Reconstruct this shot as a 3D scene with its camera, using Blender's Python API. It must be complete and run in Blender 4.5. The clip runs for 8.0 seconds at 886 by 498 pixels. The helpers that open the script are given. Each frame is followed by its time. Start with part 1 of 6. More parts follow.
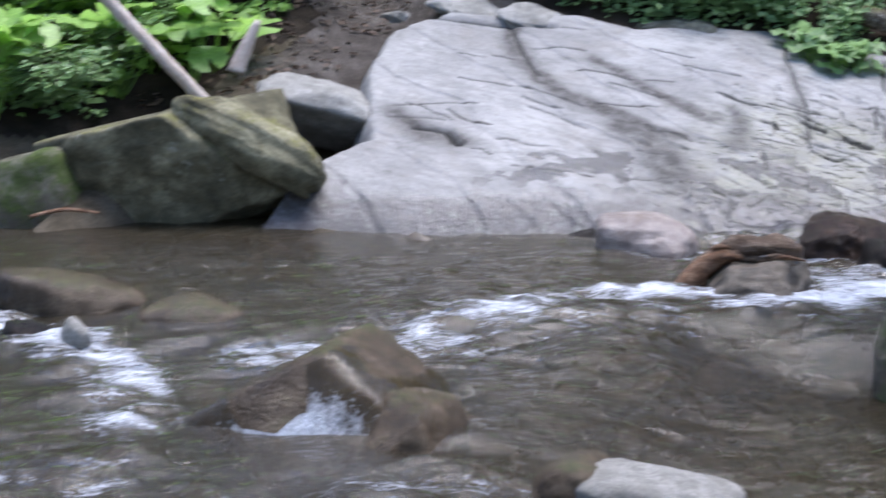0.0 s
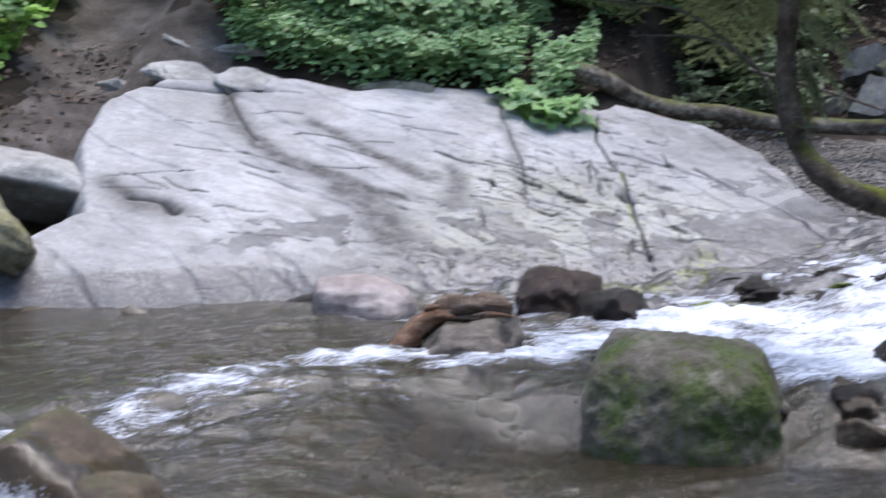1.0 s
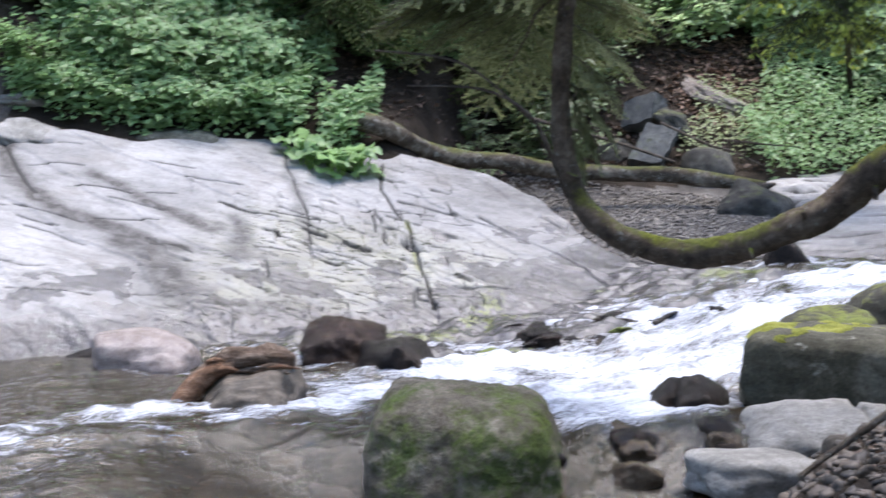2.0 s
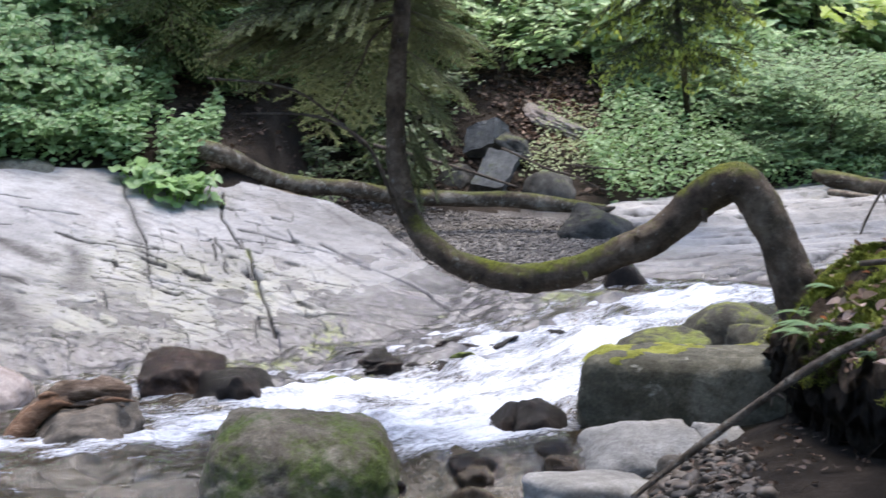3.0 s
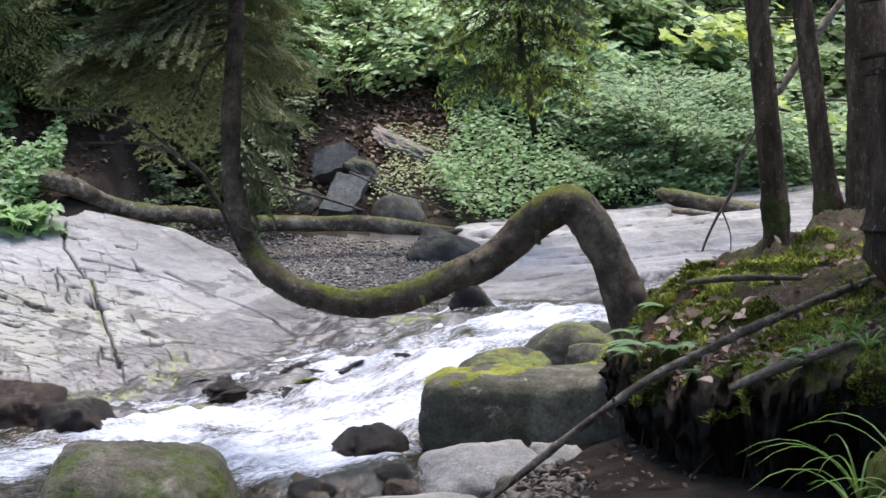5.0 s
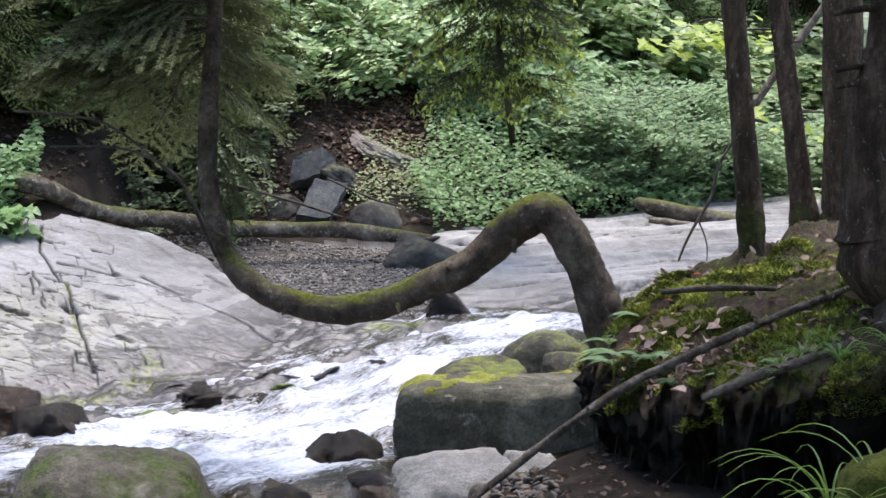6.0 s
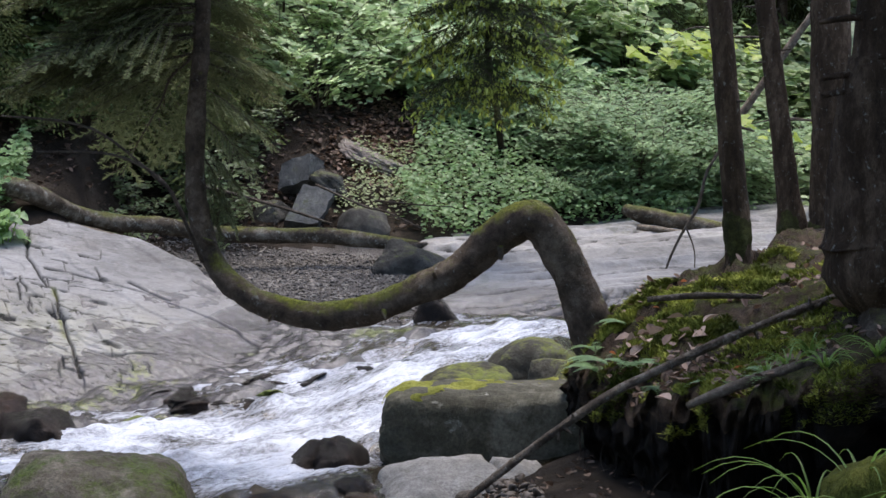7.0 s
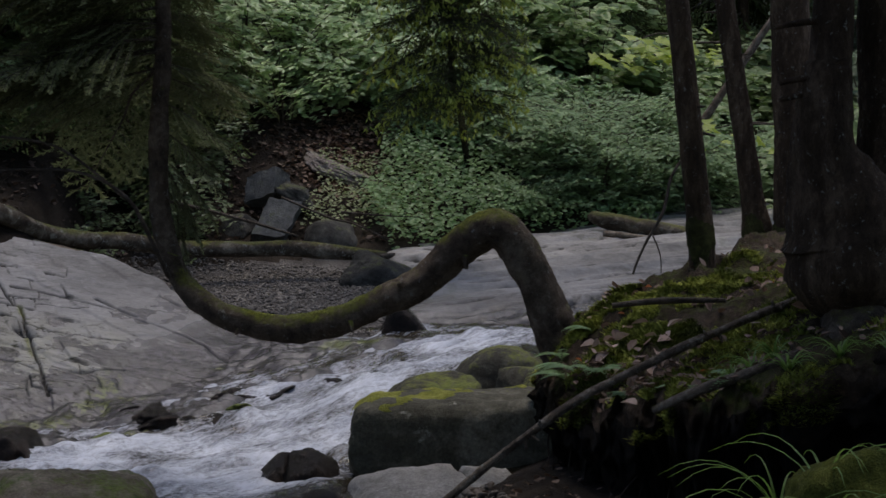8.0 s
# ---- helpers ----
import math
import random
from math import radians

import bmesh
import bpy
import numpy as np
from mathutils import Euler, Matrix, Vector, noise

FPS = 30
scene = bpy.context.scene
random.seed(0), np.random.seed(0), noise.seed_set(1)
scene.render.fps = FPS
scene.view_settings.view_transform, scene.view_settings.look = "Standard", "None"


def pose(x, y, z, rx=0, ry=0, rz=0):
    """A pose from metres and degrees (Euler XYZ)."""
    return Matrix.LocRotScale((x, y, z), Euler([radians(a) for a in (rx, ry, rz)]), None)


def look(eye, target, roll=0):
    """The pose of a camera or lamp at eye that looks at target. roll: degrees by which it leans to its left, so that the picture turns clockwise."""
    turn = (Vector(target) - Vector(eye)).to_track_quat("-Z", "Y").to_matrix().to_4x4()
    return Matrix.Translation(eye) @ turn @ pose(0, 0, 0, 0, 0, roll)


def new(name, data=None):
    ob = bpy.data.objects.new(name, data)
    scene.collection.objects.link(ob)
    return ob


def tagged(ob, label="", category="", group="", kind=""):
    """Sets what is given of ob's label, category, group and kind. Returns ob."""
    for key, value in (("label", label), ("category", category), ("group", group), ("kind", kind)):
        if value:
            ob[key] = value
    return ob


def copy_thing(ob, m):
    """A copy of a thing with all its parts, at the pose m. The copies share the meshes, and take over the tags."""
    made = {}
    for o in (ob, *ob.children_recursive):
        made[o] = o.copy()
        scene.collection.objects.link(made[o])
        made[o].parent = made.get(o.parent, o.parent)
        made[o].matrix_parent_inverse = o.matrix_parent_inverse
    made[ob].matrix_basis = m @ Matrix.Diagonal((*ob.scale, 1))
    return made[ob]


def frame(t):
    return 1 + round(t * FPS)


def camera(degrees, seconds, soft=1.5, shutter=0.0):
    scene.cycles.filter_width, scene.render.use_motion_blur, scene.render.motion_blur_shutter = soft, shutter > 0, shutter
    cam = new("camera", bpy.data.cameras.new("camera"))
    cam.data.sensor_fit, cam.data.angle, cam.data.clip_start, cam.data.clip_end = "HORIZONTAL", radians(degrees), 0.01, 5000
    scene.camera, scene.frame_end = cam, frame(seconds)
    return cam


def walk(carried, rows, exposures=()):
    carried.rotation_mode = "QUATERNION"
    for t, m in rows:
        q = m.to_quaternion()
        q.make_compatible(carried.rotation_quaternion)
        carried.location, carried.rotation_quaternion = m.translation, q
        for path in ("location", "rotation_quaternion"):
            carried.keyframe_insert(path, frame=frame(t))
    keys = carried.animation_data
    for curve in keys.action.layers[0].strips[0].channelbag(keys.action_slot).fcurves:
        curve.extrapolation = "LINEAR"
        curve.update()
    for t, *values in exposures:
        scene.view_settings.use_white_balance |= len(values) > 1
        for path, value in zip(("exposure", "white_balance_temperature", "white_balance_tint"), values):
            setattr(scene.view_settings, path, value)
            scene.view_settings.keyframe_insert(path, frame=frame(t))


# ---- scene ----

# ================= camera =================
cam = camera(30.0, 8.0, soft=1.5, shutter=0.5)
PATH = [
    (0, -0.4678, -0.2382, 1.6872, 80.939, -1.06, 25.316),
    (0.5, -0.3654, -0.1344, 1.6791, 81.951, -0.041, 20.733),
    (1, -0.2745, -0.0565, 1.7168, 83.03, 0.284, 16.625),
    (1.5, -0.2463, -0.0539, 1.7226, 84.086, 0.189, 12.872),
    (2, -0.2026, -0.0197, 1.7277, 84.641, 0.386, 9.523),
    (3.5, -0.0775, 0.0148, 1.7381, 85.732, 0.979, 2.298),
    (4, -0.0249, 0.019, 1.7493, 85.828, 1.215, 0.578),
    (4.5, -0, 0, 1.75, 85.999, 1.496, -0.105),
    (6, 0.0239, -0.0133, 1.7493, 86.373, 0.945, -1.125),
    (6.5, 0.0268, -0.0129, 1.7517, 86.548, 0.407, -1.349),
    (7, 0.0378, -0.0169, 1.7519, 86.58, 0.712, -1.471),
    (7.5, 0.0479, -0.0236, 1.7504, 86.781, 1.485, -1.96),
    (8, 0.0584, -0.0379, 1.753, 86.9, 1.794, -2.595),
]
GAIN = 1.9
EXPOSE = [(t, GAIN + s, k, 15) for t, s, k in [(0.0, -0.12, 6000), (1.0, -0.04, 6050), (2.0, 0.15, 6250), (3.5, 0.06, 6450), (6.3, 0.06, 6500), (6.6, -0.1, 6500), (7.0, -0.45, 6500), (7.5, -1.0, 6550), (8.0, -1.82, 6600)]]
walk(cam, [(t, pose(x, y, z, a, b, c)) for t, x, y, z, a, b, c in PATH], EXPOSE)

# ================= light =================
SUN_EL, SUN_ROT = radians(77), radians(30)
world = bpy.data.worlds.new("sky")
scene.world = world
world.use_nodes = True
wn = world.node_tree.nodes
sky = wn.new("ShaderNodeTexSky")
sky.sky_type, sky.sun_disc, sky.sun_elevation, sky.sun_rotation = "NISHITA", False, SUN_EL, SUN_ROT
wn["Background"].inputs["Strength"].default_value = 0.15
world.node_tree.links.new(sky.outputs["Color"], wn["Background"].inputs["Color"])
sun = new("sun", bpy.data.lights.new("sun", "SUN"))
sun.data.energy, sun.data.angle, sun.data.color = 2.2, radians(40), (1.0, 0.95, 0.88)
sun.matrix_world = look((0, 0, 30), (-30 * math.cos(SUN_EL) * math.sin(SUN_ROT), -30 * math.cos(SUN_EL) * math.cos(SUN_ROT), 30 - 30 * math.sin(SUN_EL)))


# ================= materials =================
def mat(name):
    m = bpy.data.materials.new(name)
    m.use_nodes = True
    return m, m.node_tree.nodes, m.node_tree.links, m.node_tree.nodes["Principled BSDF"]


def tex_noise(n, l, scale, detail=6.0, rough=0.6, stretch=None, kind="Object"):
    c = n.new("ShaderNodeTexCoord")
    t = n.new("ShaderNodeTexNoise")
    t.inputs["Scale"].default_value, t.inputs["Detail"].default_value, t.inputs["Roughness"].default_value = scale, detail, rough
    if stretch:
        mp = n.new("ShaderNodeMapping")
        mp.inputs["Scale"].default_value = stretch
        l.new(c.outputs[kind], mp.inputs["Vector"])
        l.new(mp.outputs["Vector"], t.inputs["Vector"])
    else:
        l.new(c.outputs[kind], t.inputs["Vector"])
    return t.outputs["Fac"]


def ramp(n, l, fac, stops):
    r = n.new("ShaderNodeValToRGB")
    e = r.color_ramp.elements
    while len(e) < len(stops):
        e.new(0.5)
    for k, (p, c) in zip(e, stops):
        k.position, k.color = p, (*c, 1) if len(c) == 3 else c
    l.new(fac, r.inputs["Fac"])
    return r.outputs["Color"]


def grey(v):
    return (v, v, v)


def mixc(n, l, fac, a, b, mode="MIX"):
    m = n.new("ShaderNodeMix")
    m.data_type, m.blend_type = "RGBA", mode
    for sock, v in ((m.inputs[0], fac), (m.inputs[6], a), (m.inputs[7], b)):
        if isinstance(v, bpy.types.NodeSocket):
            l.new(v, sock)
        elif isinstance(v, (int, float)):
            sock.default_value = v
        else:
            sock.default_value = (*v, 1)
    return m.outputs[2]


def math_node(n, l, op, a, b=0.0):
    m = n.new("ShaderNodeMath")
    m.operation, m.use_clamp = op, op in ("MULTIPLY", "ADD", "SUBTRACT")
    for sock, v in ((m.inputs[0], a), (m.inputs[1], b)):
        if isinstance(v, bpy.types.NodeSocket):
            l.new(v, sock)
        else:
            sock.default_value = v
    return m.outputs[0]


def bump(n, l, bs, height, strength, dist):
    b = n.new("ShaderNodeBump")
    b.inputs["Strength"].default_value, b.inputs["Distance"].default_value = strength, dist
    l.new(height, b.inputs["Height"])
    l.new(b.outputs["Normal"], bs.inputs["Normal"])


def stone(name, dark, mid, light, scale=3.0, moss=0.0, mossy=(0.07, 0.10, 0.015), rough=0.8, rel=0.03, patch=1.6, facing=0.25, grain=None, lichen=0.0, spec=None):
    """Weathered rock or bark; moss (0 to 1) grows in ragged patches, more on what faces up."""
    m, n, l, bs = mat(name)
    big, mid_, fine = tex_noise(n, l, scale, 5, 0.6, grain), tex_noise(n, l, scale * 4.3, 6, 0.7, grain), tex_noise(n, l, scale * 24, 5, 0.75, grain)
    both = math_node(n, l, "ADD", math_node(n, l, "MULTIPLY", big, 0.6), math_node(n, l, "MULTIPLY", mid_, 0.4))
    c = ramp(n, l, both, [(0.32, dark), (0.5, mid), (0.66, light)])
    c = mixc(n, l, 0.75, c, ramp(n, l, fine, [(0.3, grey(0.22)), (0.7, grey(0.74))]), "OVERLAY")
    if lichen:
        k = ramp(n, l, tex_noise(n, l, scale * 3.1, 7, 0.75), [(0.66 - 0.12 * lichen, grey(0)), (0.72 - 0.12 * lichen, grey(0.8))])
        c = mixc(n, l, k, c, (0.3, 0.3, 0.26))
    if moss:
        g = n.new("ShaderNodeNewGeometry")
        s = n.new("ShaderNodeSeparateXYZ")
        l.new(g.outputs["Normal"], s.inputs[0])
        up = math_node(n, l, "MULTIPLY", s.outputs["Z"], facing)
        p = math_node(n, l, "ADD", math_node(n, l, "MULTIPLY", tex_noise(n, l, patch, 6, 0.7), 0.75), up)
        p = math_node(n, l, "ADD", p, math_node(n, l, "MULTIPLY", tex_noise(n, l, patch * 11, 4, 0.7), 0.25))
        k = ramp(n, l, p, [(0.74 - 0.4 * moss, grey(0)), (0.86 - 0.4 * moss, grey(0.9))])
        mc = ramp(n, l, tex_noise(n, l, 45, 5, 0.7), [(0.32, tuple(v * 0.3 for v in mossy)), (0.52, mossy), (0.72, tuple(v * 1.8 for v in mossy))])
        mc = mixc(n, l, ramp(n, l, tex_noise(n, l, 3.5, 3), [(0.35, grey(0)), (0.65, grey(0.6))]), mc, (mossy[0] * 0.5, mossy[1] * 0.6, mossy[2]))
        c = mixc(n, l, k, c, mc)
    l.new(c, bs.inputs["Base Color"])
    bs.inputs["Roughness"].default_value = rough
    bs.inputs["Specular IOR Level"].default_value = spec if spec is not None else 0.15 if rough > 0.7 else 0.3
    h = math_node(n, l, "ADD", math_node(n, l, "MULTIPLY", fine, 0.4), math_node(n, l, "MULTIPLY", mid_, 0.6))
    bump(n, l, bs, h, 1.0, rel)
    return m


def leaf_mat(name, dark, light, trans=0.35, rough=0.45, spec=0.4, glow=0.8):
    m, n, l, bs = mat(name)
    g = n.new("ShaderNodeNewGeometry")
    oi = n.new("ShaderNodeObjectInfo")
    f = math_node(n, l, "ADD", math_node(n, l, "MULTIPLY", g.outputs["Random Per Island"], 0.75), math_node(n, l, "MULTIPLY", oi.outputs["Random"], 0.25))
    c = ramp(n, l, f, [(0.0, dark), (0.6, tuple((a + b) / 2 for a, b in zip(dark, light))), (1.0, light)])
    c = mixc(n, l, 0.5, c, ramp(n, l, tex_noise(n, l, 40, 3), [(0.3, grey(0.3)), (0.7, grey(0.75))]), "OVERLAY")
    l.new(c, bs.inputs["Base Color"])
    bs.inputs["Roughness"].default_value = rough
    bs.inputs["Specular IOR Level"].default_value = spec
    tr = n.new("ShaderNodeBsdfTranslucent")
    l.new(mixc(n, l, glow, c, c, "ADD"), tr.inputs["Color"])
    mx = n.new("ShaderNodeMixShader")
    mx.inputs[0].default_value = trans
    l.new(bs.outputs[0], mx.inputs[1])
    l.new(tr.outputs[0], mx.inputs[2])
    l.new(mx.outputs[0], n["Material Output"].inputs["Surface"])
    return m


def ground_mat(name, a, b, c3, scale=2.0):
    m, n, l, bs = mat(name)
    big, fine = tex_noise(n, l, scale, 6), tex_noise(n, l, scale * 20, 5, 0.7)
    c = ramp(n, l, big, [(0.3, a), (0.5, b), (0.7, c3)])
    c = mixc(n, l, 0.7, c, ramp(n, l, fine, [(0.3, grey(0.2)), (0.7, grey(0.85))]), "OVERLAY")
    l.new(c, bs.inputs["Base Color"])
    bs.inputs["Roughness"].default_value = 0.9
    bs.inputs["Specular IOR Level"].default_value = 0.15
    bump(n, l, bs, fine, 1.0, 0.04)
    return m


def slab_mat(name, wet=True):
    """Pale bedrock; the colour layers "stain" (r: damp streaks, g: moss and lichen, b: wet foot) lie on its mesh."""
    m, n, l, bs = mat(name)
    at = n.new("ShaderNodeVertexColor")
    at.layer_name = "stain"
    s = n.new("ShaderNodeSeparateColor")
    l.new(at.outputs["Color"], s.inputs[0])
    big, fine = tex_noise(n, l, 1.3, 6), tex_noise(n, l, 30, 6, 0.75)
    bed = tex_noise(n, l, 5, 6, 0.65, (0.7, 2.2, 2.0))
    c = ramp(n, l, big, [(0.3, (0.13, 0.125, 0.121)), (0.5, (0.2, 0.194, 0.188)), (0.7, (0.265, 0.257, 0.248))])
    c = mixc(n, l, 0.4, c, ramp(n, l, bed, [(0.35, grey(0.3)), (0.6, grey(0.64))]), "OVERLAY")
    c = mixc(n, l, ramp(n, l, tex_noise(n, l, 2.3, 7, 0.7), [(0.52, grey(0)), (0.64, grey(0.45))]), c, (0.155, 0.14, 0.125))
    c = mixc(n, l, 0.4, c, ramp(n, l, fine, [(0.3, grey(0.3)), (0.7, grey(0.76))]), "OVERLAY")
    # hairline joints of long blocks, here and there open, and short dark pits along the bedding
    co = n.new("ShaderNodeTexCoord")
    mp = n.new("ShaderNodeMapping")
    mp.inputs["Rotation"].default_value, mp.inputs["Scale"].default_value = (0, 0, -0.35), (1.1, 2.6, 1.6)
    l.new(co.outputs["Object"], mp.inputs["Vector"])
    wob = n.new("ShaderNodeTexNoise")
    wob.inputs["Scale"].default_value, wob.inputs["Detail"].default_value = 3.0, 5.0
    l.new(mp.outputs["Vector"], wob.inputs["Vector"])
    wv = n.new("ShaderNodeMix")
    wv.data_type, wv.inputs[0].default_value = "VECTOR", 0.16
    l.new(mp.outputs["Vector"], wv.inputs[4])
    l.new(wob.outputs["Color"], wv.inputs[5])
    vo = n.new("ShaderNodeTexVoronoi")
    vo.feature, vo.inputs["Scale"].default_value = "DISTANCE_TO_EDGE", 1.5
    l.new(wv.outputs[1], vo.inputs["Vector"])
    here = ramp(n, l, tex_noise(n, l, 1.7, 4), [(0.47, grey(0)), (0.56, grey(1))])
    joint = math_node(n, l, "MULTIPLY", ramp(n, l, vo.outputs["Distance"], [(0.004, grey(1)), (0.016, grey(0))]), here)
    pit = ramp(n, l, tex_noise(n, l, 13, 4, 0.6, (0.55, 2.2, 1.5)), [(0.565, grey(0)), (0.59, grey(1))])
    pit = math_node(n, l, "MULTIPLY", pit, ramp(n, l, tex_noise(n, l, 1.1, 3), [(0.45, grey(0)), (0.58, grey(1))]))
    c = mixc(n, l, math_node(n, l, "MULTIPLY", joint, 0.1), c, (0.035, 0.032, 0.028))
    c = mixc(n, l, math_node(n, l, "MULTIPLY", pit, 0.3), c, (0.045, 0.042, 0.034))
    ca = n.new("ShaderNodeVertexColor")
    ca.layer_name = "crack"
    cs = n.new("ShaderNodeSeparateColor")
    l.new(ca.outputs["Color"], cs.inputs[0])
    tint = math_node(n, l, "MULTIPLY", cs.outputs["Blue"], ramp(n, l, tex_noise(n, l, 6, 6, 0.7), [(0.35, grey(0)), (0.6, grey(0.85))]))
    c = mixc(n, l, tint, c, (0.29, 0.285, 0.165))
    fleck = ramp(n, l, tex_noise(n, l, 22, 5, 0.65, (0.5, 1.5, 1.3)), [(0.58, grey(0)), (0.62, grey(1))])
    fleck = math_node(n, l, "MULTIPLY", fleck, math_node(n, l, "MULTIPLY", math_node(n, l, "ADD", cs.outputs["Blue"], 0.07), 2.6))
    c = mixc(n, l, fleck, c, (0.04, 0.042, 0.022))
    br = tex_noise(n, l, 9, 5, 0.7)
    k = math_node(n, l, "MULTIPLY", s.outputs["Red"], ramp(n, l, br, [(0.25, grey(0.3)), (0.6, grey(1))]))
    c = mixc(n, l, k, c, (0.04, 0.036, 0.033))
    k = math_node(n, l, "MULTIPLY", s.outputs["Blue"], ramp(n, l, br, [(0.3, grey(0.55)), (0.5, grey(1))]))
    c = mixc(n, l, k, c, ramp(n, l, br, [(0.42, (0.02, 0.017, 0.015)), (0.62, (0.075, 0.07, 0.072))]))
    k = math_node(n, l, "MULTIPLY", s.outputs["Green"], ramp(n, l, br, [(0.47, grey(0)), (0.57, grey(1))]))
    c = mixc(n, l, k, c, (0.075, 0.085, 0.024))
    c = mixc(n, l, cs.outputs["Red"], c, (0.013, 0.012, 0.010))
    c = mixc(n, l, cs.outputs["Green"], c, ramp(n, l, fine, [(0.35, (0.05, 0.055, 0.012)), (0.65, (0.17, 0.18, 0.045))]))
    l.new(c, bs.inputs["Base Color"])
    l.new(ramp(n, l, s.outputs["Blue"], [(0.0, grey(0.8)), (0.7, grey(0.14))]), bs.inputs["Roughness"])
    bs.inputs["Specular IOR Level"].default_value = 0.35
    hgt = math_node(n, l, "ADD", math_node(n, l, "MULTIPLY", fine, 0.35), math_node(n, l, "MULTIPLY", bed, 0.4))
    hgt = math_node(n, l, "SUBTRACT", hgt, math_node(n, l, "MULTIPLY", joint, 0.08))
    bump(n, l, bs, math_node(n, l, "SUBTRACT", hgt, math_node(n, l, "MULTIPLY", fleck, 0.3)), 0.9, 0.022)
    return m


def water_mat(name):
    """Clear, slightly brown water with a mirror gloss; white foam where the colour layer "foam" says that it breaks, or
    that a film shines.
    """
    m, n, l, bs = mat(name)
    at = n.new("ShaderNodeVertexColor")
    at.layer_name = "foam"
    s = n.new("ShaderNodeSeparateColor")
    l.new(at.outputs["Color"], s.inputs[0])
    uv = "UV"
    rip = tex_noise(n, l, 9, 5, 0.6, (0.45, 1.6, 1), uv)
    rip2 = tex_noise(n, l, 34, 4, 0.6, (0.5, 1.4, 1), uv)
    b = n.new("ShaderNodeBump")
    b.inputs["Strength"].default_value, b.inputs["Distance"].default_value = 0.6, 0.045
    l.new(math_node(n, l, "ADD", math_node(n, l, "MULTIPLY", rip, 0.7), math_node(n, l, "MULTIPLY", rip2, 0.3)), b.inputs["Height"])
    fr = n.new("ShaderNodeFresnel")
    fr.inputs["IOR"].default_value = 1.33
    l.new(b.outputs["Normal"], fr.inputs["Normal"])
    gl = n.new("ShaderNodeBsdfGlossy")
    gl.inputs["Roughness"].default_value = 0.06
    l.new(b.outputs["Normal"], gl.inputs["Normal"])
    tr = n.new("ShaderNodeBsdfTransparent")
    tr.inputs["Color"].default_value = (0.36, 0.31, 0.22, 1)
    silt = n.new("ShaderNodeBsdfDiffuse")
    silt.inputs["Color"].default_value = (0.07, 0.058, 0.038, 1)
    body = n.new("ShaderNodeMixShader")
    body.inputs[0].default_value = 0.3
    l.new(tr.outputs[0], body.inputs[1])
    l.new(silt.outputs[0], body.inputs[2])
    clear = n.new("ShaderNodeMixShader")
    l.new(fr.outputs[0], clear.inputs[0])
    l.new(body.outputs[0], clear.inputs[1])
    l.new(gl.outputs[0], clear.inputs[2])
    fn = tex_noise(n, l, 9, 9, 0.72, (0.42, 1.25, 1), uv)
    fine = tex_noise(n, l, 46, 5, 0.7, (0.6, 1.2, 1), uv)
    f = math_node(n, l, "MULTIPLY", fn, 0.58)
    f = math_node(n, l, "ADD", f, math_node(n, l, "MULTIPLY", fine, 0.42))
    lim = n.new("ShaderNodeMapRange")
    l.new(f, lim.inputs["Value"])
    inv = math_node(n, l, "SUBTRACT", 0.78, math_node(n, l, "MULTIPLY", s.outputs["Red"], 0.475))
    l.new(inv, lim.inputs["From Min"])
    l.new(math_node(n, l, "ADD", inv, 0.22), lim.inputs["From Max"])
    l.new(ramp(n, l, tex_noise(n, l, 5, 6, 0.65, (0.5, 1.3, 1), uv), [(0.35, (0.33, 0.355, 0.41)), (0.62, (0.57, 0.6, 0.655))]), bs.inputs["Base Color"])
    bs.inputs["Roughness"].default_value = 0.45
    bs.inputs["Subsurface Weight"].default_value = 0.0
    b2 = n.new("ShaderNodeBump")
    b2.inputs["Strength"].default_value, b2.inputs["Distance"].default_value = 0.7, 0.06
    l.new(f, b2.inputs["Height"])
    l.new(b2.outputs["Normal"], bs.inputs["Normal"])
    mx = n.new("ShaderNodeMixShader")
    l.new(lim.outputs[0], mx.inputs[0])
    l.new(clear.outputs[0], mx.inputs[1])
    l.new(bs.outputs[0], mx.inputs[2])
    l.new(mx.outputs[0], n["Material Output"].inputs["Surface"])
    return m


M_SLAB = slab_mat("pale_bedrock")
M_WATER = water_mat("stream_water")
M_SOIL = ground_mat("forest_soil", (0.010, 0.007, 0.005), (0.026, 0.019, 0.013), (0.058, 0.044, 0.032), 3.0)
M_BED = ground_mat("stream_bed", (0.035, 0.028, 0.018), (0.08, 0.066, 0.046), (0.16, 0.135, 0.10), 3.0)
M_GRAVEL = ground_mat("gravel_ground", (0.06, 0.054, 0.048), (0.10, 0.091, 0.083), (0.17, 0.158, 0.145), 3.0)
M_PATH = ground_mat("trodden_path", (0.035, 0.029, 0.024), (0.075, 0.064, 0.056), (0.14, 0.125, 0.112), 2.5)
M_PALE = stone("pale_stone", (0.13, 0.124, 0.112), (0.23, 0.222, 0.205), (0.33, 0.32, 0.3), 3, lichen=0.2)
M_MOSSROCK = stone("mossy_boulder_stone", (0.06, 0.05, 0.037), (0.16, 0.14, 0.107), (0.33, 0.295, 0.24), 3.5, 0.74, (0.085, 0.12, 0.02), patch=2.6, facing=-0.12, rel=0.06, lichen=0.15)
M_BIGROCK = stone("grey_green_stone", (0.03, 0.029, 0.02), (0.072, 0.069, 0.05), (0.19, 0.182, 0.145), 2.2, 0.1, (0.08, 0.09, 0.02), facing=0.0, rel=0.016, patch=3.0, lichen=0.25)
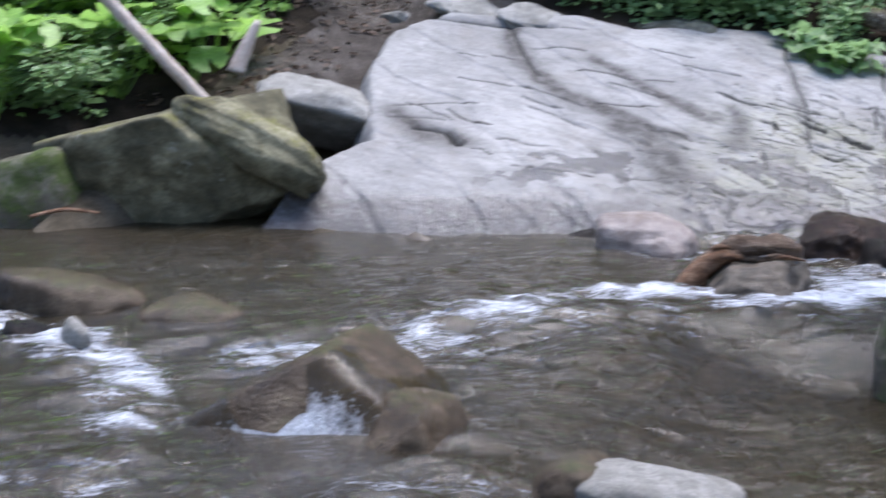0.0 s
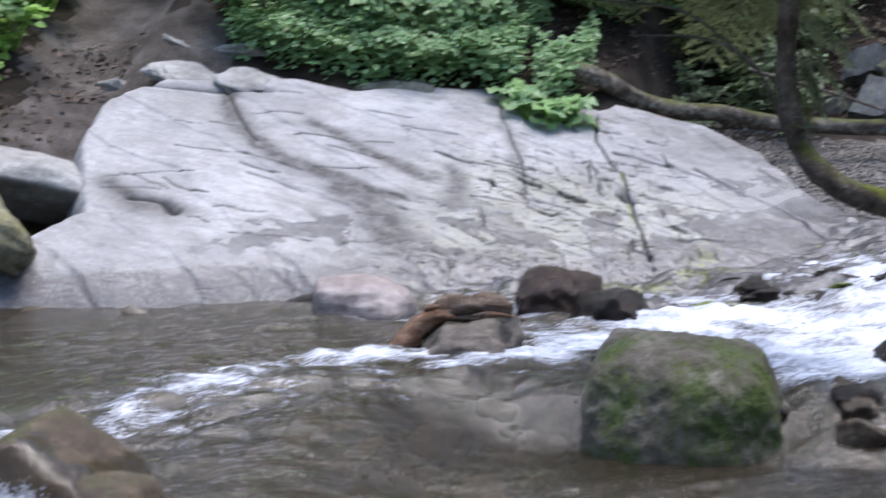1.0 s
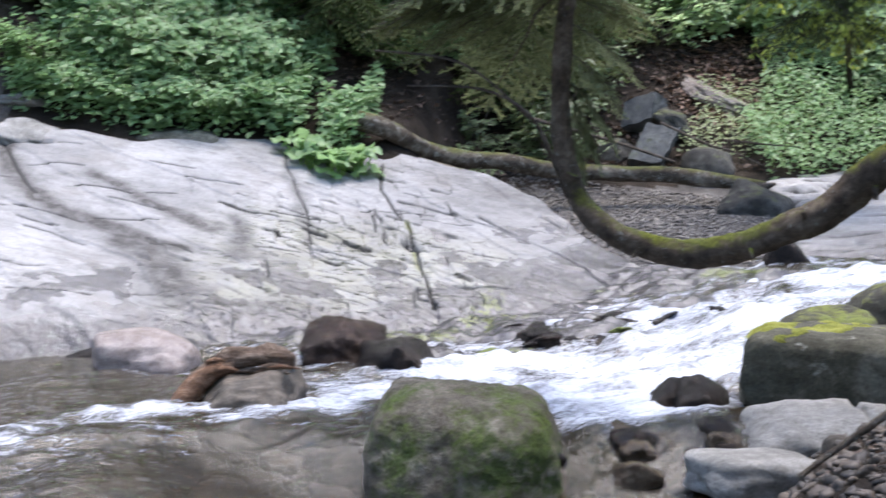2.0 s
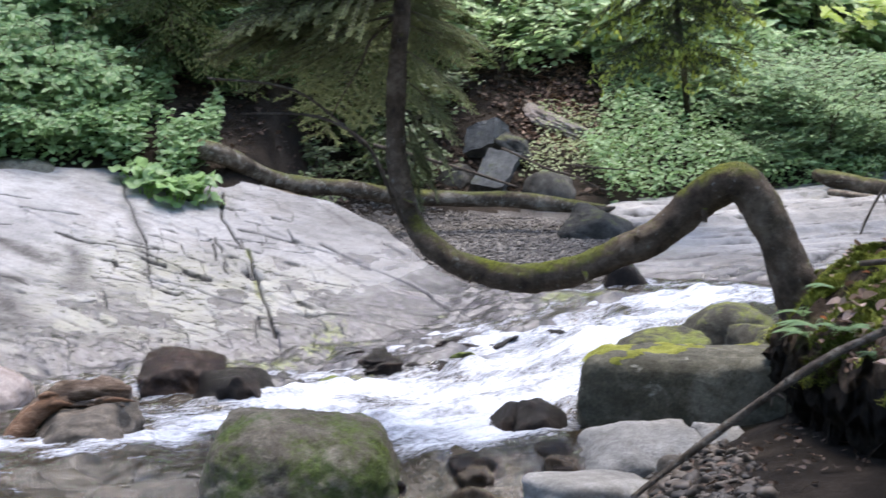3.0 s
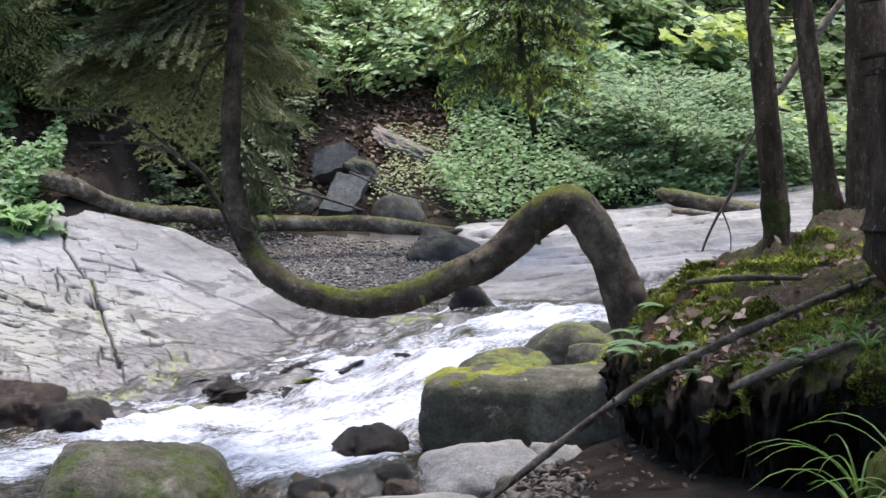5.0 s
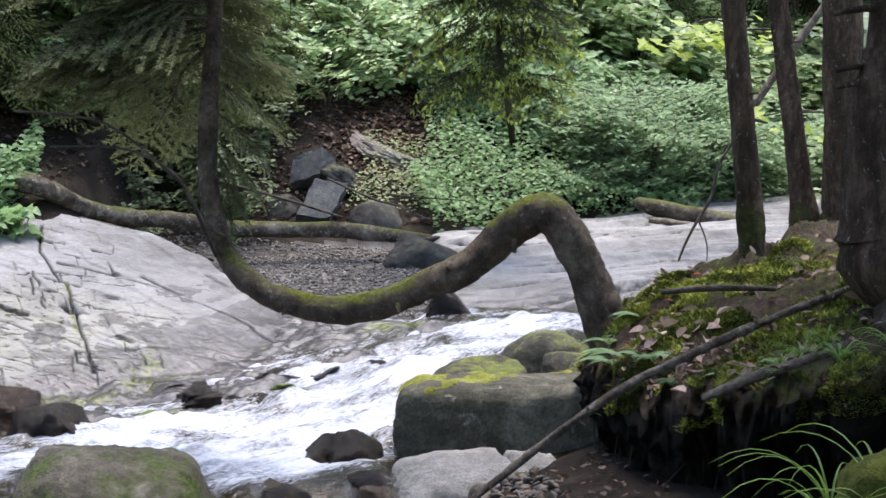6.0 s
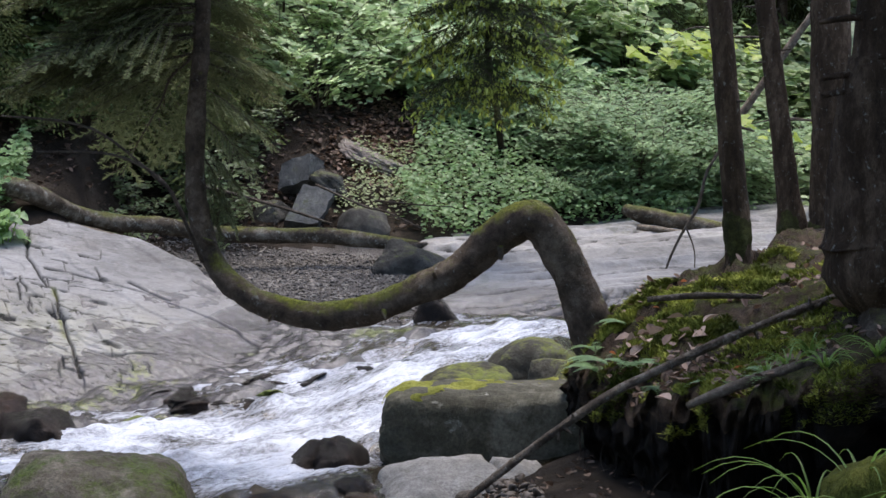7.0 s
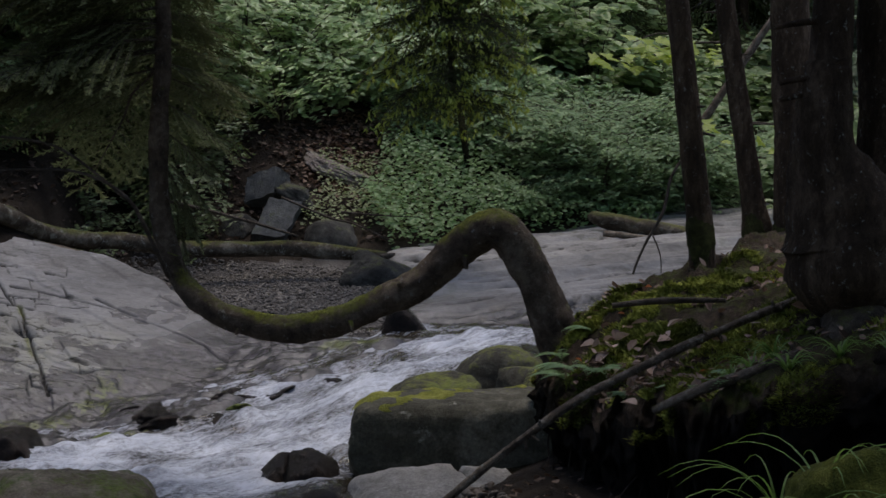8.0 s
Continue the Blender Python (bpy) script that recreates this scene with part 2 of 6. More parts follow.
M_WETROCK = stone("wet_brown_stone", (0.018, 0.012, 0.007), (0.055, 0.038, 0.022), (0.12, 0.09, 0.06), 2.5, 0.1, (0.06, 0.06, 0.015), rough=0.25, rel=0.025, spec=0.25)
M_WETBROWN = stone("wet_dark_brown_stone", (0.009, 0.005, 0.004), (0.027, 0.016, 0.011), (0.07, 0.044, 0.03), 3, 0, rough=0.22, rel=0.03, spec=0.18)
M_WETDARK = stone("wet_dark_stone", (0.004, 0.003, 0.002), (0.011, 0.008, 0.006), (0.035, 0.023, 0.016), 3, 0, rough=0.22, rel=0.03, spec=0.16)
M_PINK = stone("pink_wet_stone", (0.1, 0.078, 0.066), (0.2, 0.165, 0.148), (0.3, 0.26, 0.245), 4, 0, rough=0.25, rel=0.015)
M_GREYSTONE = stone("grey_brown_stone", (0.03, 0.024, 0.017), (0.085, 0.068, 0.05), (0.17, 0.14, 0.11), 4, 0, rough=0.5, rel=0.015)
M_FOOTMOSS = stone("moss_covered_wet_stone", (0.02, 0.018, 0.012), (0.05, 0.045, 0.03), (0.1, 0.09, 0.07), 4, 0.85, (0.12, 0.145, 0.03), rough=0.75, rel=0.03, patch=4, facing=0.1)
M_MOSSCAP = stone("thick_yellow_moss_stone", (0.025, 0.023, 0.016), (0.055, 0.052, 0.04), (0.13, 0.125, 0.1), 3, 0.27, (0.17, 0.185, 0.03), facing=0.2, rel=0.03, patch=3.6)
M_SLATE = stone("blue_grey_slate", (0.045, 0.046, 0.044), (0.085, 0.087, 0.085), (0.14, 0.142, 0.136), 2.5, 0.15, (0.1, 0.11, 0.03))
M_ANGULAR = stone("angular_boulder_stone", (0.035, 0.032, 0.02), (0.105, 0.096, 0.06), (0.27, 0.25, 0.165), 1.8, 0.34, (0.17, 0.155, 0.04), patch=2.5, facing=0.12, rel=0.03, lichen=0.35)
M_BARK = stone("spruce_bark", (0.014, 0.009, 0.005), (0.062, 0.04, 0.024), (0.16, 0.112, 0.074), 9, 0.12, (0.06, 0.075, 0.015), 0.9, 0.035, 2.5, 0.0, (1, 1, 0.35), 0.5)
M_MOSSBARK = stone("mossy_bark", (0.025, 0.018, 0.013), (0.11, 0.083, 0.06), (0.25, 0.2, 0.15), 7, 0.36, (0.15, 0.16, 0.02), 0.9, 0.045, 1.9, 0.24, None, 0.5)
M_LOG = stone("lichened_log_bark", (0.02, 0.015, 0.010), (0.085, 0.068, 0.05), (0.27, 0.24, 0.19), 5.5, 0.2, (0.12, 0.12, 0.03), 0.9, 0.035, 3.0, 0.3, None, 0.75)
M_BRANCH = stone("brown_dead_branch", (0.05, 0.04, 0.03), (0.14, 0.112, 0.085), (0.29, 0.25, 0.2), 14, 0.12, (0.1, 0.11, 0.03), 0.9, 0.02, 6.0, 0.1)
M_DEADWOOD = stone("dead_branch_bark", (0.035, 0.026, 0.019), (0.12, 0.095, 0.072), (0.32, 0.28, 0.225), 11, 0.1, (0.1, 0.11, 0.03), 0.9, 0.03, 6.0, 0.1, None, 0.7)
M_ROOT = stone("dark_root", (0.015, 0.012, 0.009), (0.035, 0.027, 0.02), (0.07, 0.055, 0.042), 12)
M_TWIG = stone("dead_twig", (0.035, 0.027, 0.02), (0.085, 0.068, 0.052), (0.17, 0.14, 0.11), 12)
M_STICK = stone("pale_peeled_wood", (0.36, 0.29, 0.24), (0.5, 0.42, 0.36), (0.6, 0.53, 0.47), 8)
M_ROT = stone("rotten_orange_wood", (0.045, 0.024, 0.014), (0.22, 0.11, 0.055), (0.46, 0.3, 0.2), 7, rough=0.6, rel=0.04, grain=(1, 3, 3))
M_MOSS = stone("cushion_moss", (0.05, 0.06, 0.012), (0.10, 0.115, 0.02), (0.2, 0.2, 0.045), 5, rough=0.95, rel=0.05)
M_LEAF = leaf_mat("broad_leaf", (0.11, 0.17, 0.065), (0.32, 0.41, 0.18), 0.42)
# Paler, greyer leaf: the haze of distance is mixed into its colour.
M_HAZELEAF = leaf_mat("haze_tinted_leaf", (0.15, 0.2, 0.12), (0.33, 0.4, 0.27), 0.35, 0.45, 0.4, 0.4)
M_DARKROCK = stone("dark_dry_stone", (0.02, 0.02, 0.018), (0.05, 0.048, 0.042), (0.1, 0.095, 0.085), 3, 0.12, (0.08, 0.09, 0.02))
M_OUTCROP = stone("brownish_outcrop_stone", (0.1, 0.082, 0.07), (0.2, 0.17, 0.15), (0.31, 0.275, 0.25), 3, 0.05, (0.1, 0.12, 0.03))
# Brighter copy of the hazel leaf, with the sunlight put into its colour.
M_SUNTINTLEAF = leaf_mat("sun_tinted_hazel_leaf", (0.2, 0.285, 0.125), (0.42, 0.52, 0.29), 0.42, 0.4, 0.5)
# Darker leaf copy: the shade under the spruces is put into its colour.
M_SHADETINTLEAF = leaf_mat("shade_tinted_leaf", (0.05, 0.075, 0.03), (0.15, 0.2, 0.085), 0.35)
M_PALELEAF = leaf_mat("pale_bush_leaf", (0.125, 0.19, 0.09), (0.29, 0.39, 0.21), 0.4, 0.55, 0.25)
M_HERB = leaf_mat("herb_leaf", (0.121, 0.198, 0.079), (0.218, 0.326, 0.144), 0.42)
M_YELLOWHERB = leaf_mat("yellowish_herb_leaf", (0.12, 0.155, 0.065), (0.29, 0.33, 0.16), 0.4)
M_BUTTER = leaf_mat("butterbur_leaf", (0.12, 0.22, 0.05), (0.27, 0.43, 0.1), 0.4)
M_MAPLE = leaf_mat("maple_leaf", (0.2, 0.29, 0.02), (0.38, 0.46, 0.06), 0.45, 0.45, 0.4, 0.2)
M_NEEDLE = leaf_mat("spruce_needle", (0.07, 0.085, 0.035), (0.21, 0.23, 0.105), 0.25, 0.7, 0.12, 0.3)
M_NEEDLE2 = leaf_mat("spruce_needle_fresh", (0.03, 0.042, 0.015), (0.105, 0.125, 0.04), 0.2, 0.7, 0.1)
M_FARNEEDLE = leaf_mat("far_spruce_needle", (0.03, 0.042, 0.014), (0.095, 0.115, 0.04), 0.25, 0.8, 0.05)
M_GRASS = leaf_mat("grass_blade", (0.06, 0.12, 0.02), (0.17, 0.26, 0.06), 0.4)
M_DARKLITTER = leaf_mat("damp_fallen_leaf", (0.03, 0.018, 0.012), (0.15, 0.1, 0.07), 0.1, 0.75)
M_LITTER = leaf_mat("fallen_leaf", (0.05, 0.028, 0.018), (0.27, 0.175, 0.12), 0.1, 0.7)


# ================= mesh helpers =================
def obj(name, verts, faces, material, smooth=True):
    me = bpy.data.meshes.new(name)
    me.from_pydata(verts, [], faces)
    me.materials.append(material)
    if smooth:
        me.shade_smooth()
    return new(name, me)


def part(name, data, material, parent, label="", smooth=True):
    o = obj(name, data[0], data[1], material, smooth)
    o.parent = parent
    return tagged(o, label)


def thing(name, at, label, category, group=""):
    e = new(name)
    e.empty_display_size = 0.1
    e.location = at
    return tagged(e, label, category, group)


def sstep(a, b, x):
    t = np.clip((x - a) / (b - a), 0, 1)
    return t * t * (3 - 2 * t)


def smax(a, b, k=0.12):
    h = np.clip(0.5 + 0.5 * (a - b) / k, 0, 1)
    return b + (a - b) * h + k * h * (1 - h)


def side(x, y, line):
    """Signed distance to an open line of points, its ends drawn out: positive to the left of its way."""
    p = [Vector(q) for q in line]
    a, b = (p[0] - p[1]).normalized(), (p[-1] - p[-2]).normalized()
    p = [p[0] + a * 1e4] + p + [p[-1] + b * 1e4]
    best, inside = np.full(x.shape, 1e9), np.zeros(x.shape, bool)
    for u, v in zip(p, p[1:]):
        dx, dy = v.x - u.x, v.y - u.y
        k = np.clip(((x - u.x) * dx + (y - u.y) * dy) / (dx * dx + dy * dy), 0, 1)
        best = np.minimum(best, np.hypot(x - u.x - k * dx, y - u.y - k * dy))
    ring = p + [p[-1] + Vector((-b.y, b.x)) * 3e4, p[0] + Vector((a.y, -a.x)) * 3e4]
    for u, v in zip(ring, ring[1:] + ring[:1]):
        if u.y != v.y:
            cross = ((u.y > y) != (v.y > y)) & (x < (v.x - u.x) * (y - u.y) / (v.y - u.y) + u.x)
            inside ^= cross
    return np.where(inside, best, -best)



_rs = np.random.RandomState(7)
_lat = _rs.rand(64, 64)


def vnoise(x, y, seed=0):
    """Smooth lattice noise, 0 to 1."""
    x, y = np.asarray(x, float) + seed * 17.3, np.asarray(y, float) + seed * 9.7
    xi, yi = np.floor(x).astype(int), np.floor(y).astype(int)
    u, v = x - xi, y - yi
    u, v = u * u * (3 - 2 * u), v * v * (3 - 2 * v)
    g = lambda a, b: _lat[a % 64, b % 64]
    return (g(xi, yi) * (1 - u) + g(xi + 1, yi) * u) * (1 - v) + (g(xi, yi + 1) * (1 - u) + g(xi + 1, yi + 1) * u) * v


def fbm(x, y, seed=0, octaves=4):
    r, a, s = 0, 0.5, 1
    for o in range(octaves):
        r, a, s = r + a * (vnoise(x * s, y * s, seed + o) - 0.5), a / 2, s * 2.03
    return r


def line_dist(x, y, pts):
    d = np.full(x.shape, 1e9)
    for (ax, ay), (bx, by) in zip(pts, pts[1:]):
        dx, dy = bx - ax, by - ay
        u = np.clip(((x - ax) * dx + (y - ay) * dy) / (dx * dx + dy * dy + 1e-9), 0, 1)
        d = np.minimum(d, np.hypot(x - ax - u * dx, y - ay - u * dy))
    return d


def carve(x, y, lines, wider=1.0):
    """How deep each place lies in the given cracks (width, depth, points), and how close it is to the nearest one."""
    deep, close = np.zeros(x.shape), np.zeros(x.shape)
    for w, d, pts in lines:
        p = np.array(pts)
        lo, hi = p.min(0) - 3 * w * wider, p.max(0) + 3 * w * wider
        m = (x > lo[0]) & (x < hi[0]) & (y > lo[1]) & (y < hi[1])
        if m.any():
            k = line_dist(x[m], y[m], pts)
            deep[m] += d * np.exp(-(k / w) ** 2)
            close[m] = np.maximum(close[m], np.exp(-(k / (w * wider)) ** 2))
    return deep, close


# ================= the lie of the land =================
NEAR_SHORE = [(-9.0, 0.5), (-4.6, 3.0), (-0.9, 4.2), (-0.4, 5.6), (0.0, 6.8), (0.3, 7.6), (0.75, 8.5), (1.1, 9.6)]
TOE = [(-14.0, 7.4), (-9.1, 8.8), (-8.1, 9.9), (-7.7, 11.3), (-7.2, 13.0), (-4.9, 13.05), (-4.0, 13.4), (-3.1, 13.2), (-2.75, 13.5), (-2.75, 14.6), (-1.9, 15.4), (0.3, 16.1), (1.3, 16.7), (3.0, 17.5), (6.0, 22.5), (9.0, 40.0)]
RIGHT_BANK = [(1.3, 3.0), (1.5, 6.6), (1.3, 8.0), (1.35, 9.6), (2.2, 12.8), (3.2, 15.5), (6.0, 21.0), (9.5, 40.0)]


SLAB_EDGE = [(-6.2, 8.0), (-6.1, 9.0), (-6.05, 9.6), (-5.85, 10.1), (-6.1, 10.5), (-6.45, 11.2), (-6.55, 11.8), (-6.3, 12.3), (-5.6, 12.7), (-4.95, 12.85), (-3.96, 13.5), (-2.9, 13.65), (-2.1, 13.55), (-1.6, 13.2), (-1.3, 12.8), (-0.9, 12.4), (-0.5, 12.25), (0.1, 11.9)]


def slab_plane(x, y):
    return -4.0 - 0.195 * x + 0.343 * y


def water_level(x, y):
    u = 0.75 * x + 0.65 * (y - 10)
    return 0.08 + 0.38 * sstep(-1.3, 2.0, u) - 0.14 * sstep(7.5, 4.5, y) - 0.10 * sstep(-6, -10, x) - 0.22 * sstep(8.0, 7.2, y) * sstep(-3.0, -2.1, x)


def ground(x, y):
    x, y = np.asarray(x, float), np.asarray(y, float)
    bed = water_level(x, y) - 0.26 + 0.16 * fbm(x * 1.3, y * 1.3, 3)
    bed = bed + 0.06 * sstep(0.8, 0.1, line_dist(x, y, [(-1.6, 5.8), (-1.1, 6.5), (-0.6, 7.1), (-0.3, 7.6)])) * (0.75 + 0.6 * fbm(x * 3, y * 3, 27))
    near = -side(x, y, NEAR_SHORE)
    bank = -0.15 + 0.5 * sstep(-0.9, 0.9, near) + 0.03 * np.clip(near, 0, 20) + 0.05 * fbm(x * 2, y * 2, 5) - 0.34 * sstep(8.2, 7.2, y) * sstep(2.6, 4.0, y) * sstep(0.35, -0.4, x)
    slab = slab_plane(x, y) - 0.16 - 1.5 * sstep(-0.3, 0.25, side(x, y, SLAB_EDGE))
    flat = 0.44 + 0.1 * (y - 12.4) - 1.2 * np.clip(12.4 - y, 0, 9) - 0.09 * np.clip(y - 18, 0, 1e4) + 0.03 * fbm(x * 2, y * 2, 8)
    flat = np.where(x > -3.5, flat, -3)
    up = side(x, y, TOE)
    over = sstep(-7.4, -6.6, x) * sstep(-2.5, -2.9, x)
    toe_z = 0.86 + 0.5 * sstep(-5.0, -6.6, x) - 0.8 * sstep(-7.0, -8.0, x) * sstep(12.5, 10.0, y)
    rise = toe_z + 0.62 * np.minimum(up, 26)
    hill = rise + over * (slab_plane(x, np.minimum(y, 16)) - 0.05 + 0.36 * np.minimum(up, 3) + 0.62 * np.clip(up - 3, 0, 23) - 0.15 * np.clip(-up, 0, 3) - rise)
    hill = hill + 0.12 * np.clip(up - 26, 0, 200) + 0.5 * fbm(x * 0.5, y * 0.5, 11) * sstep(0, 2, up)
    rb = -side(x, y, RIGHT_BANK)
    right = -1.0 + 2.0 * sstep(-0.3, 0.9, rb) + 0.05 * np.clip(rb, 0, 12) + 0.1 * np.clip(rb - 12, 0, 200) + 0.12 * fbm(x, y, 14)
    right = np.where(y < 8, np.minimum(right, 0.72), right)
    g = smax(bed, bank, 0.1)
    g = smax(g, slab, 0.06)
    g = smax(g, flat, 0.05)
    g = smax(g, right, 0.1)
    g = smax(g, hill, 0.15)
    return g


def gz(x, y):
    return float(ground(np.array([x]), np.array([y]))[0])


def grid(xs, ys, fz):
    X, Y = np.meshgrid(xs, ys)
    Z = fz(X, Y)
    v = np.stack([X.ravel(), Y.ravel(), Z.ravel()], 1)
    nx, ny = len(xs), len(ys)
    i = (np.arange(ny - 1)[:, None] * nx + np.arange(nx - 1)[None, :]).ravel()
    f = np.stack([i, i + 1, i + nx + 1, i + nx], 1)
    return v, f


def paint(me, layer, rgb):
    a = me.color_attributes.new(layer, "FLOAT_COLOR", "POINT")
    a.data.foreach_set("color", np.concatenate([rgb, np.ones((len(rgb), 1))], 1).astype(np.float32).ravel())


xs = np.concatenate([[-900, -400, -180, -90, -50, -30], np.arange(-22, -9, 0.4), np.arange(-9, 4.5, 0.07), np.arange(4.5, 20, 0.4), [24, 40, 80, 180, 400, 900]])
ys = np.concatenate([[-900, -300, -100, -40, -16], np.arange(-8, 3.4, 0.4), np.arange(3.4, 18, 0.07), np.arange(18, 34, 0.35), [40, 60, 110, 250, 500, 900]])
v, f = grid(xs, ys, ground)
land = obj("ground", v, f.tolist(), M_SOIL)
for m in (M_BED, M_GRAVEL, M_PATH):
    land.data.materials.append(m)
fc = v[f].mean(1)
cx, cy = fc.T[:2]
idx = np.zeros(len(f), int)
inside = (side(cx, cy, TOE) < -0.05) & (side(cx, cy, RIGHT_BANK) > 0.1)
idx[inside] = 1
idx[side(cx, cy, NEAR_SHORE) < 0.05] = 0
idx[inside & (cy > 12.3) & (cx > -2.4)] = 2
pathway = (np.abs(cx + 6.9 + 0.25 * (cy - 12)) < 0.75 + 0.9 * (vnoise(cx * 2.5, cy * 2.5, 4) - 0.5)) & (cy > 11) & (cy < 18)
idx[pathway] = 3
land.data.polygons.foreach_set("material_index", idx)
tagged(land, "dark forest soil and stream bed between wooded banks", "ground", kind="structure")


# ---------- bedrock ----------
CRACKS = [
    (0.0095, 0.08, [(-2.57, 12.37), (-2.39, 11.78), (-2.26, 11.48), (-2.12, 11.12)]),
    (0.042, 0.13, [(-2.52, 12.05), (-2.44, 11.97)]),
    (0.011, 0.045, [(-2.22, 12.56), (-1.87, 12.5), (-1.63, 12.39), (-1.36, 12.27), (-1.14, 12.09), (-0.98, 11.95)]),
    (0.011, 0.045, [(-3.15, 11.66), (-2.82, 11.63), (-2.59, 11.54), (-2.31, 11.47)]),
    (0.011, 0.045, [(-2.25, 11.55), (-1.96, 11.56), (-1.73, 11.64)]),
    (0.012, 0.04, [(-2.94, 13.35), (-2.86, 12.86), (-2.63, 12.39)]),
    (0.04, 0.12, [(-6.69, 12.08), (-6.25, 12.2), (-5.5, 12.54)]),
    (0.04, 0.1, [(-5.7, 10.4), (-5.47, 10.47), (-5.33, 10.35)]),
    (0.016, 0.03, [(-5.82, 12.36), (-5.58, 12.01), (-5.27, 11.62)]),
    (0.02, 0.05, [(-2.05, 12.66), (-1.9, 12.56), (-1.75, 12.5)]),
    (0.02, 0.05, [(-1.6, 12.96), (-1.45, 12.85)]),
    (0.01, 0.025, [(-3.8, 13.32), (-3.43, 12.45), (-3.17, 11.76)]),
]
_cr = random.Random(77)
# joints that break the lower bedrock into blocks: some down the slope, some across it
for _k in range(30):
    _x, _y = _cr.uniform(-3.6, -1.3), _cr.uniform(11.05, 12.5)
    _down = _k % 5 < 2
    _n = _cr.uniform(0.03, 0.1) if _down else _cr.uniform(0.05, 0.22)
    _dx, _dy = ((0.34, -0.94) if _down else (0.98, -0.1 + _cr.gauss(0, 0.15)))
    CRACKS.append((_cr.uniform(0.006, 0.011), _cr.uniform(0.015, 0.03), [(_x + _dx * _n * _j + _cr.gauss(0, 0.008), _y + _dy * _n * _j + _cr.gauss(0, 0.008)) for _j in range(4)]))
for _k in range(30):
    _x, _y, _n = _cr.uniform(-6.0, -3.4), _cr.uniform(10.2, 12.6), _cr.uniform(0.05, 0.2)
    _dy = _cr.gauss(0.1, 0.25)
    CRACKS.append((_cr.uniform(0.009, 0.013), _cr.uniform(0.015, 0.03), [(_x + _n * _j, _y + _dy * _n * _j + _cr.gauss(0, 0.012)) for _j in range(4)]))
STAINS = [
    (0.09, 0.85, [(-5.75, 12.3), (-5.54, 11.92), (-5.15, 11.46), (-4.75, 11.36), (-4.36, 11.26), (-3.94, 11.28)]),
    (0.08, 0.75, [(-5.06, 12.17), (-4.61, 11.96), (-4.18, 11.75), (-3.89, 11.69)]),
    (0.17, 0.95, [(-4.33, 11.18), (-4.01, 10.97), (-3.83, 10.6)]),
    (0.05, 0.4, [(-3.8, 13.32), (-3.43, 12.45), (-3.17, 11.76)]),
    (0.12, 0.8, [(-5.98, 10.54), (-5.63, 10.3), (-5.35, 10.37)]),
    (0.1, 0.6, [(-3.77, 11.86), (-3.52, 11.3)]),
    (0.3, 0.45, [(-2.4, 13.4), (-1.6, 13.0)]),
]


_ck = np.random.RandomState(19)
ROW_OFF, ROW_LEN = _ck.uniform(0, 9, 400), _ck.uniform(0.14, 0.5, 400)
BLOCK_UP = _ck.normal(0, 0.011, (400, 400))


def blocks(x, y):
    """Bedrock broken by two sets of joints into long low blocks, each a little proud or sunk; and the distance to the nearest joint."""
    u, w = 0.94 * x + 0.34 * y, 0.22 * x + 0.975 * y
    w = w + 0.05 * fbm(x * 1.1, y * 1.1, 37, 3)
    r = (w + 20) / 0.17 + 0.9 * fbm(w * 3, w * 0 + 5, 38, 2)
    ri = np.floor(r).astype(int) % 400
    c = (u + 30 + 0.05 * fbm(x * 3, y * 3, 39, 2)) / ROW_LEN[ri] + ROW_OFF[ri]
    ci = np.floor(c).astype(int) % 400
    fr, fc_ = r - np.floor(r), c - np.floor(c)
    gap = np.minimum(np.minimum(fr, 1 - fr) * 0.12, np.minimum(fc_, 1 - fc_) * ROW_LEN[ri] * 2.4)
    return BLOCK_UP[ri, ci], gap


def joint_mask(x, y):
    """Where the joints between the blocks stand open."""
    low = sstep(-4.0, -3.3, x) * sstep(-1.7, -2.1, x + 0.35 * (y - 11.6))
    return np.clip(sstep(0.25, 0.4, vnoise(x * 2.3, y * 2.3, 41)) * low + 0.5 * sstep(0.6, 0.75, vnoise(x * 1.7, y * 1.7, 43)) * sstep(-4.9, -4.2, x), 0, 1)


def slab_parts(x, y):
    """Height of the bedrock, and how far each place lies in a crack or open joint (0 to 1)."""
    wx, wy = x + 0.12 * fbm(x * 2, y * 2, 21), y + 0.12 * fbm(x * 2, y * 2, 25)
    z = slab_plane(x, y) + 0.14 * fbm(x * 0.6, y * 0.6, 31, 2) + 0.012 * fbm(x * 5, y * 5, 33)
    up, gap = blocks(wx, wy)
    jm = joint_mask(x, y)
    z = z + 1.2 * jm * up
    opened = jm * sstep(0.0105, 0.004, gap + 0.012 * (vnoise(x * 20, y * 20, 49) - 0.5)) * sstep(0.42, 0.52, vnoise(x * 5, y * 5, 47))
    # bedding: low steps along the slope
    s = (0.5 * wx + 0.85 * wy) * 1.5 + 1.2 * fbm(wx * 0.8, wy * 0.8, 35)
    z = z + 0.014 * (sstep(0.48, 0.52, s - np.floor(s)) - (s - np.floor(s)))
    deep, close = carve(wx, wy, CRACKS)
    z = z - 0.6 * deep - 0.02 * opened
    shore = side(x, y, [(-6.6, 8.95), (-5.3, 9.35), (-4.4, 9.85), (-3.4, 10.2), (-2.1, 10.8), (-1.0, 11.5)])
    z = z - 0.6 * sstep(0.35, -0.8, shore)
    # the wet ledge at its foot, just about at the stream's level
    foot = side(x, y, [(-6.5, 9.3), (-4.8, 9.9), (-3.4, 9.9), (-2.2, 9.9), (-1.1, 10.3), (-0.4, 11.0), (0.4, 11.7)])
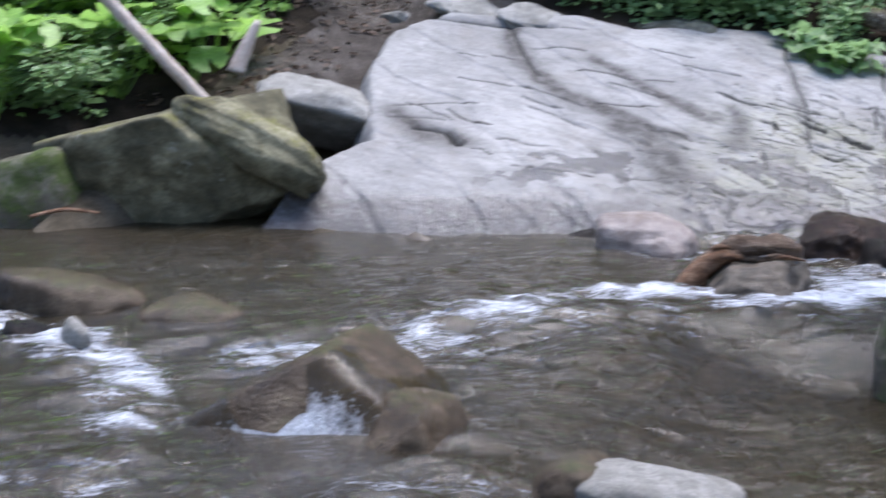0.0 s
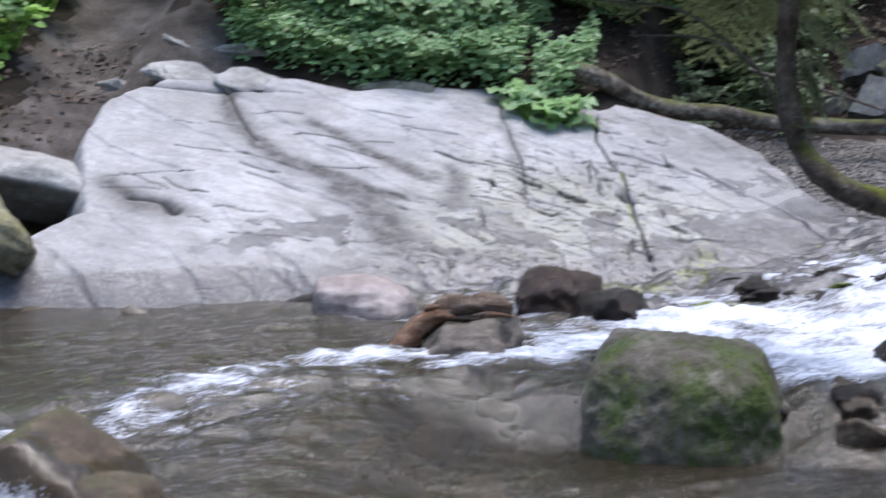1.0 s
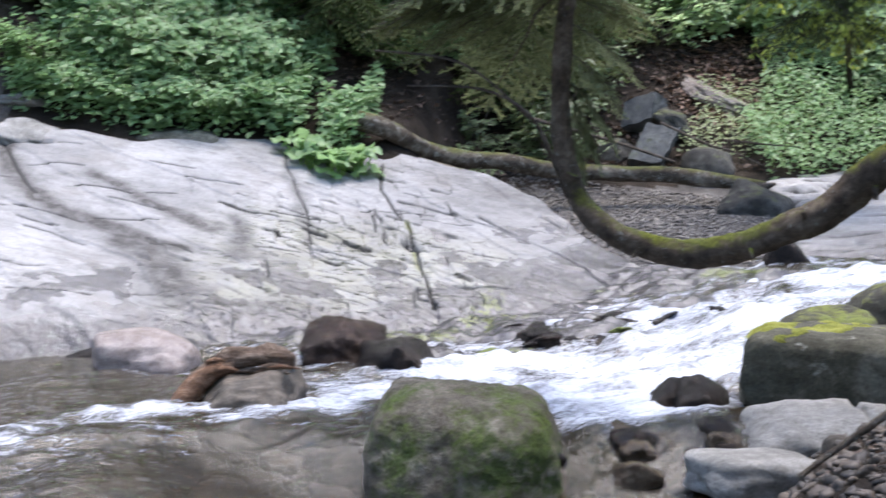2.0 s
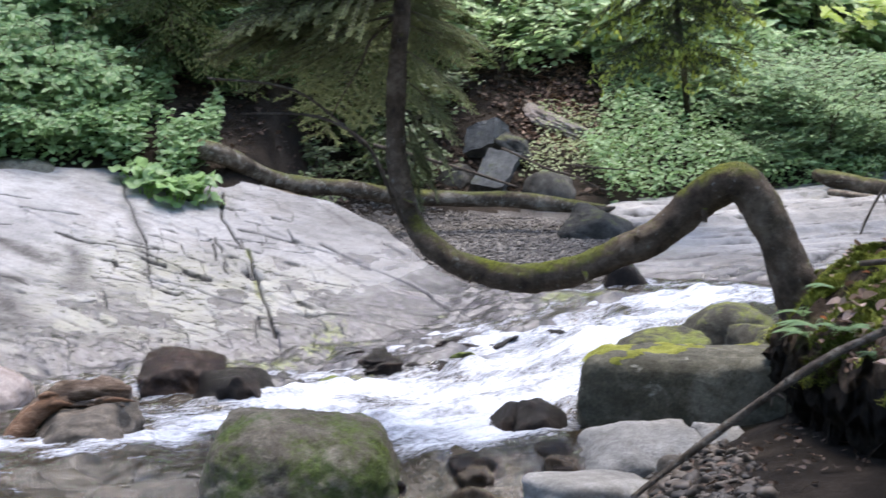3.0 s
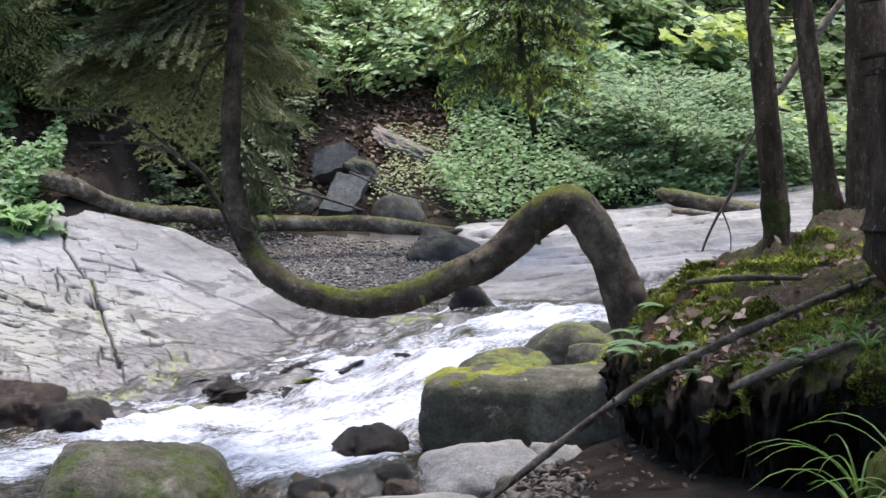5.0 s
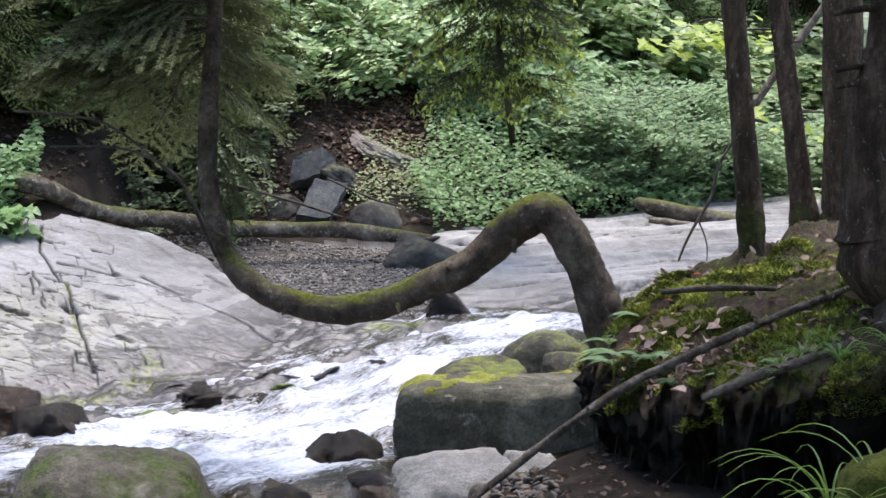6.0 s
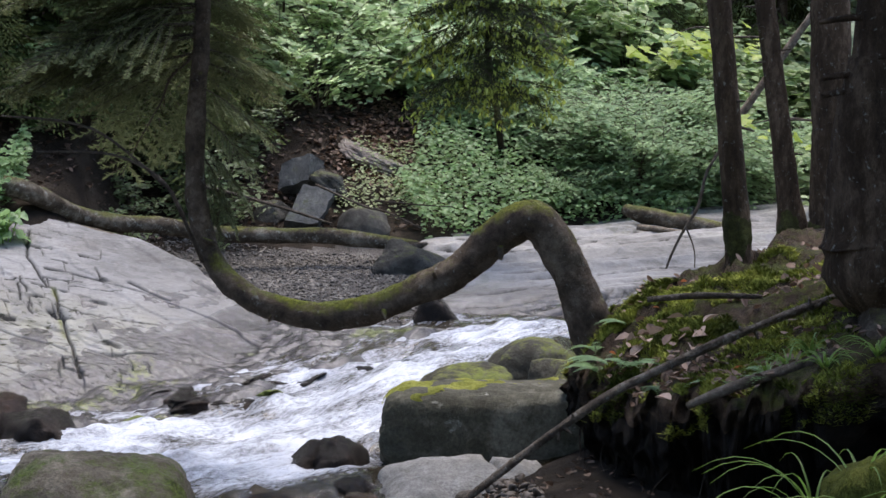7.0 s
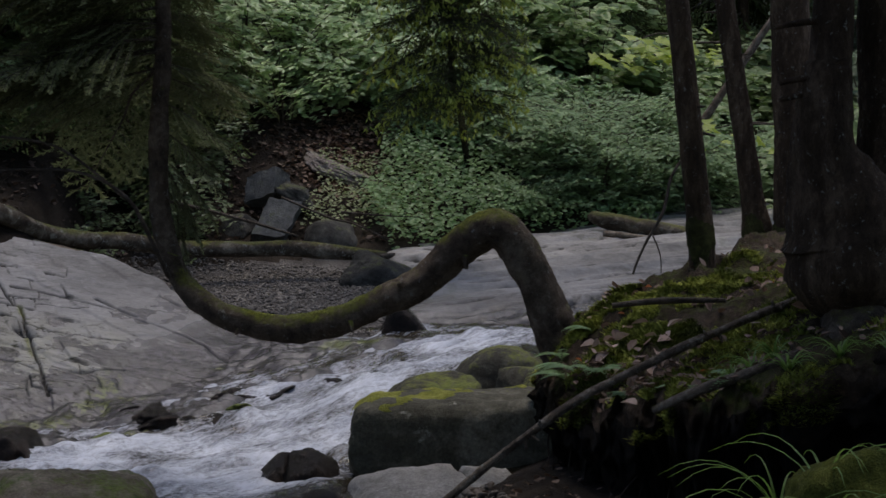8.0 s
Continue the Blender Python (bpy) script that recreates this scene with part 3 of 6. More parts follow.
    ledge = water_level(x, y) + 0.035 + 0.15 * fbm(x * 1.8, y * 2.2, 44) + 0.22 * (np.abs(fbm(x * 3, y * 4, 46, 4)) - 0.07) - 0.5 * sstep(0.15, -0.35, foot)
    ledge = ledge - 0.5 * sstep(-3.9, -5.0, x)
    return smax(z, ledge, 0.05), np.clip(np.maximum(sstep(0.3, 0.75, close), opened), 0, 1)


def slab_z(x, y):
    return slab_parts(x, y)[0]


def build_slab():
    xs = np.concatenate([np.arange(-7.6, -3.4, 0.015), np.arange(-3.4, -0.7, 0.0075), np.arange(-0.7, 0.4, 0.015)])
    ys = np.concatenate([np.arange(8.6, 10.9, 0.015), np.arange(10.9, 12.9, 0.0075), np.arange(12.9, 14.0, 0.015)])
    kept = []

    def fz(x, y):
        z, k = slab_parts(x, y)
        kept.append(k.ravel())
        return z

    v, f = grid(xs, ys, fz)
    crack = kept[0]
    x, y, z = v.T
    left = side(x, y, SLAB_EDGE)
    v[:, 2] -= 0.9 * sstep(-0.02, 0.3, left + 0.25 * fbm(x * 1.5, y * 1.5, 41))
    ok = v[f][:, :, 2].max(1) > np.minimum(ground(*v[f].mean(1)[:, :2].T), 9) - 0.12
    o = obj("bedrock_slab", v, f[ok].tolist(), M_SLAB)
    red = np.zeros(len(v))
    for w, deep, pts in STAINS:
        red = np.maximum(red, deep * np.exp(-(line_dist(x + 0.3 * fbm(x * 2, y * 2, 51), y + 0.3 * fbm(x * 2, y * 2, 53), pts) / w) ** 2))
    red = np.clip(1.45 * red, 0, 1)
    green = sstep(-4.2, -3.2, x) * sstep(12.4, 11.6, y) * sstep(0.55, 0.72, vnoise(x * 2.6, y * 2.6, 6)) * 0.3 * sstep(0.3, 0.45, v[:, 2] - water_level(x, y))
    h = v[:, 2] - water_level(x, y) + 0.18 * fbm(x * 2.2, y * 2.2, 61)
    blue = np.maximum(sstep(0.3, 0.17, h), 0.7 * sstep(0.37, 0.29, h) * sstep(0.02, 0.09, fbm(x * 3, y * 3, 63, 5)))
    splashed = sstep(-5.4, -4.7, x) * sstep(-1.0, -1.6, x) * sstep(0.62, 0.36, h)
    blue = np.maximum(blue, 0.85 * splashed * sstep(-0.03, 0.06, fbm(x * 4, y * 5, 64, 5)))
    green = np.maximum(green, sstep(0.28, 0.12, h) * sstep(0.68, 0.78, vnoise(x * 2.6, y * 2.6, 9)) * sstep(-5.0, -3.5, x))
    paint(o.data, "stain", np.stack([red, green, blue], 1))
    grown = sstep(0.55, 0.68, vnoise(x * 5, y * 5, 65)) * carve(x, y, CRACKS[:1], 2.2)[1]
    pale = 0.35 * sstep(-4.3, -3.2, x) * sstep(-1.4, -2.0, x) * sstep(12.5, 11.9, y)
    paint(o.data, "crack", np.stack([crack, 0.8 * grown, pale], 1))
    return tagged(o, "pale grey sloping bedrock with dark cracks and mossy wet foot", "rock", kind="structure")


LEDGE_CRACKS = []
for _ in range(130):
    _x, _y, _n = _cr.uniform(0.2, 4.5), _cr.uniform(12.6, 18.5), _cr.uniform(0.1, 0.5)
    LEDGE_CRACKS.append((_cr.uniform(0.014, 0.03), _cr.uniform(0.02, 0.05), [(_x, _y), (_x + _n, _y + _n * 0.3 + _cr.gauss(0, 0.05)), (_x + 2 * _n, _y + _n * 0.7 + _cr.gauss(0, 0.1))]))


def upstream_z(x, y):
    z = 0.52 + 0.1 * (y - 12.5) - 0.09 * np.clip(y - 18, 0, 99) + 0.09 * fbm(x * 0.6, y * 0.6, 71, 2) + 0.015 * fbm(x * 5, y * 5, 73)
    s = (0.9 * y - 0.35 * x) * 1.1 + 0.8 * fbm(x, y, 75)
    z = z + 0.06 * (sstep(0.4, 0.52, s - np.floor(s)) - (s - np.floor(s)))
    s = (0.9 * y - 0.35 * x) * 3.7 + 1.5 * fbm(x * 2, y * 2, 78)
    z = z + 0.03 * (sstep(0.42, 0.56, s - np.floor(s)) - (s - np.floor(s)))
    return z - carve(x, y, LEDGE_CRACKS)[0]


def build_upstream_slab():
    v, f = grid(np.arange(-0.4, 5.0, 0.025), np.arange(12.0, 19.5, 0.03), upstream_z)
    x, y, z = v.T
    edge = side(x, y, [(0.5, 12.0), (0.25, 12.5), (0.15, 13.4), (0.45, 14.6), (0.2, 16), (0.4, 18), (1.5, 20)])
    v[:, 2] -= 0.6 * sstep(-0.05, 0.25, edge + 0.2 * fbm(x * 2, y * 2, 77)) + 0.5 * sstep(12.75, 12.35, y + 0.25 * fbm(x * 1.5, y, 79))
    o = obj("upstream_bedrock", v, f.tolist(), M_SLAB)
    h = v[:, 2] - water_level(x, y) + 0.1 * fbm(x * 2.2, y * 2.2, 61)
    red = 0.45 * sstep(0.5, 0.7, vnoise(x * 1.1 + y * 0.5, y * 2.5, 81))
    paint(o.data, "crack", np.stack([sstep(0.35, 0.8, carve(x, y, LEDGE_CRACKS)[1]), 0 * x, 0 * x], 1))
    paint(o.data, "stain", np.stack([np.maximum(red, 0.03), 0.25 * sstep(0.55, 0.75, vnoise(x * 1.3, y * 1.3, 83)), sstep(0.2, 0.03, h) * 0.8], 1))
    return tagged(o, "smooth pale bedrock ledges beside the upper stream", "rock", kind="structure")


build_slab()
build_upstream_slab()


# ---------- water ----------
def build_water():
    xs = np.concatenate([np.arange(-16, -8, 0.25), np.arange(-8, 2.8, 0.035)])
    ys = np.concatenate([np.arange(0, 3.6, 0.2), np.arange(3.6, 14.0, 0.035)])

    def foam_at(x, y):
        u = 0.75 * x + 0.65 * (y - 10)
        rap = (0.62 + 0.38 * sstep(-2.4, -1.4, u)) * sstep(-3.4, -2.4, u) * sstep(4.2, 2.6, u)
        near = side(x, y, [(-3.2, 8.3), (-2.2, 7.9), (-0.9, 7.75), (-0.1, 8.1), (0.2, 9.5), (1.2, 11.0), (2.4, 12.2)])
        far = side(x, y, [(-3.4, 9.3), (-2.4, 9.75), (-1.45, 10.3), (-0.72, 11.15), (0.2, 11.9), (0.9, 12.1), (2.2, 12.9)])
        rap = rap * sstep(-0.2, 0.3, near) * sstep(0.3, -0.3, far)
        rif = 0.7 * np.exp(-(line_dist(x, y, [(-4.3, 6.1), (-3.9, 6.3), (-3.75, 6.9), (-3.6, 7.5), (-3.2, 8.2), (-2.6, 8.5)]) / 0.42) ** 2)
        rif = np.maximum(rif, 0.5 * np.exp(-(line_dist(x, y, [(-3.5, 6.4), (-3.2, 7.0), (-2.9, 7.7)]) / 0.4) ** 2))
        rif = np.maximum(rif, 0.5 * np.exp(-(line_dist(x, y, [(-4.8, 4.3), (-4.0, 4.4), (-3.3, 4.5), (-2.7, 4.9)]) / 0.4) ** 2))
        rif = np.maximum(rif, 0.66 * np.exp(-(line_dist(x, y, [(-6.6, 6.3), (-5.6, 6.0), (-4.7, 5.6), (-4.3, 5.0)]) / 0.35) ** 2))
        rap = np.maximum(rap, 0.95 * np.exp(-(line_dist(x, y, [(-1.7, 9.3), (-2.1, 8.9), (-2.35, 8.4), (-2.6, 8.05)]) / 0.28) ** 2))
        rap = np.maximum(rap, 0.6 * np.exp(-(line_dist(x, y, [(-3.3, 9.85), (-3.1, 9.5), (-2.6, 9.15), (-2.3, 9.0)]) / 0.22) ** 2))
        rap = np.maximum(rap, 0.62 * np.exp(-(line_dist(x, y, [(-3.4, 10.4), (-3.16, 10.17), (-2.74, 9.6), (-2.40, 8.97)]) / 0.26) ** 2))
        rap = np.maximum(rap, 0.8 * np.exp(-(line_dist(x, y, [(-2.40, 8.97), (-2.09, 8.25), (-2.19, 7.93)]) / 0.3) ** 2))
        rap = rap * (0.9 + 0.55 * (vnoise(x * 1.6 + y, y * 2.6 - x, 21) - 0.5))
        rap = np.maximum(rap, (0.46 + 0.42 * vnoise(x * 2.2 + y, y * 3.0 - x, 23)) * sstep(-4.6, -3.4, x) * sstep(-0.4, 0.1, far) * sstep(1.2, 0.5, far) * sstep(3.2, 2.0, u))
        rif = 0.04 * sstep(10.5, 8.0, y) + 1.08 * rif * (0.55 + 0.4 * vnoise(x * 3.4, y * 3.4, 15) + 0.4 * vnoise(x * 9, y * 9, 16))
        return np.clip(np.maximum(rap, rif), 0, 1)

    def fz(x, y):
        fo = foam_at(x, y)
        a, b = 0.8 * x + 0.6 * y, -0.6 * x + 0.8 * y
        rough = 0.06 + 0.15 * fo
        return water_level(x, y) + 0.16 * fo * fbm(a * 0.9, b * 1.8, 97, 2) + rough * (fbm(a * 1.6, b * 3.2, 91, 3) + 0.8 * np.abs(fbm(a * 3.5, b * 8, 95, 4)))

    v, f = grid(xs, ys, fz)
    x, y, z = v.T
    c = v[f].mean(1)
    ok = c[:, 2] > ground(c[:, 0], c[:, 1]) - 0.12
    o = obj("stream_water", v, f[ok].tolist(), M_WATER)
    fo = foam_at(x, y)
    paint(o.data, "foam", np.stack([fo, fo, fo], 1))
    a, b = 0.8 * x + 0.6 * y, -0.6 * x + 0.8 * y
    uvl = o.data.uv_layers.new(name="flow")
    li = np.empty(len(o.data.loops), int)
    o.data.loops.foreach_get("vertex_index", li)
    uvl.data.foreach_set("uv", np.stack([a, b], 1)[li].astype(np.float32).ravel())
    return tagged(o, "clear brown stream with white rapids", "water", kind="structure")


build_water()


# ================= rocks =================
def rock_data(size, planes, seed, sub=4, p=9.0, rough=0.05, round_=0.15):
    """A stone as the overlap of cut planes with worn edges: planes are rows of direction and distance (1 = the size's half)."""
    bm = bmesh.new()
    bmesh.ops.create_icosphere(bm, subdivisions=sub, radius=1)
    d = np.array([q.co[:] for q in bm.verts])
    faces = [[q.index for q in fa.verts] for fa in bm.faces]
    bm.free()
    d /= np.linalg.norm(d, axis=1)[:, None]
    inv = np.zeros(len(d))
    for px, py, pz, dist in planes:
        nrm = np.array([px, py, pz], float)
        nrm /= np.linalg.norm(nrm)
        inv += np.clip(d @ nrm / dist, 0, None) ** p
    r = (inv + 1e-9) ** (-1 / p)
    r = np.minimum(r, 2.2) * (1 - round_) + round_
    co = d * r[:, None]
    o = Vector((seed * 3.1, seed * 1.7, seed * 5.3))
    for i, q in enumerate(co):
        w = Vector(q) + o
        co[i] = q * (1 + rough * (noise.noise(w * 1.4) * 1.5 + 0.8 * noise.noise(w * 3.2) - 0.7 * abs(noise.noise(w * 5.5)) + 0.35 * noise.noise(w * 11) + 0.2 * noise.noise(w * 23)))
    co *= np.array(size) / 2
    return co, faces


BOX = [(1, 0, 0, 1), (-1, 0, 0, 1), (0, 1, 0, 1), (0, -1, 0, 1), (0, 0, 1, 1), (0, 0, -1, 1)]


def rand_planes(seed, n=9):
    r = random.Random(seed)
    return BOX + [(r.uniform(-1, 1), r.uniform(-1, 1), r.uniform(-0.3, 1), r.uniform(0.85, 1.15)) for _ in range(n)]


def rock(name, at, size, material, label, planes=None, seed=1, turn=(0, 0, 0), sub=4, rough=0.05, p=9.0, group="", category="boulder"):
    d = rock_data(size, planes or rand_planes(seed), seed, sub, p, rough, 0.15 if p < 11 else 0.03)
    o = obj(name, d[0], d[1], material)
    o.matrix_world = pose(*at, *turn)
    return tagged(o, label, category, group)


rock("mossy_boulder", (-1.37, 7.55, -0.12), (0.98, 0.88, 1.0), M_MOSSROCK, "rounded boulder patched with green moss at the water", BOX + [(-0.75, 0, 0.85, 1.14), (0.95, 0, 0.62, 1.0), (0.12, 0, 1, 0.96), (0, -0.5, 1, 1.02), (-1, -1, -0.3, 1.12), (0.6, -1, 0.1, 1.05), (-0.4, -1, 0.3, 1.02)], 3, (0, 2, 5), 6, 0.055, 12)
big_boulder = rock("flat_topped_boulder", (0.5, 8.72, 0.185), (1.22, 0.52, 0.68), M_BIGROCK, "dark grey flat-topped boulder with yellow moss on top", [(1, 0, 0, 1), (-1, 0, 0.04, 0.97), (0, 1, 0, 1), (0, -1, -0.1, 0.98), (0.02, -0.02, 1, 0.94), (0, 0, -1, 1), (-0.9, -0.2, -0.62, 1.0), (-0.75, 0, 0.85, 1.18), (-0.8, -0.7, 0.1, 1.22), (0.15, -1, -0.75, 1.08), (0.6, -1, 0, 1.16), (-0.3, 1, 0.5, 1.06), (0, -0.7, 0.75, 1.22)], 5, (0, 1, -3), 6, 0.035, 17)
rock("pale_boulder", (-6.5, 10.6, 0.68), (1.15, 0.8, 0.5), M_PALE, "pale worn boulder leaning on the bedrock", BOX + [(0.7, 0, 1, 0.92), (-0.5, -0.3, 1, 0.95), (0.3, -1, -0.9, 0.42), (0.2, -1, 0.5, 0.95)], 9, (0, 16, 20), 5, 0.06, 14)
rock("shore_boulder", (-7.85, 8.7, 0.18), (1.0, 0.8, 0.62), M_MOSSROCK, "greenish grey boulder at the stream's edge", None, 11, (0, -18, 20), 4)
wet_boulder = rock("wet_boulder", (-3.78, 5.4, -0.1), (1.4, 0.8, 0.8), M_WETROCK, "brown wet boulder with water sliding over it", BOX + [(-0.74, 0, 0.68, 0.48), (0.72, -0.1, 0.7, 0.86), (0.95, 0, 0.3, 0.84), (0, -1, 0.55, 0.72), (-0.3, -1, 0.1, 0.85)], 13, (0, 0, 8), 5, 0.04, 18)
rock("wet_boulder", (-3.2, 5.32, -0.14), (0.42, 0.5, 0.52), M_WETROCK, "small brown wet boulder beside a larger one", BOX + [(0.8, -0.3, 0.6, 0.85), (-0.6, -0.5, 0.7, 0.95)], 14, (0, 8, 20), 5, 0.05, 12)
rock("mossy_stone", (0.36, 9.45, 0.36), (0.6, 0.4, 0.3), M_MOSSCAP, "low dark stone with a yellow-green moss cap", BOX + [(-0.9, 0, 0.7, 0.9), (0.4, -0.3, 1, 0.95)], 15, (0, -6, 5), 5, 0.05, 10)
rock("mossy_stone", (0.86, 10.3, 0.36), (0.58, 0.5, 0.42), M_MOSSCAP, "long dark stone with moss along its back", BOX + [(-0.8, 0, 0.9, 0.9), (0.8, 0, 0.8, 1.0), (0, -1, 0.5, 1.0)], 17, (0, 4, -5), 5, 0.05, 10)
rock("mossy_stone", (1.0, 9.75, 0.34), (0.36, 0.36, 0.32), M_MOSSCAP, "small round stone thick with yellow moss", BOX + [(-0.8, -0.3, 0.8, 0.95), (0.8, 0, 0.9, 0.9)], 19, (0, 8, 30), 5, 0.06, 8)
rock("mossy_stone", (1.12, 9.45, 0.36), (0.4, 0.4, 0.3), M_MOSSCAP, "small round stone thick with yellow moss", BOX + [(-0.8, -0.3, 0.8, 0.95)], 20, (0, 0, 70), 5, 0.06, 6)
rock("wet_stone", (-0.5, 8.6, 0.08), (0.36, 0.2, 0.3), M_WETDARK, "dark wet fin of stone in the rapids", BOX + [(-0.85, -0.1, 0.8, 0.42), (0.5, -1, 0.3, 0.9), (1, -0.3, 0.6, 0.8)], 23, (0, -6, 5), 5, 0.06, 14)
rock("wet_stone", (-0.3, 8.56, 0.08), (0.3, 0.26, 0.34), M_WETDARK, "dark wet stone with water running over it", BOX + [(-0.7, -0.5, 0.8, 0.95), (0.8, -0.4, 0.7, 0.8)], 24, (0, 12, 0), 5, 0.09, 9)
rock("wet_stone", (-0.2, 8.1, 0.04), (0.45, 0.3, 0.16), M_WETDARK, "flat black wet stone at the rapids' edge", None, 25, (0, 8, 0), 4)
rock("wet_stone", (-0.6, 8.0, 0.04), (0.3, 0.25, 0.14), M_WETDARK, "small dark wet stone in the shallows", None, 26)
rock("wet_rock", (-2.5, 9.92, 0.14), (0.52, 0.4, 0.36), M_WETBROWN, "dark brown wet rock that splits the falling water", BOX + [(-0.6, -0.3, 0.9, 0.9), (0.7, -0.5, 0.6, 0.9), (0.2, -1, 0.2, 0.9)], 27, (0, 10, 15), 5, 0.09, 13)
rock("wet_rock", (-2.12, 9.62, 0.04), (0.5, 0.46, 0.42), M_WETDARK, "rounded black wet rock below the little fall", BOX + [(-0.9, -0.3, 0.55, 0.85), (0.9, -0.2, 0.6, 0.92), (-0.5, -1, -0.1, 0.9)], 28, (0, -4, 12), 5, 0.07, 13)
_fs = random.Random(91)
_fl = [(-4.3, 9.75), (-3.4, 9.95), (-2.2, 10.15), (-1.2, 10.55), (-0.45, 11.15)]
for _k in range(24):
    _u = _fs.random() * 3.99
    (_ax, _ay), (_bx, _by) = _fl[int(_u)], _fl[int(_u) + 1]
    _x, _y = _ax + (_bx - _ax) * (_u % 1) + _fs.gauss(0, 0.12), _ay + (_by - _ay) * (_u % 1) + _fs.gauss(0, 0.16)
    _s = _fs.uniform(0.08, 0.24)
    _z = max(float(water_level(np.array([_x]), np.array([_y]))[0]), float(slab_z(np.array([_x]), np.array([_y]))[0]))
    _g = _fs.random() < 0.4
    rock("foot_rock", (_x, _y, _z - 0.02), (_s * 1.5, _s * 1.1, _s * 0.5), M_FOOTMOSS if _g else M_WETDARK, "low rock green with moss at the bedrock's foot" if _g else "low dark wet rock at the bedrock's foot", None, 140 + _k, (_fs.uniform(-12, 12), _fs.uniform(-15, 15), _fs.uniform(0, 360)), 4, 0.2, 14, "bedrock foot rocks")
rock("pink_rock", (-3.65, 9.5, 0.13), (0.66, 0.5, 0.4), M_PINK, "pinkish wet rock under a thin sheet of water", None, 29, (0, 0, 10), 5)
_ws = random.Random(88)
for _k in range(22):
    _x, _y = _ws.uniform(-1.0, 0.1), _ws.uniform(7.35, 8.35)
    _s = _ws.uniform(0.1, 0.26)
    rock("wet_stone", (_x, _y, float(water_level(np.array([_x]), np.array([_y]))[0]) - 0.02 + _s * 0.1), (_s, _s * 0.8, _s * 0.6), _ws.choice((M_WETDARK, M_WETDARK, M_WETROCK)), "small wet stone at the edge of the rapids", None, 100 + _k, (_ws.uniform(-15, 15), _ws.uniform(-20, 20), _ws.uniform(0, 360)), 4, 0.09, 12, "rapids stones")
rock("log_stone", (-2.68, 8.46, 0.04), (0.56, 0.42, 0.42), M_GREYSTONE, "flat grey-brown stone holding up a rotten log", BOX + [(-0.8, -0.3, 0.5, 0.95), (0.9, -0.3, 0.3, 0.95), (0.1, -0.6, 1, 0.95)], 63, (0, -6, 5), 5, 0.09, 11)
rock("flat_grey_stone", (0.2, 8.0, 0.02), (0.62, 0.6, 0.36), M_PALE, "flat cracked grey stone on the shingle", BOX + [(-0.8, -0.2, 0.7, 1.0), (0.1, -0.6, 1, 0.98)], 31, (0, -5, 8), 5, 0.06, 11)
rock("flat_grey_stone", (0.62, 8.02, 0.02), (0.3, 0.5, 0.36), M_PALE, "piece split off a flat grey stone", BOX + [(0.8, -0.2, 0.7, 1.0), (0.1, -0.6, 1, 0.98)], 32, (0, 6, 6), 5, 0.06, 12)
rock("cobble", (0.34, 7.62, 0.11), (0.14, 0.13, 0.14), M_GREYSTONE, "small round brown cobble on a flat grey stone", None, 34, (0, 0, 20), 4, 0.04, 5)
rock("flat_grey_stone", (-0.02, 7.45, 0.0), (0.6, 0.45, 0.2), M_PALE, "flat grey stone at the water's edge", BOX, 33, (0, 5, 30), 4, 0.06, 8)
rock("streamside_rock", (-5.75, 6.5, 0.05), (0.85, 0.5, 0.3), M_WETROCK, "low brown rock awash in the stream", None, 35, (0, 4, 15), 4)
rock("streamside_rock", (-5.05, 6.55, 0.02), (0.62, 0.4, 0.26), M_WETROCK, "low mossy rock with water parting round it", None, 37, (0, -4, 10), 4)
rock("streamside_rock", (-5.5, 5.85, 0.0), (0.25, 0.2, 0.2), M_WETDARK, "small dark rock in the riffle", None, 38)
rock("white_stone", (-5.16, 5.8, 0.07), (0.17, 0.1, 0.11), M_PALE, "small white stone wedged in the riffle", None, 39, (0, 30, 0), 3)
rock("foreground_rock", (-2.2, 5.35, -0.19), (0.66, 0.5, 0.34), M_PALE, "smooth grey rock rising out of the shallows", None, 41, (0, 0, 20), 5)
rock("foreground_rock", (-2.5, 5.3, -0.12), (0.3, 0.5, 0.26), M_WETROCK, "brown wet rock beside a smooth grey one", None, 42, (0, 0, 0), 4)
def slate(at, size, turn, skew, seed, label):
    """A split block of slate: flat faces, broken edges, leaning to one side."""
    bm = bmesh.new()
    bmesh.ops.create_cube(bm, size=1)
    bmesh.ops.subdivide_edges(bm, edges=bm.edges[:], cuts=7, use_grid_fill=True)
    for q in bm.verts:
        w = q.co * 2.3 + Vector((seed, 0, 0))
        edge = sum(abs(c) > 0.49 for c in q.co)
        q.co.x += skew * (q.co.z + 0.5) + 0.05 * noise.noise(w * 1.7) * (abs(q.co.x) > 0.49)
        q.co.z += 0.09 * noise.noise(w * 1.3) * (abs(q.co.z) > 0.49)
        q.co += Vector((noise.noise(w * 3), noise.noise(w * 3 + Vector((9, 0, 0))), noise.noise(w * 3 + Vector((0, 9, 0))))) * (0.035 if edge > 1 else 0.012)
        q.co = Vector((q.co.x * size[0], q.co.y * size[1], q.co.z * size[2]))
    o = obj("slate_block", [q.co.copy() for q in bm.verts], [[q.index for q in f.verts] for f in bm.faces], M_SLATE, False)
    bm.free()
    o.matrix_world = pose(*at, *turn)
    return tagged(o, label, "boulder")


slate((-0.93, 16.05, 1.2), (0.32, 0.22, 0.4), (-30, 6, 6), 0.5, 3, "tilted blue-grey slate block at the slope's foot")
slate((-0.98, 16.55, 1.5), (0.34, 0.3, 0.26), (-22, -18, -20), 0.2, 5, "grey slate block half under leaf litter")
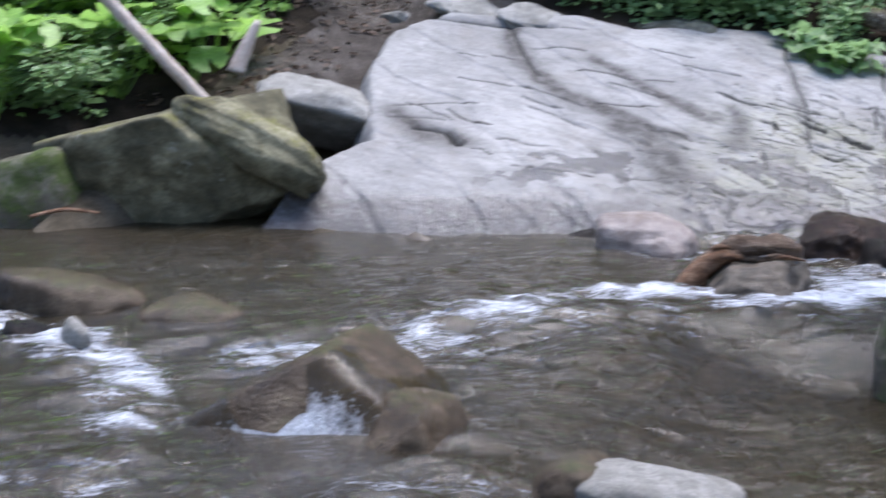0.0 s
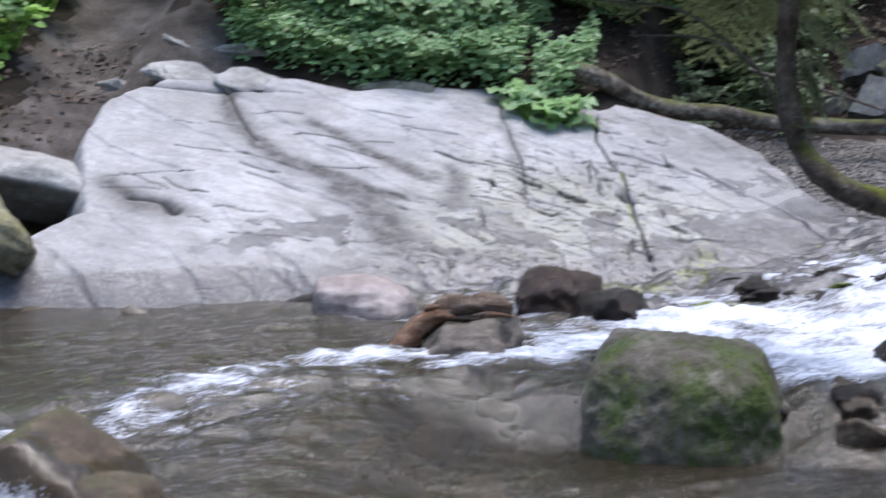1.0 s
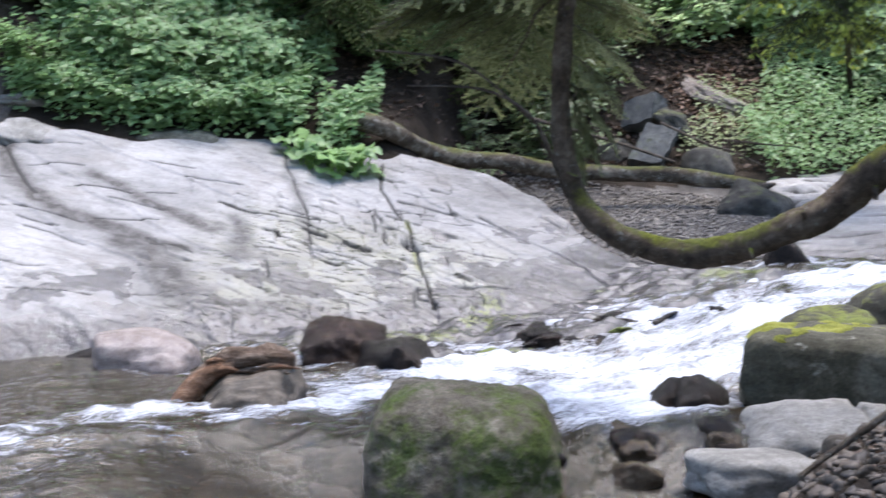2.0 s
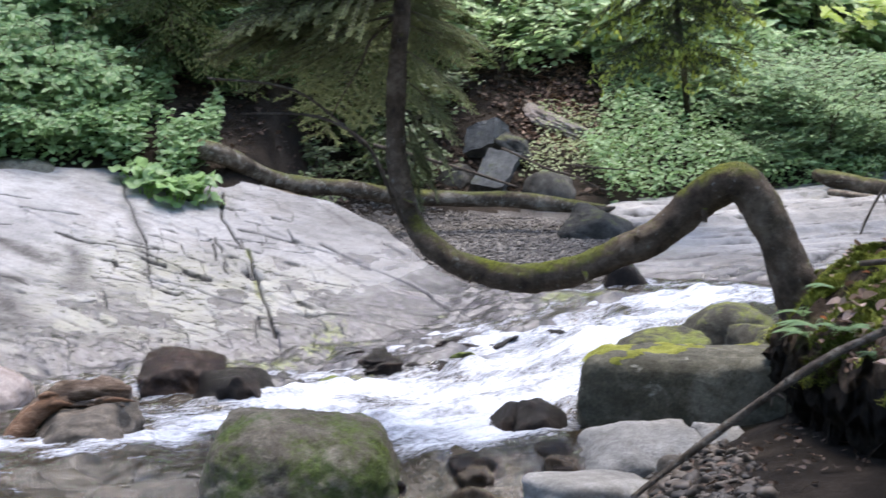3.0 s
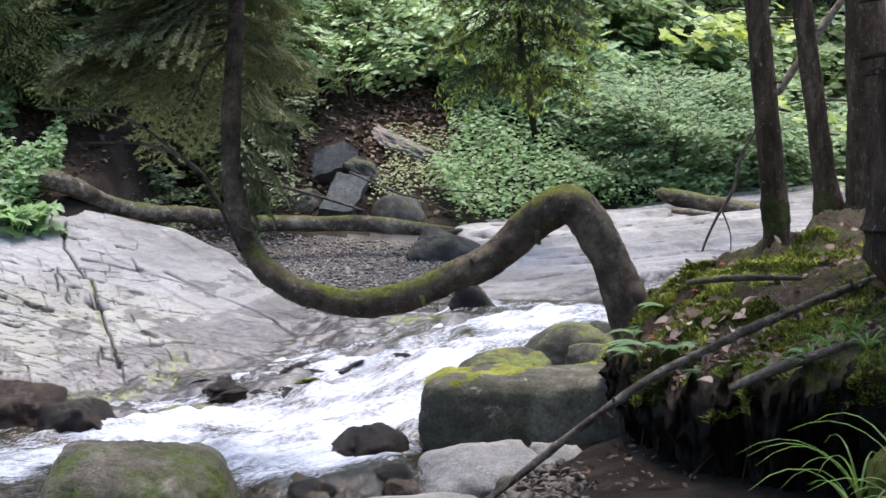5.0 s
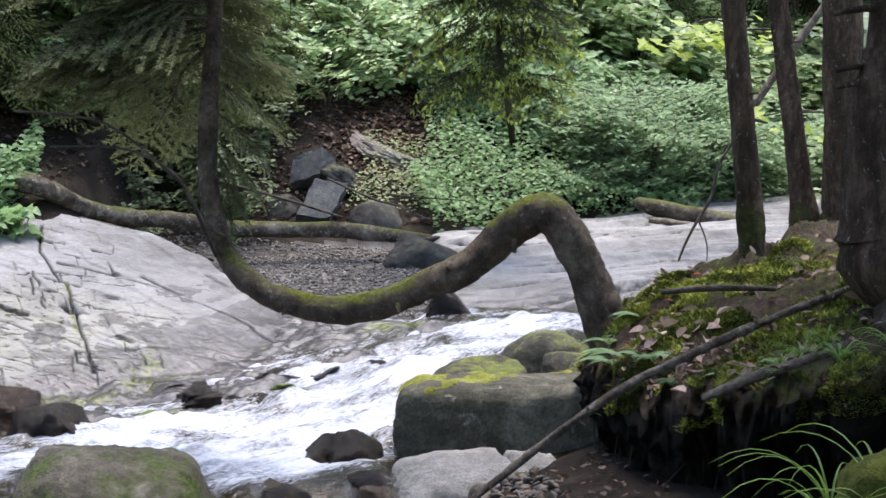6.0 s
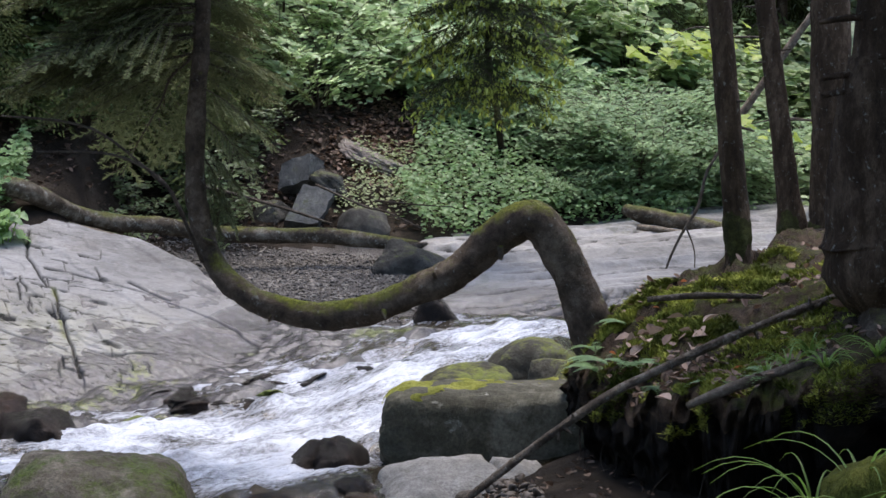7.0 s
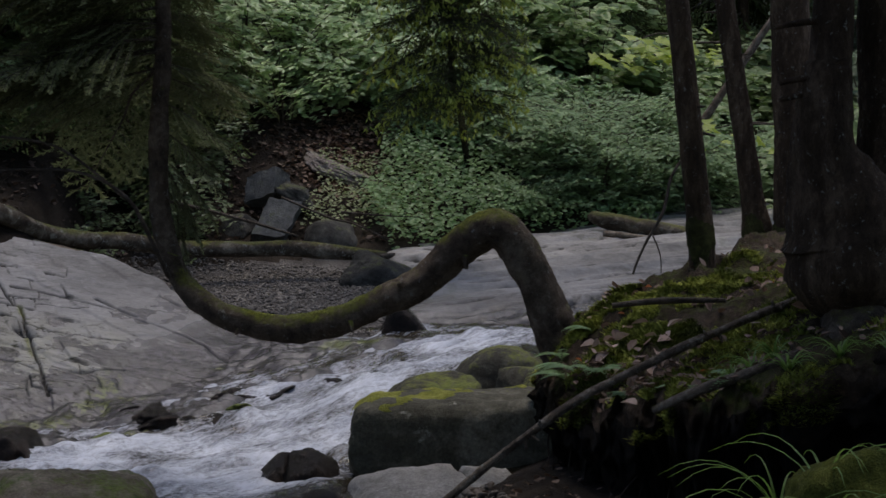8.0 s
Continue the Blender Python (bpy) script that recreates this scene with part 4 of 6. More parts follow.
rock("slate_block", (-1.22, 16.15, 1.14), (0.3, 0.3, 0.3), M_DARKROCK, "low dark slate block behind the fallen log", BOX + [(-0.6, -0.5, 0.8, 0.9), (0.7, -0.6, 0.5, 0.95)], 44, (-20, 24, -22), 5, 0.07, 22)
rock("slate_block", (-0.72, 16.6, 1.42), (0.5, 0.4, 0.24), M_DARKROCK, "dark slate block in the slope", BOX + [(-0.6, -0.7, 0.5, 0.9), (0.9, -0.4, 0.5, 0.9)], 45, (-12, 32, 20), 5, 0.08, 18)
rock("dark_rock", (-0.32, 16.0, 1.02), (0.5, 0.4, 0.36), M_DARKROCK, "dark mossy rock behind the fallen log", None, 46, (0, 10, 10), 4)
rock("dark_rock", (0.16, 14.75, 0.66), (0.72, 0.5, 0.42), M_DARKROCK, "dark rock under the end of the fallen log", BOX + [(0.8, -0.3, 0.7, 0.85), (-0.7, -0.5, 0.5, 1.0)], 47, (0, 24, -6), 5, 0.06, 12)
rock("dark_rock", (0.38, 12.35, 0.46), (0.5, 0.35, 0.3), M_WETDARK, "black wet wedge of rock by the ledges", BOX + [(0.8, 0, 0.9, 0.4)], 48, (0, 25, 0), 4, 0.04, 14)
rock("outcrop", (-0.22, 17.4, 1.66), (0.85, 0.6, 0.15), M_OUTCROP, "slanted rock outcrop strewn with brown leaves", BOX + [(1, 0, 1, 1.1), (-0.5, -1, 0.4, 0.9), (-1, -0.5, 0.2, 0.9), (0.8, -0.8, 0.1, 0.95)], 49, (10, 22, 6), 5, 0.09, 12)
# Added dark block that stands for the shade under the outcrop.
rock("outcrop", (-0.08, 17.42, 1.5), (0.75, 0.5, 0.26), M_DARKROCK, "block under a slanted rock outcrop, coloured dark for the shade there", BOX, 50, (8, 20, 0), 4, 0.1, 14)
rock("edge_stone", (-4.7, 13.3, 1.28), (0.75, 0.5, 0.4), M_BIGROCK, "mossy stone at the bedrock's upper edge", None, 51, (0, 0, 10), 4)
for _p, _s, _k in (((-6.25, 12.85, 1.47), (0.95, 0.7, 0.16), 59), ((-6.6, 13.4, 1.7), (0.7, 0.6, 0.15), 60), ((-6.05, 13.25, 1.66), (0.5, 0.4, 0.13), 61)):
    rock("path_rock", _p, _s, M_PALE, "broad pale worn rock that the path climbs over", None, _k, (24, 0, _k * 50), 5, 0.1, 7, "path rocks")
for _p, _s, _k in (((-6.78, 14.05, 2.03), (0.55, 0.45, 0.16), 54), ((-7.0, 14.6, 2.2), (0.6, 0.4, 0.16), 55), ((-5.75, 12.75, 1.42), (0.8, 0.5, 0.2), 56), ((-5.95, 13.3, 1.66), (0.4, 0.35, 0.14), 57), ((-7.05, 12.85, 1.36), (0.45, 0.35, 0.14), 58)):
    rock("path_stone", _p, _s, M_PALE, "pale worn stone set in the trodden path", None, _k, (20, 0, _k * 40), 4, 0.12, 6, "path stones")


# ================= trees =================
def tube(points, radii, sides=12, seed=0, rough=0.06, step=0.06):
    """A bent, tapered, slightly lumpy stem through points."""
    P = [Vector(q) for q in points]
    dense, rad = [], []
    n = len(P)
    for i in range(n - 1):
        a, b, c, d = P[max(i - 1, 0)], P[i], P[i + 1], P[min(i + 2, n - 1)]
        k = max(2, int((c - b).length / step))
        for j in range(k + (i == n - 2)):
            t = j / k
            dense.append(0.5 * ((2 * b) + (c - a) * t + (2 * a - 5 * b + 4 * c - d) * t * t + (3 * b - a - 3 * c + d) * t ** 3))
            rad.append(radii[i] + (radii[i + 1] - radii[i]) * t)
    verts, faces = [], []
    u = None
    for i, q in enumerate(dense):
        tan = (dense[min(i + 1, len(dense) - 1)] - dense[max(i - 1, 0)]).normalized()
        if u is None:
            u = tan.orthogonal()
        u = (u - tan * u.dot(tan)).normalized()
        w = tan.cross(u)
        for s in range(sides):
            a = 2 * math.pi * s / sides
            d = u * math.cos(a) + w * math.sin(a)
            k = q * 5 + d * 0.8 + Vector((seed * 7.1, 0, 0))
            r = rad[i] * (1 + rough * 2 * noise.noise(k) + rough * noise.noise(k * 3) + rough * 0.7 * noise.noise(k * 8))
            verts.append(q + d * r)
        if i:
            for s in range(sides):
                s2 = (s + 1) % sides
                faces.append([(i - 1) * sides + s, (i - 1) * sides + s2, i * sides + s2, i * sides + s])
    faces.append(list(range(sides))[::-1])
    faces.append([len(verts) - sides + s for s in range(sides)])
    return verts, faces


def join(*datas):
    V, F = [], []
    for v, f in datas:
        o = len(V)
        V.extend(list(q) for q in v)
        F.extend([[k + o for k in fa] for fa in f])
    return V, F


def ridge_boulder(at, turn):
    """A block whose back carries a raised slanting ridge."""
    a = rock_data((2.0, 1.3, 1.2), [(-1, 0, 0.1, 0.95), (0.8, -0.35, 0.5, 0.66), (-0.33, 0.05, 1, 0.56), (-0.2, -1, -0.28, 0.62), (0.5, -1, -0.25, 0.8), (1, 0.3, -0.1, 0.9), (0.6, -0.3, -1, 0.8), (0, 0, -1, 1), (0, 1, 0, 1), (-1, -0.6, 0.1, 0.85)], 7, 6, 50, 0.05, 0.03)
    b = rock_data((1.12, 0.6, 0.36), BOX + [(0, -0.8, 0.8, 1.12), (0, -1, -0.7, 1.1), (1, 0, 0.6, 0.98), (-1, 0, 0.6, 1.0)], 8, 5, 30, 0.06, 0.03)
    m = pose(0.6, -0.22, 0.14, -14, 28, -8)
    v, f = join(a, ([m @ Vector(q) for q in b[0]], b[1]))
    o = obj("angular_boulder", v, f, M_ANGULAR)
    o.matrix_world = pose(*at, *turn)
    return tagged(o, "large angular grey boulder with mossy slanting ridge", "boulder")


ridge_boulder((-6.98, 9.2, 0.44), (0, -3, 25))


def leaf_quads(places, rnd, size, flat=0.7, width=0.55, droop=0.3, lean=0.0):
    """Leaves, each a folded, pointed blade of its own."""
    V, F = [], []
    for q in places:
        L = size * rnd.uniform(0.6, 1.3)
        a = rnd.uniform(0, 2 * math.pi)
        d = Vector((math.cos(a), math.sin(a), rnd.uniform(-droop * 2, droop))).normalized()
        nrm = Vector((rnd.gauss(0, 1 - flat), rnd.gauss(-lean, 1 - flat), 1)).normalized()
        d = (d - nrm * d.dot(nrm) * 0.8).normalized()
        s = d.cross(nrm).normalized() * L * width * 0.5
        nrm = s.cross(d).normalized()
        q = Vector(q)
        o = len(V)
        lift = nrm * L * 0.08
        V.extend([q, q + d * L * 0.35 + s + lift, q + d * L * 0.75 + s * 0.7 + lift * 0.6, q + d * L - nrm * L * 0.08, q + d * L * 0.75 - s * 0.7 + lift * 0.6, q + d * L * 0.35 - s + lift])
        F.extend([[o, o + 1, o + 2, o + 3], [o, o + 3, o + 4, o + 5]])
    return V, F


# ---------- spruce needles ----------
def bough(rnd, length=0.9, twigs=30, needles=80, tip=False, droop=0.3):
    """A flat spruce bough along +x: rib, side twigs, and single needles."""
    V, F, W, ends = [], [], [], [Vector((length, 0, -droop * length))]

    def needle_row(a, b, n):
        d = (b - a)
        L = d.length
        d = d.normalized()
        s = d.cross(Vector((0, 0, 1))).normalized()
        for i in range(n):
            q = a + d * L * (i + rnd.random()) / n
            side_ = s * rnd.choice((-1, 1)) * rnd.uniform(0.5, 1) + Vector((0, 0, rnd.uniform(-0.5, 0.6))) + d * rnd.uniform(0.4, 1.0)
            e = side_.normalized() * rnd.uniform(0.018, 0.032)
            w = d * 0.0058
            o = len(V)
            V.extend([q - w, q + w, q + e])
            F.append([o, o + 1, o + 2])

    axis = [Vector((length * t, rnd.uniform(-0.02, 0.02), -droop * length * t * t)) for t in np.linspace(0, 1, 7)]
    W.append(tube(axis, [0.008 * (1 - t) + 0.002 for t in np.linspace(0, 1, 7)], 4, 1, 0, 0.2))
    for k in range(twigs):
        t = 0.12 + 0.88 * k / twigs
        i = min(int(t * 6), 5)
        q = axis[i].lerp(axis[i + 1], t * 6 - i)
        sgn = 1 if k % 2 else -1
        L = length * 0.42 * (1.05 - t) * rnd.uniform(0.7, 1.2) + 0.05
        e = q + Vector((L * 0.75, sgn * L, -L * rnd.uniform(0.15, 0.6)))
        W.append(tube([q, (q + e) / 2 + Vector((0, 0, 0.01)), e], [0.003, 0.0025, 0.0012], 3, 1, 0, 0.3))
        ends.extend([e, q.lerp(e, 0.75)])
        needle_row(q, e, max(6, int(needles * L / 0.2)))
        if L > 0.16:
            for u in (0.4, 0.65):
                q2 = q.lerp(e, u)
                e2 = q2 + Vector((L * 0.35, sgn * L * rnd.uniform(-0.1, 0.1), -L * 0.25))
                needle_row(q2, e2, max(5, int(needles * L * 0.3 / 0.2)))
    for i in range(6):
        needle_row(axis[i], axis[i + 1], needles // 2)
    return join(*W), (V, F), ends


def spruce_crown(rnd, places, scale, boughs):
    """Boughs joined at places: rows of foot, heading in degrees, dip, length."""
    WV, WF, NV, NF = [], [], [], []
    for q, head, dip, L in places:
        w, nd = boughs[rnd.randrange(len(boughs))][:2]
        m = Matrix.Translation(q) @ Euler((rnd.uniform(-0.3, 0.3), radians(dip), radians(head))).to_matrix().to_4x4() @ Matrix.Scale(L, 4)
        for (V, F), (v, f) in (((WV, WF), w), ((NV, NF), nd)):
            o = len(V)
            V.extend(m @ Vector(a) for a in v)
            F.extend([[k + o for k in fa] for fa in f])
    return (WV, WF), (NV, NF)


rnd = random.Random(4)
BOUGHS = [bough(rnd) for _ in range(4)]
THIN = [bough(rnd, 0.9, 14, 14) for _ in range(3)]
FRESH = [bough(rnd, 0.9, 22, 50, True, 0.5) for _ in range(3)]


def curved_tree():
    t = thing("curved_spruce", (0.98, 8.05, 0.75), "living spruce with a sagging, moss-grown snaking trunk", "tree")
    loc = lambda pts: [Vector(q) - t.location for q in pts]
    pts = [(1.05, 8.1, 0.55), (0.98, 8.05, 0.83), (0.92, 8.05, 1.0), (0.83, 8.05, 1.22), (0.68, 8.05, 1.405), (0.52, 8.1, 1.33), (0.3, 8.15, 1.15), (0.01, 8.2, 1.01), (-0.27, 8.3, 0.925), (-0.53, 8.35, 0.94), (-0.76, 8.4, 1.03), (-0.92, 8.5, 1.18), (-1.01, 8.55, 1.47), (-1.02, 8.6, 1.88), (-0.98, 8.65, 2.47), (-0.95, 8.7, 3.6), (-0.9, 8.75, 6.0)]
    rad = [0.135, 0.115, 0.096, 0.098, 0.102, 0.092, 0.08, 0.074, 0.073, 0.07, 0.064, 0.058, 0.055, 0.048, 0.04, 0.034, 0.015]
    part("trunk", tube(loc(pts), rad, 30, 3, 0.1, 0.02), M_MOSSBARK, t)
    for i, (x, y, z, dx, dy, dz) in enumerate(((0.52, 8.02, 1.26, 0.0, -0.01, -0.045), (0.2, 8.1, 1.13, -0.01, -0.03, 0.025), (-0.05, 8.14, 0.95, 0.005, -0.02, -0.03), (-0.62, 8.32, 0.93, -0.015, -0.03, -0.025), (-0.94, 8.46, 1.3, -0.04, -0.02, 0.02))):
        q = Vector((x, y, z)) - t.location
        part("stub", tube([q - Vector((dx, dy, dz)) * 0.5, q + Vector((dx, dy, dz))], [0.016, 0.008], 7, i, 0.25, 0.02), M_MOSSBARK, t, "broken branch stub")
    r = random.Random(12)
    places = []
    for i in range(34):
        z = r.uniform(2.2, 4.8)
        places.append((Vector((-1.0, 8.62, z)) - t.location, r.uniform(-50, 225), r.uniform(0, 18), r.uniform(0.7, 1.3) * (1.25 - 0.12 * z)))
        if places[-1][1] < 85:
            places[-1] = (*places[-1][:3], places[-1][3] * 0.55)
    for i in range(17):
        z = r.uniform(2.25, 3.0)
        places.append((Vector((-1.0, 8.62, z)) - t.location, r.uniform(140, 225), r.uniform(-10, 8), r.uniform(0.7, 1.2)))
    for z, a, d, L in ((1.8, 355, 38, 0.5), (1.65, 5, 45, 0.42), (1.95, 345, 32, 0.5), (1.75, 20, 50, 0.45), (2.1, 0, 25, 0.55), (1.55, 350, 55, 0.34)):
        places.append((Vector((-1.0, 8.6, z)) - t.location, a, d, L))
    w, nd = spruce_crown(r, places, 1, BOUGHS)
    c = part("crown", nd, M_NEEDLE, t, "dark green hanging needles", False)
    part("branch", w, M_TWIG, c)
    for pts, r0 in (([(-0.98, 8.45, 1.2), (-1.05, 8.3, 1.42), (-1.15, 8.25, 1.62), (-1.4, 8.3, 1.75), (-1.8, 8.4, 1.77)], 0.014), ([(-1.15, 8.28, 1.6), (-1.5, 8.3, 1.88), (-1.95, 8.3, 1.95)], 0.008)):
        part("dead_branch", tube(loc(pts), [r0 * (1 - 0.17 * i) for i in range(len(pts))], 7, 5), M_TWIG, t, "bare grey twig")
    return t


curved_tree()


M_COLLAR = stone("trunk_foot_moss", (0.018, 0.016, 0.008), (0.045, 0.046, 0.014), (0.1, 0.1, 0.03), 9, 0, rough=0.95, rel=0.03)


def trunk_tree(at, top, r0, r1, label, seed, material=M_BARK, flare=1.5, low=0.5, count=22):
    t = thing("spruce_tree", at, label, "tree", "standing spruces")
    d = Vector(top) - Vector(at)
    pts = [Vector((0, 0, -0.25)), Vector((0, 0, 0.0)), d * 0.06, d * 0.3, d * 0.6, d]
    part("trunk", tube(pts, [r0 * flare * 1.15, r0 * flare, r0 * 1.12, r0, (r0 + r1) / 2, r1], 16, seed, 0.05, 0.08), material, t)
    part("moss_collar", tube([Vector((0, 0, -0.2)), Vector((0, 0, 0.02)), d * 0.015, d * 0.03], [r0 * flare * 1.1, r0 * flare * 1.03, r0 * (flare + 1) * 0.51, r0 * 0.8], 22, seed + 3, 0.12, 0.02), M_COLLAR, t, "green moss on the trunk's foot")
    r = random.Random(seed)
    places = [(d * u, r.uniform(0, 360), r.uniform(5, 25), r.uniform(0.9, 2.0)) for u in [r.uniform(low, 1.0) for _ in range(count)]]
    w, nd = spruce_crown(r, places, 1, THIN)
    c = part("crown", nd, M_NEEDLE, t, "", False)
    part("branch", w, M_TWIG, c)
    for _ in range(7):
        u, a = r.uniform(0.05, 0.4), r.uniform(0, 6.28)
        e = Vector((math.cos(a), math.sin(a), r.uniform(-0.2, 0.1)))
        part("dead_branch", tube([d * u, d * u + e * r.uniform(0.08, 0.3)], [0.012, 0.005], 5, seed), M_TWIG, t)
    return t


trunk_tree((1.74, 8.3, 1.28), (1.2, 8.3, 8.3), 0.056, 0.042, "slim spruce trunk with mossy foot on the bank", 21, M_BARK, 1.22)
trunk_tree((3.42, 14.2, 1.05), (2.5, 14.4, 9.0), 0.085, 0.06, "spruce trunk standing beyond the mossy bank", 22, M_BARK, 1.6, 0.6, 9)
trunk_tree((3.71, 14.0, 1.0), (3.64, 14.0, 10.0), 0.16, 0.12, "dark spruce trunk with broken side twigs", 23, M_BARK, 1.25, 0.6, 9)
def forked_tree():
    t = thing("forked_spruce", (1.95, 6.35, 0.75), "thick dark spruce forking above a swollen mossy foot", "tree", "standing spruces")
    loc = lambda pts: [Vector(q) - t.location for q in pts]
    stem_a = [(1.98, 6.4, 0.6), (1.99, 6.4, 0.95), (1.98, 6.38, 1.1), (1.95, 6.35, 1.25), (1.94, 6.35, 1.41), (1.87, 6.33, 1.6), (1.818, 6.3, 1.76), (1.84, 6.3, 2.05), (1.868, 6.3, 2.32), (2.0, 6.3, 4.5), (2.05, 6.3, 8.0)]
    part("trunk", tube(loc(stem_a), [0.14, 0.13, 0.16, 0.262, 0.285, 0.19, 0.124, 0.09, 0.077, 0.065, 0.04], 26, 24, 0.07, 0.03), M_BARK, t)
    part("trunk", tube(loc([(2.02, 6.42, 1.25), (2.06, 6.42, 1.55), (2.085, 6.42, 1.8), (2.09, 6.42, 2.3), (2.15, 6.45, 4.5), (2.3, 6.5, 8.0)]), [0.2, 0.115, 0.094, 0.088, 0.075, 0.05], 22, 25, 0.07, 0.03), M_BARK, t)
    part("root", tube(loc([(1.97, 6.32, 1.15), (1.88, 6.17, 1.0), (1.86, 6.1, 0.82), (1.8, 6.0, 0.6)]), [0.14, 0.125, 0.105, 0.08], 18, 26, 0.12, 0.03), M_MOSSBARK, t, "mossy knotted root")

    for x, z, k in ((1.8, 2.235, 0.17), (1.76, 2.02, 0.12), (1.75, 1.955, 0.11)):
        part("stub", tube(loc([(x + 0.05, 6.28, z + 0.005), (x - k * 0.5, 6.26, z - 0.004), (x - k, 6.25, z - 0.018)]), [0.016, 0.011, 0.008], 8, 3, 0.15, 0.02), M_BARK, t, "broken branch stub")
    r = random.Random(24)
    places = [(Vector((0.08, 0, z - 0.75)), r.uniform(0, 360), r.uniform(5, 25), r.uniform(0.9, 1.9)) for z in [r.uniform(3.2, 8) for _ in range(150)]]
    w, nd = spruce_crown(r, places, 1, THIN)
    c = part("crown", nd, M_NEEDLE, t, "", False)
    part("branch", w, M_TWIG, c)
    return t


forked_tree()



def stem(name, pts, rad, material, label, category, seed=1, sides=12):
    at = Vector(pts[0])
    v, f = tube([Vector(q) - at for q in pts], rad, sides, seed, 0.07, 0.05)
    o = obj(name, v, f, material)
    o.location = at
    return tagged(o, label, category)


stem("fallen_log", [(-3.2, 13.5, 1.52), (-3.0, 13.6, 1.45), (-2.75, 14.1, 1.26), (-2.45, 14.4, 1.16), (-2.1, 14.6, 1.12), (-1.63, 14.85, 1.03), (-1.13, 15.0, 1.0), (-0.64, 15.0, 0.99), (-0.16, 14.95, 0.93), (0.19, 14.9, 0.88)], [0.085, 0.085, 0.078, 0.075, 0.075, 0.073, 0.072, 0.072, 0.065, 0.055], M_LOG, "fallen lichened trunk lying across the gravel", "log", 3, 20)
for _k, (_a, _b) in enumerate((((0.05, 14.9, 0.9), (0.02, 14.8, 0.76)), ((0.15, 14.88, 0.88), (0.27, 14.8, 0.92)), ((0.12, 14.9, 0.86), (0.2, 14.82, 0.78)))):
    stem("broken_bough", [_a, tuple((p + q) / 2 for p, q in zip(_a, _b)), _b], [0.04, 0.03, 0.012], M_TWIG, "dark broken bough stump at the fallen log's end", "branch", 40 + _k, 8)
stem("small_log", [(-3.1, 13.7, 1.27), (-2.93, 13.9, 1.18), (-2.54, 14.2, 1.05), (-2.17, 14.5, 0.92)], [0.06, 0.065, 0.06, 0.05], M_BRANCH, "short grey-brown log under a longer fallen trunk", "log", 23, 14)
stem("leaning_stick", [(-8.2, 9.63, 1.88), (-7.94, 9.67, 1.62), (-7.31, 9.85, 0.98), (-7.15, 9.9, 0.82)], [0.05, 0.05, 0.048, 0.045], M_STICK, "pale peeled stick leaning against a boulder", "stick", 4)
def dead_branch(pts, rad):
    """The long dead branch that leans on the bank, with its broken side twigs."""
    t = thing("bank_branch", pts[0], "long grey-brown dead branch leaning on the bank", "branch")
    loc = [Vector(q) - t.location for q in pts]
    part("wood", tube(loc, rad, 14, 5, 0.16, 0.025), M_DEADWOOD, t)
    r = random.Random(29)
    for k in range(9):
        i = r.randrange(1, len(loc) - 1)
        q = loc[i].lerp(loc[i + 1], r.random())
        d = Vector((r.gauss(0.2, 0.5), r.gauss(-0.3, 0.4), r.gauss(0.3, 0.5))).normalized()
        part("knot", tube([q, q + d * 0.02, q + d * r.uniform(0.028, 0.06)], [0.011, 0.008, 0.004], 6, k, 0.2, 0.02), M_DEADWOOD, t, "broken side twig")
    return t


dead_branch([(0.1, 6.25, 0.28), (0.3, 6.3, 0.425), (0.58, 6.38, 0.615), (0.87, 6.45, 0.79), (1.21, 6.5, 0.94), (1.67, 6.6, 1.1), (1.9, 6.68, 1.16)], [0.012, 0.014, 0.016, 0.0165, 0.0175, 0.018, 0.017])


# ---------- mossy bank ----------
LIP = [(1.12, 9.3, 0.6), (0.95, 8.5, 0.68), (0.88, 7.6, 0.76), (0.88, 7.0, 0.77), (1.08, 6.35, 0.76), (1.28, 6.0, 0.83), (1.5, 5.7, 0.98), (2.2, 5.45, 1.05), (3.6, 5.2, 1.1)]
CREST = [(1.6, 9.8, 0.85), (1.3, 8.75, 0.9), (1.4, 8.45, 1.02), (1.6, 8.4, 1.1), (1.88, 8.5, 1.2), (2.3, 8.9, 1.22), (2.8, 9.0, 1.28), (3.6, 8.8, 1.28), (5.0, 8.4, 1.3)]


def along(line, u):
    p = np.array(line)
    k = np.arange(len(p))
    return np.stack([np.interp(u * (len(p) - 1), k, p[:, i]) for i in range(3)], 1)


def bank_point(u, t):
    """u along the lip, t from the lip (0) to the crest (1)."""
    a, b = along(LIP, np.atleast_1d(u)), along(CREST, np.atleast_1d(u))
    q = a + (b - a) * np.atleast_1d(t)[:, None]
    q[:, 2] += 0.10 * np.sin(np.pi * np.clip(np.atleast_1d(t), 0, 1)) * 0.6 + 0.24 * fbm(q[:, 0] * 2.6, q[:, 1] * 2.6, 101) + 0.22 * (np.abs(fbm(q[:, 0] * 4.5, q[:, 1] * 4.5, 103)) - 0.08) * -1.2
    return q


def build_bank():
    nu, nt = 220, 70
    us = np.linspace(0, 1, nu)
    rows = []
    ax, cx = along(LIP, us), along(CREST, us)
    inward = cx - ax
    inward[:, 2] = 0
    inward /= np.linalg.norm(inward, axis=1)[:, None]
    wob = 0.10 * fbm(us * 26, us * 0 + 3, 109) 
    for t in np.linspace(1.35, 0, 44):
        rows.append(bank_point(us, t + wob * max(0, 1 - 2 * t)))
        if t > 1:
            rows[-1][:, 2] -= (t - 1) * 0.5
    lip = rows[-1]
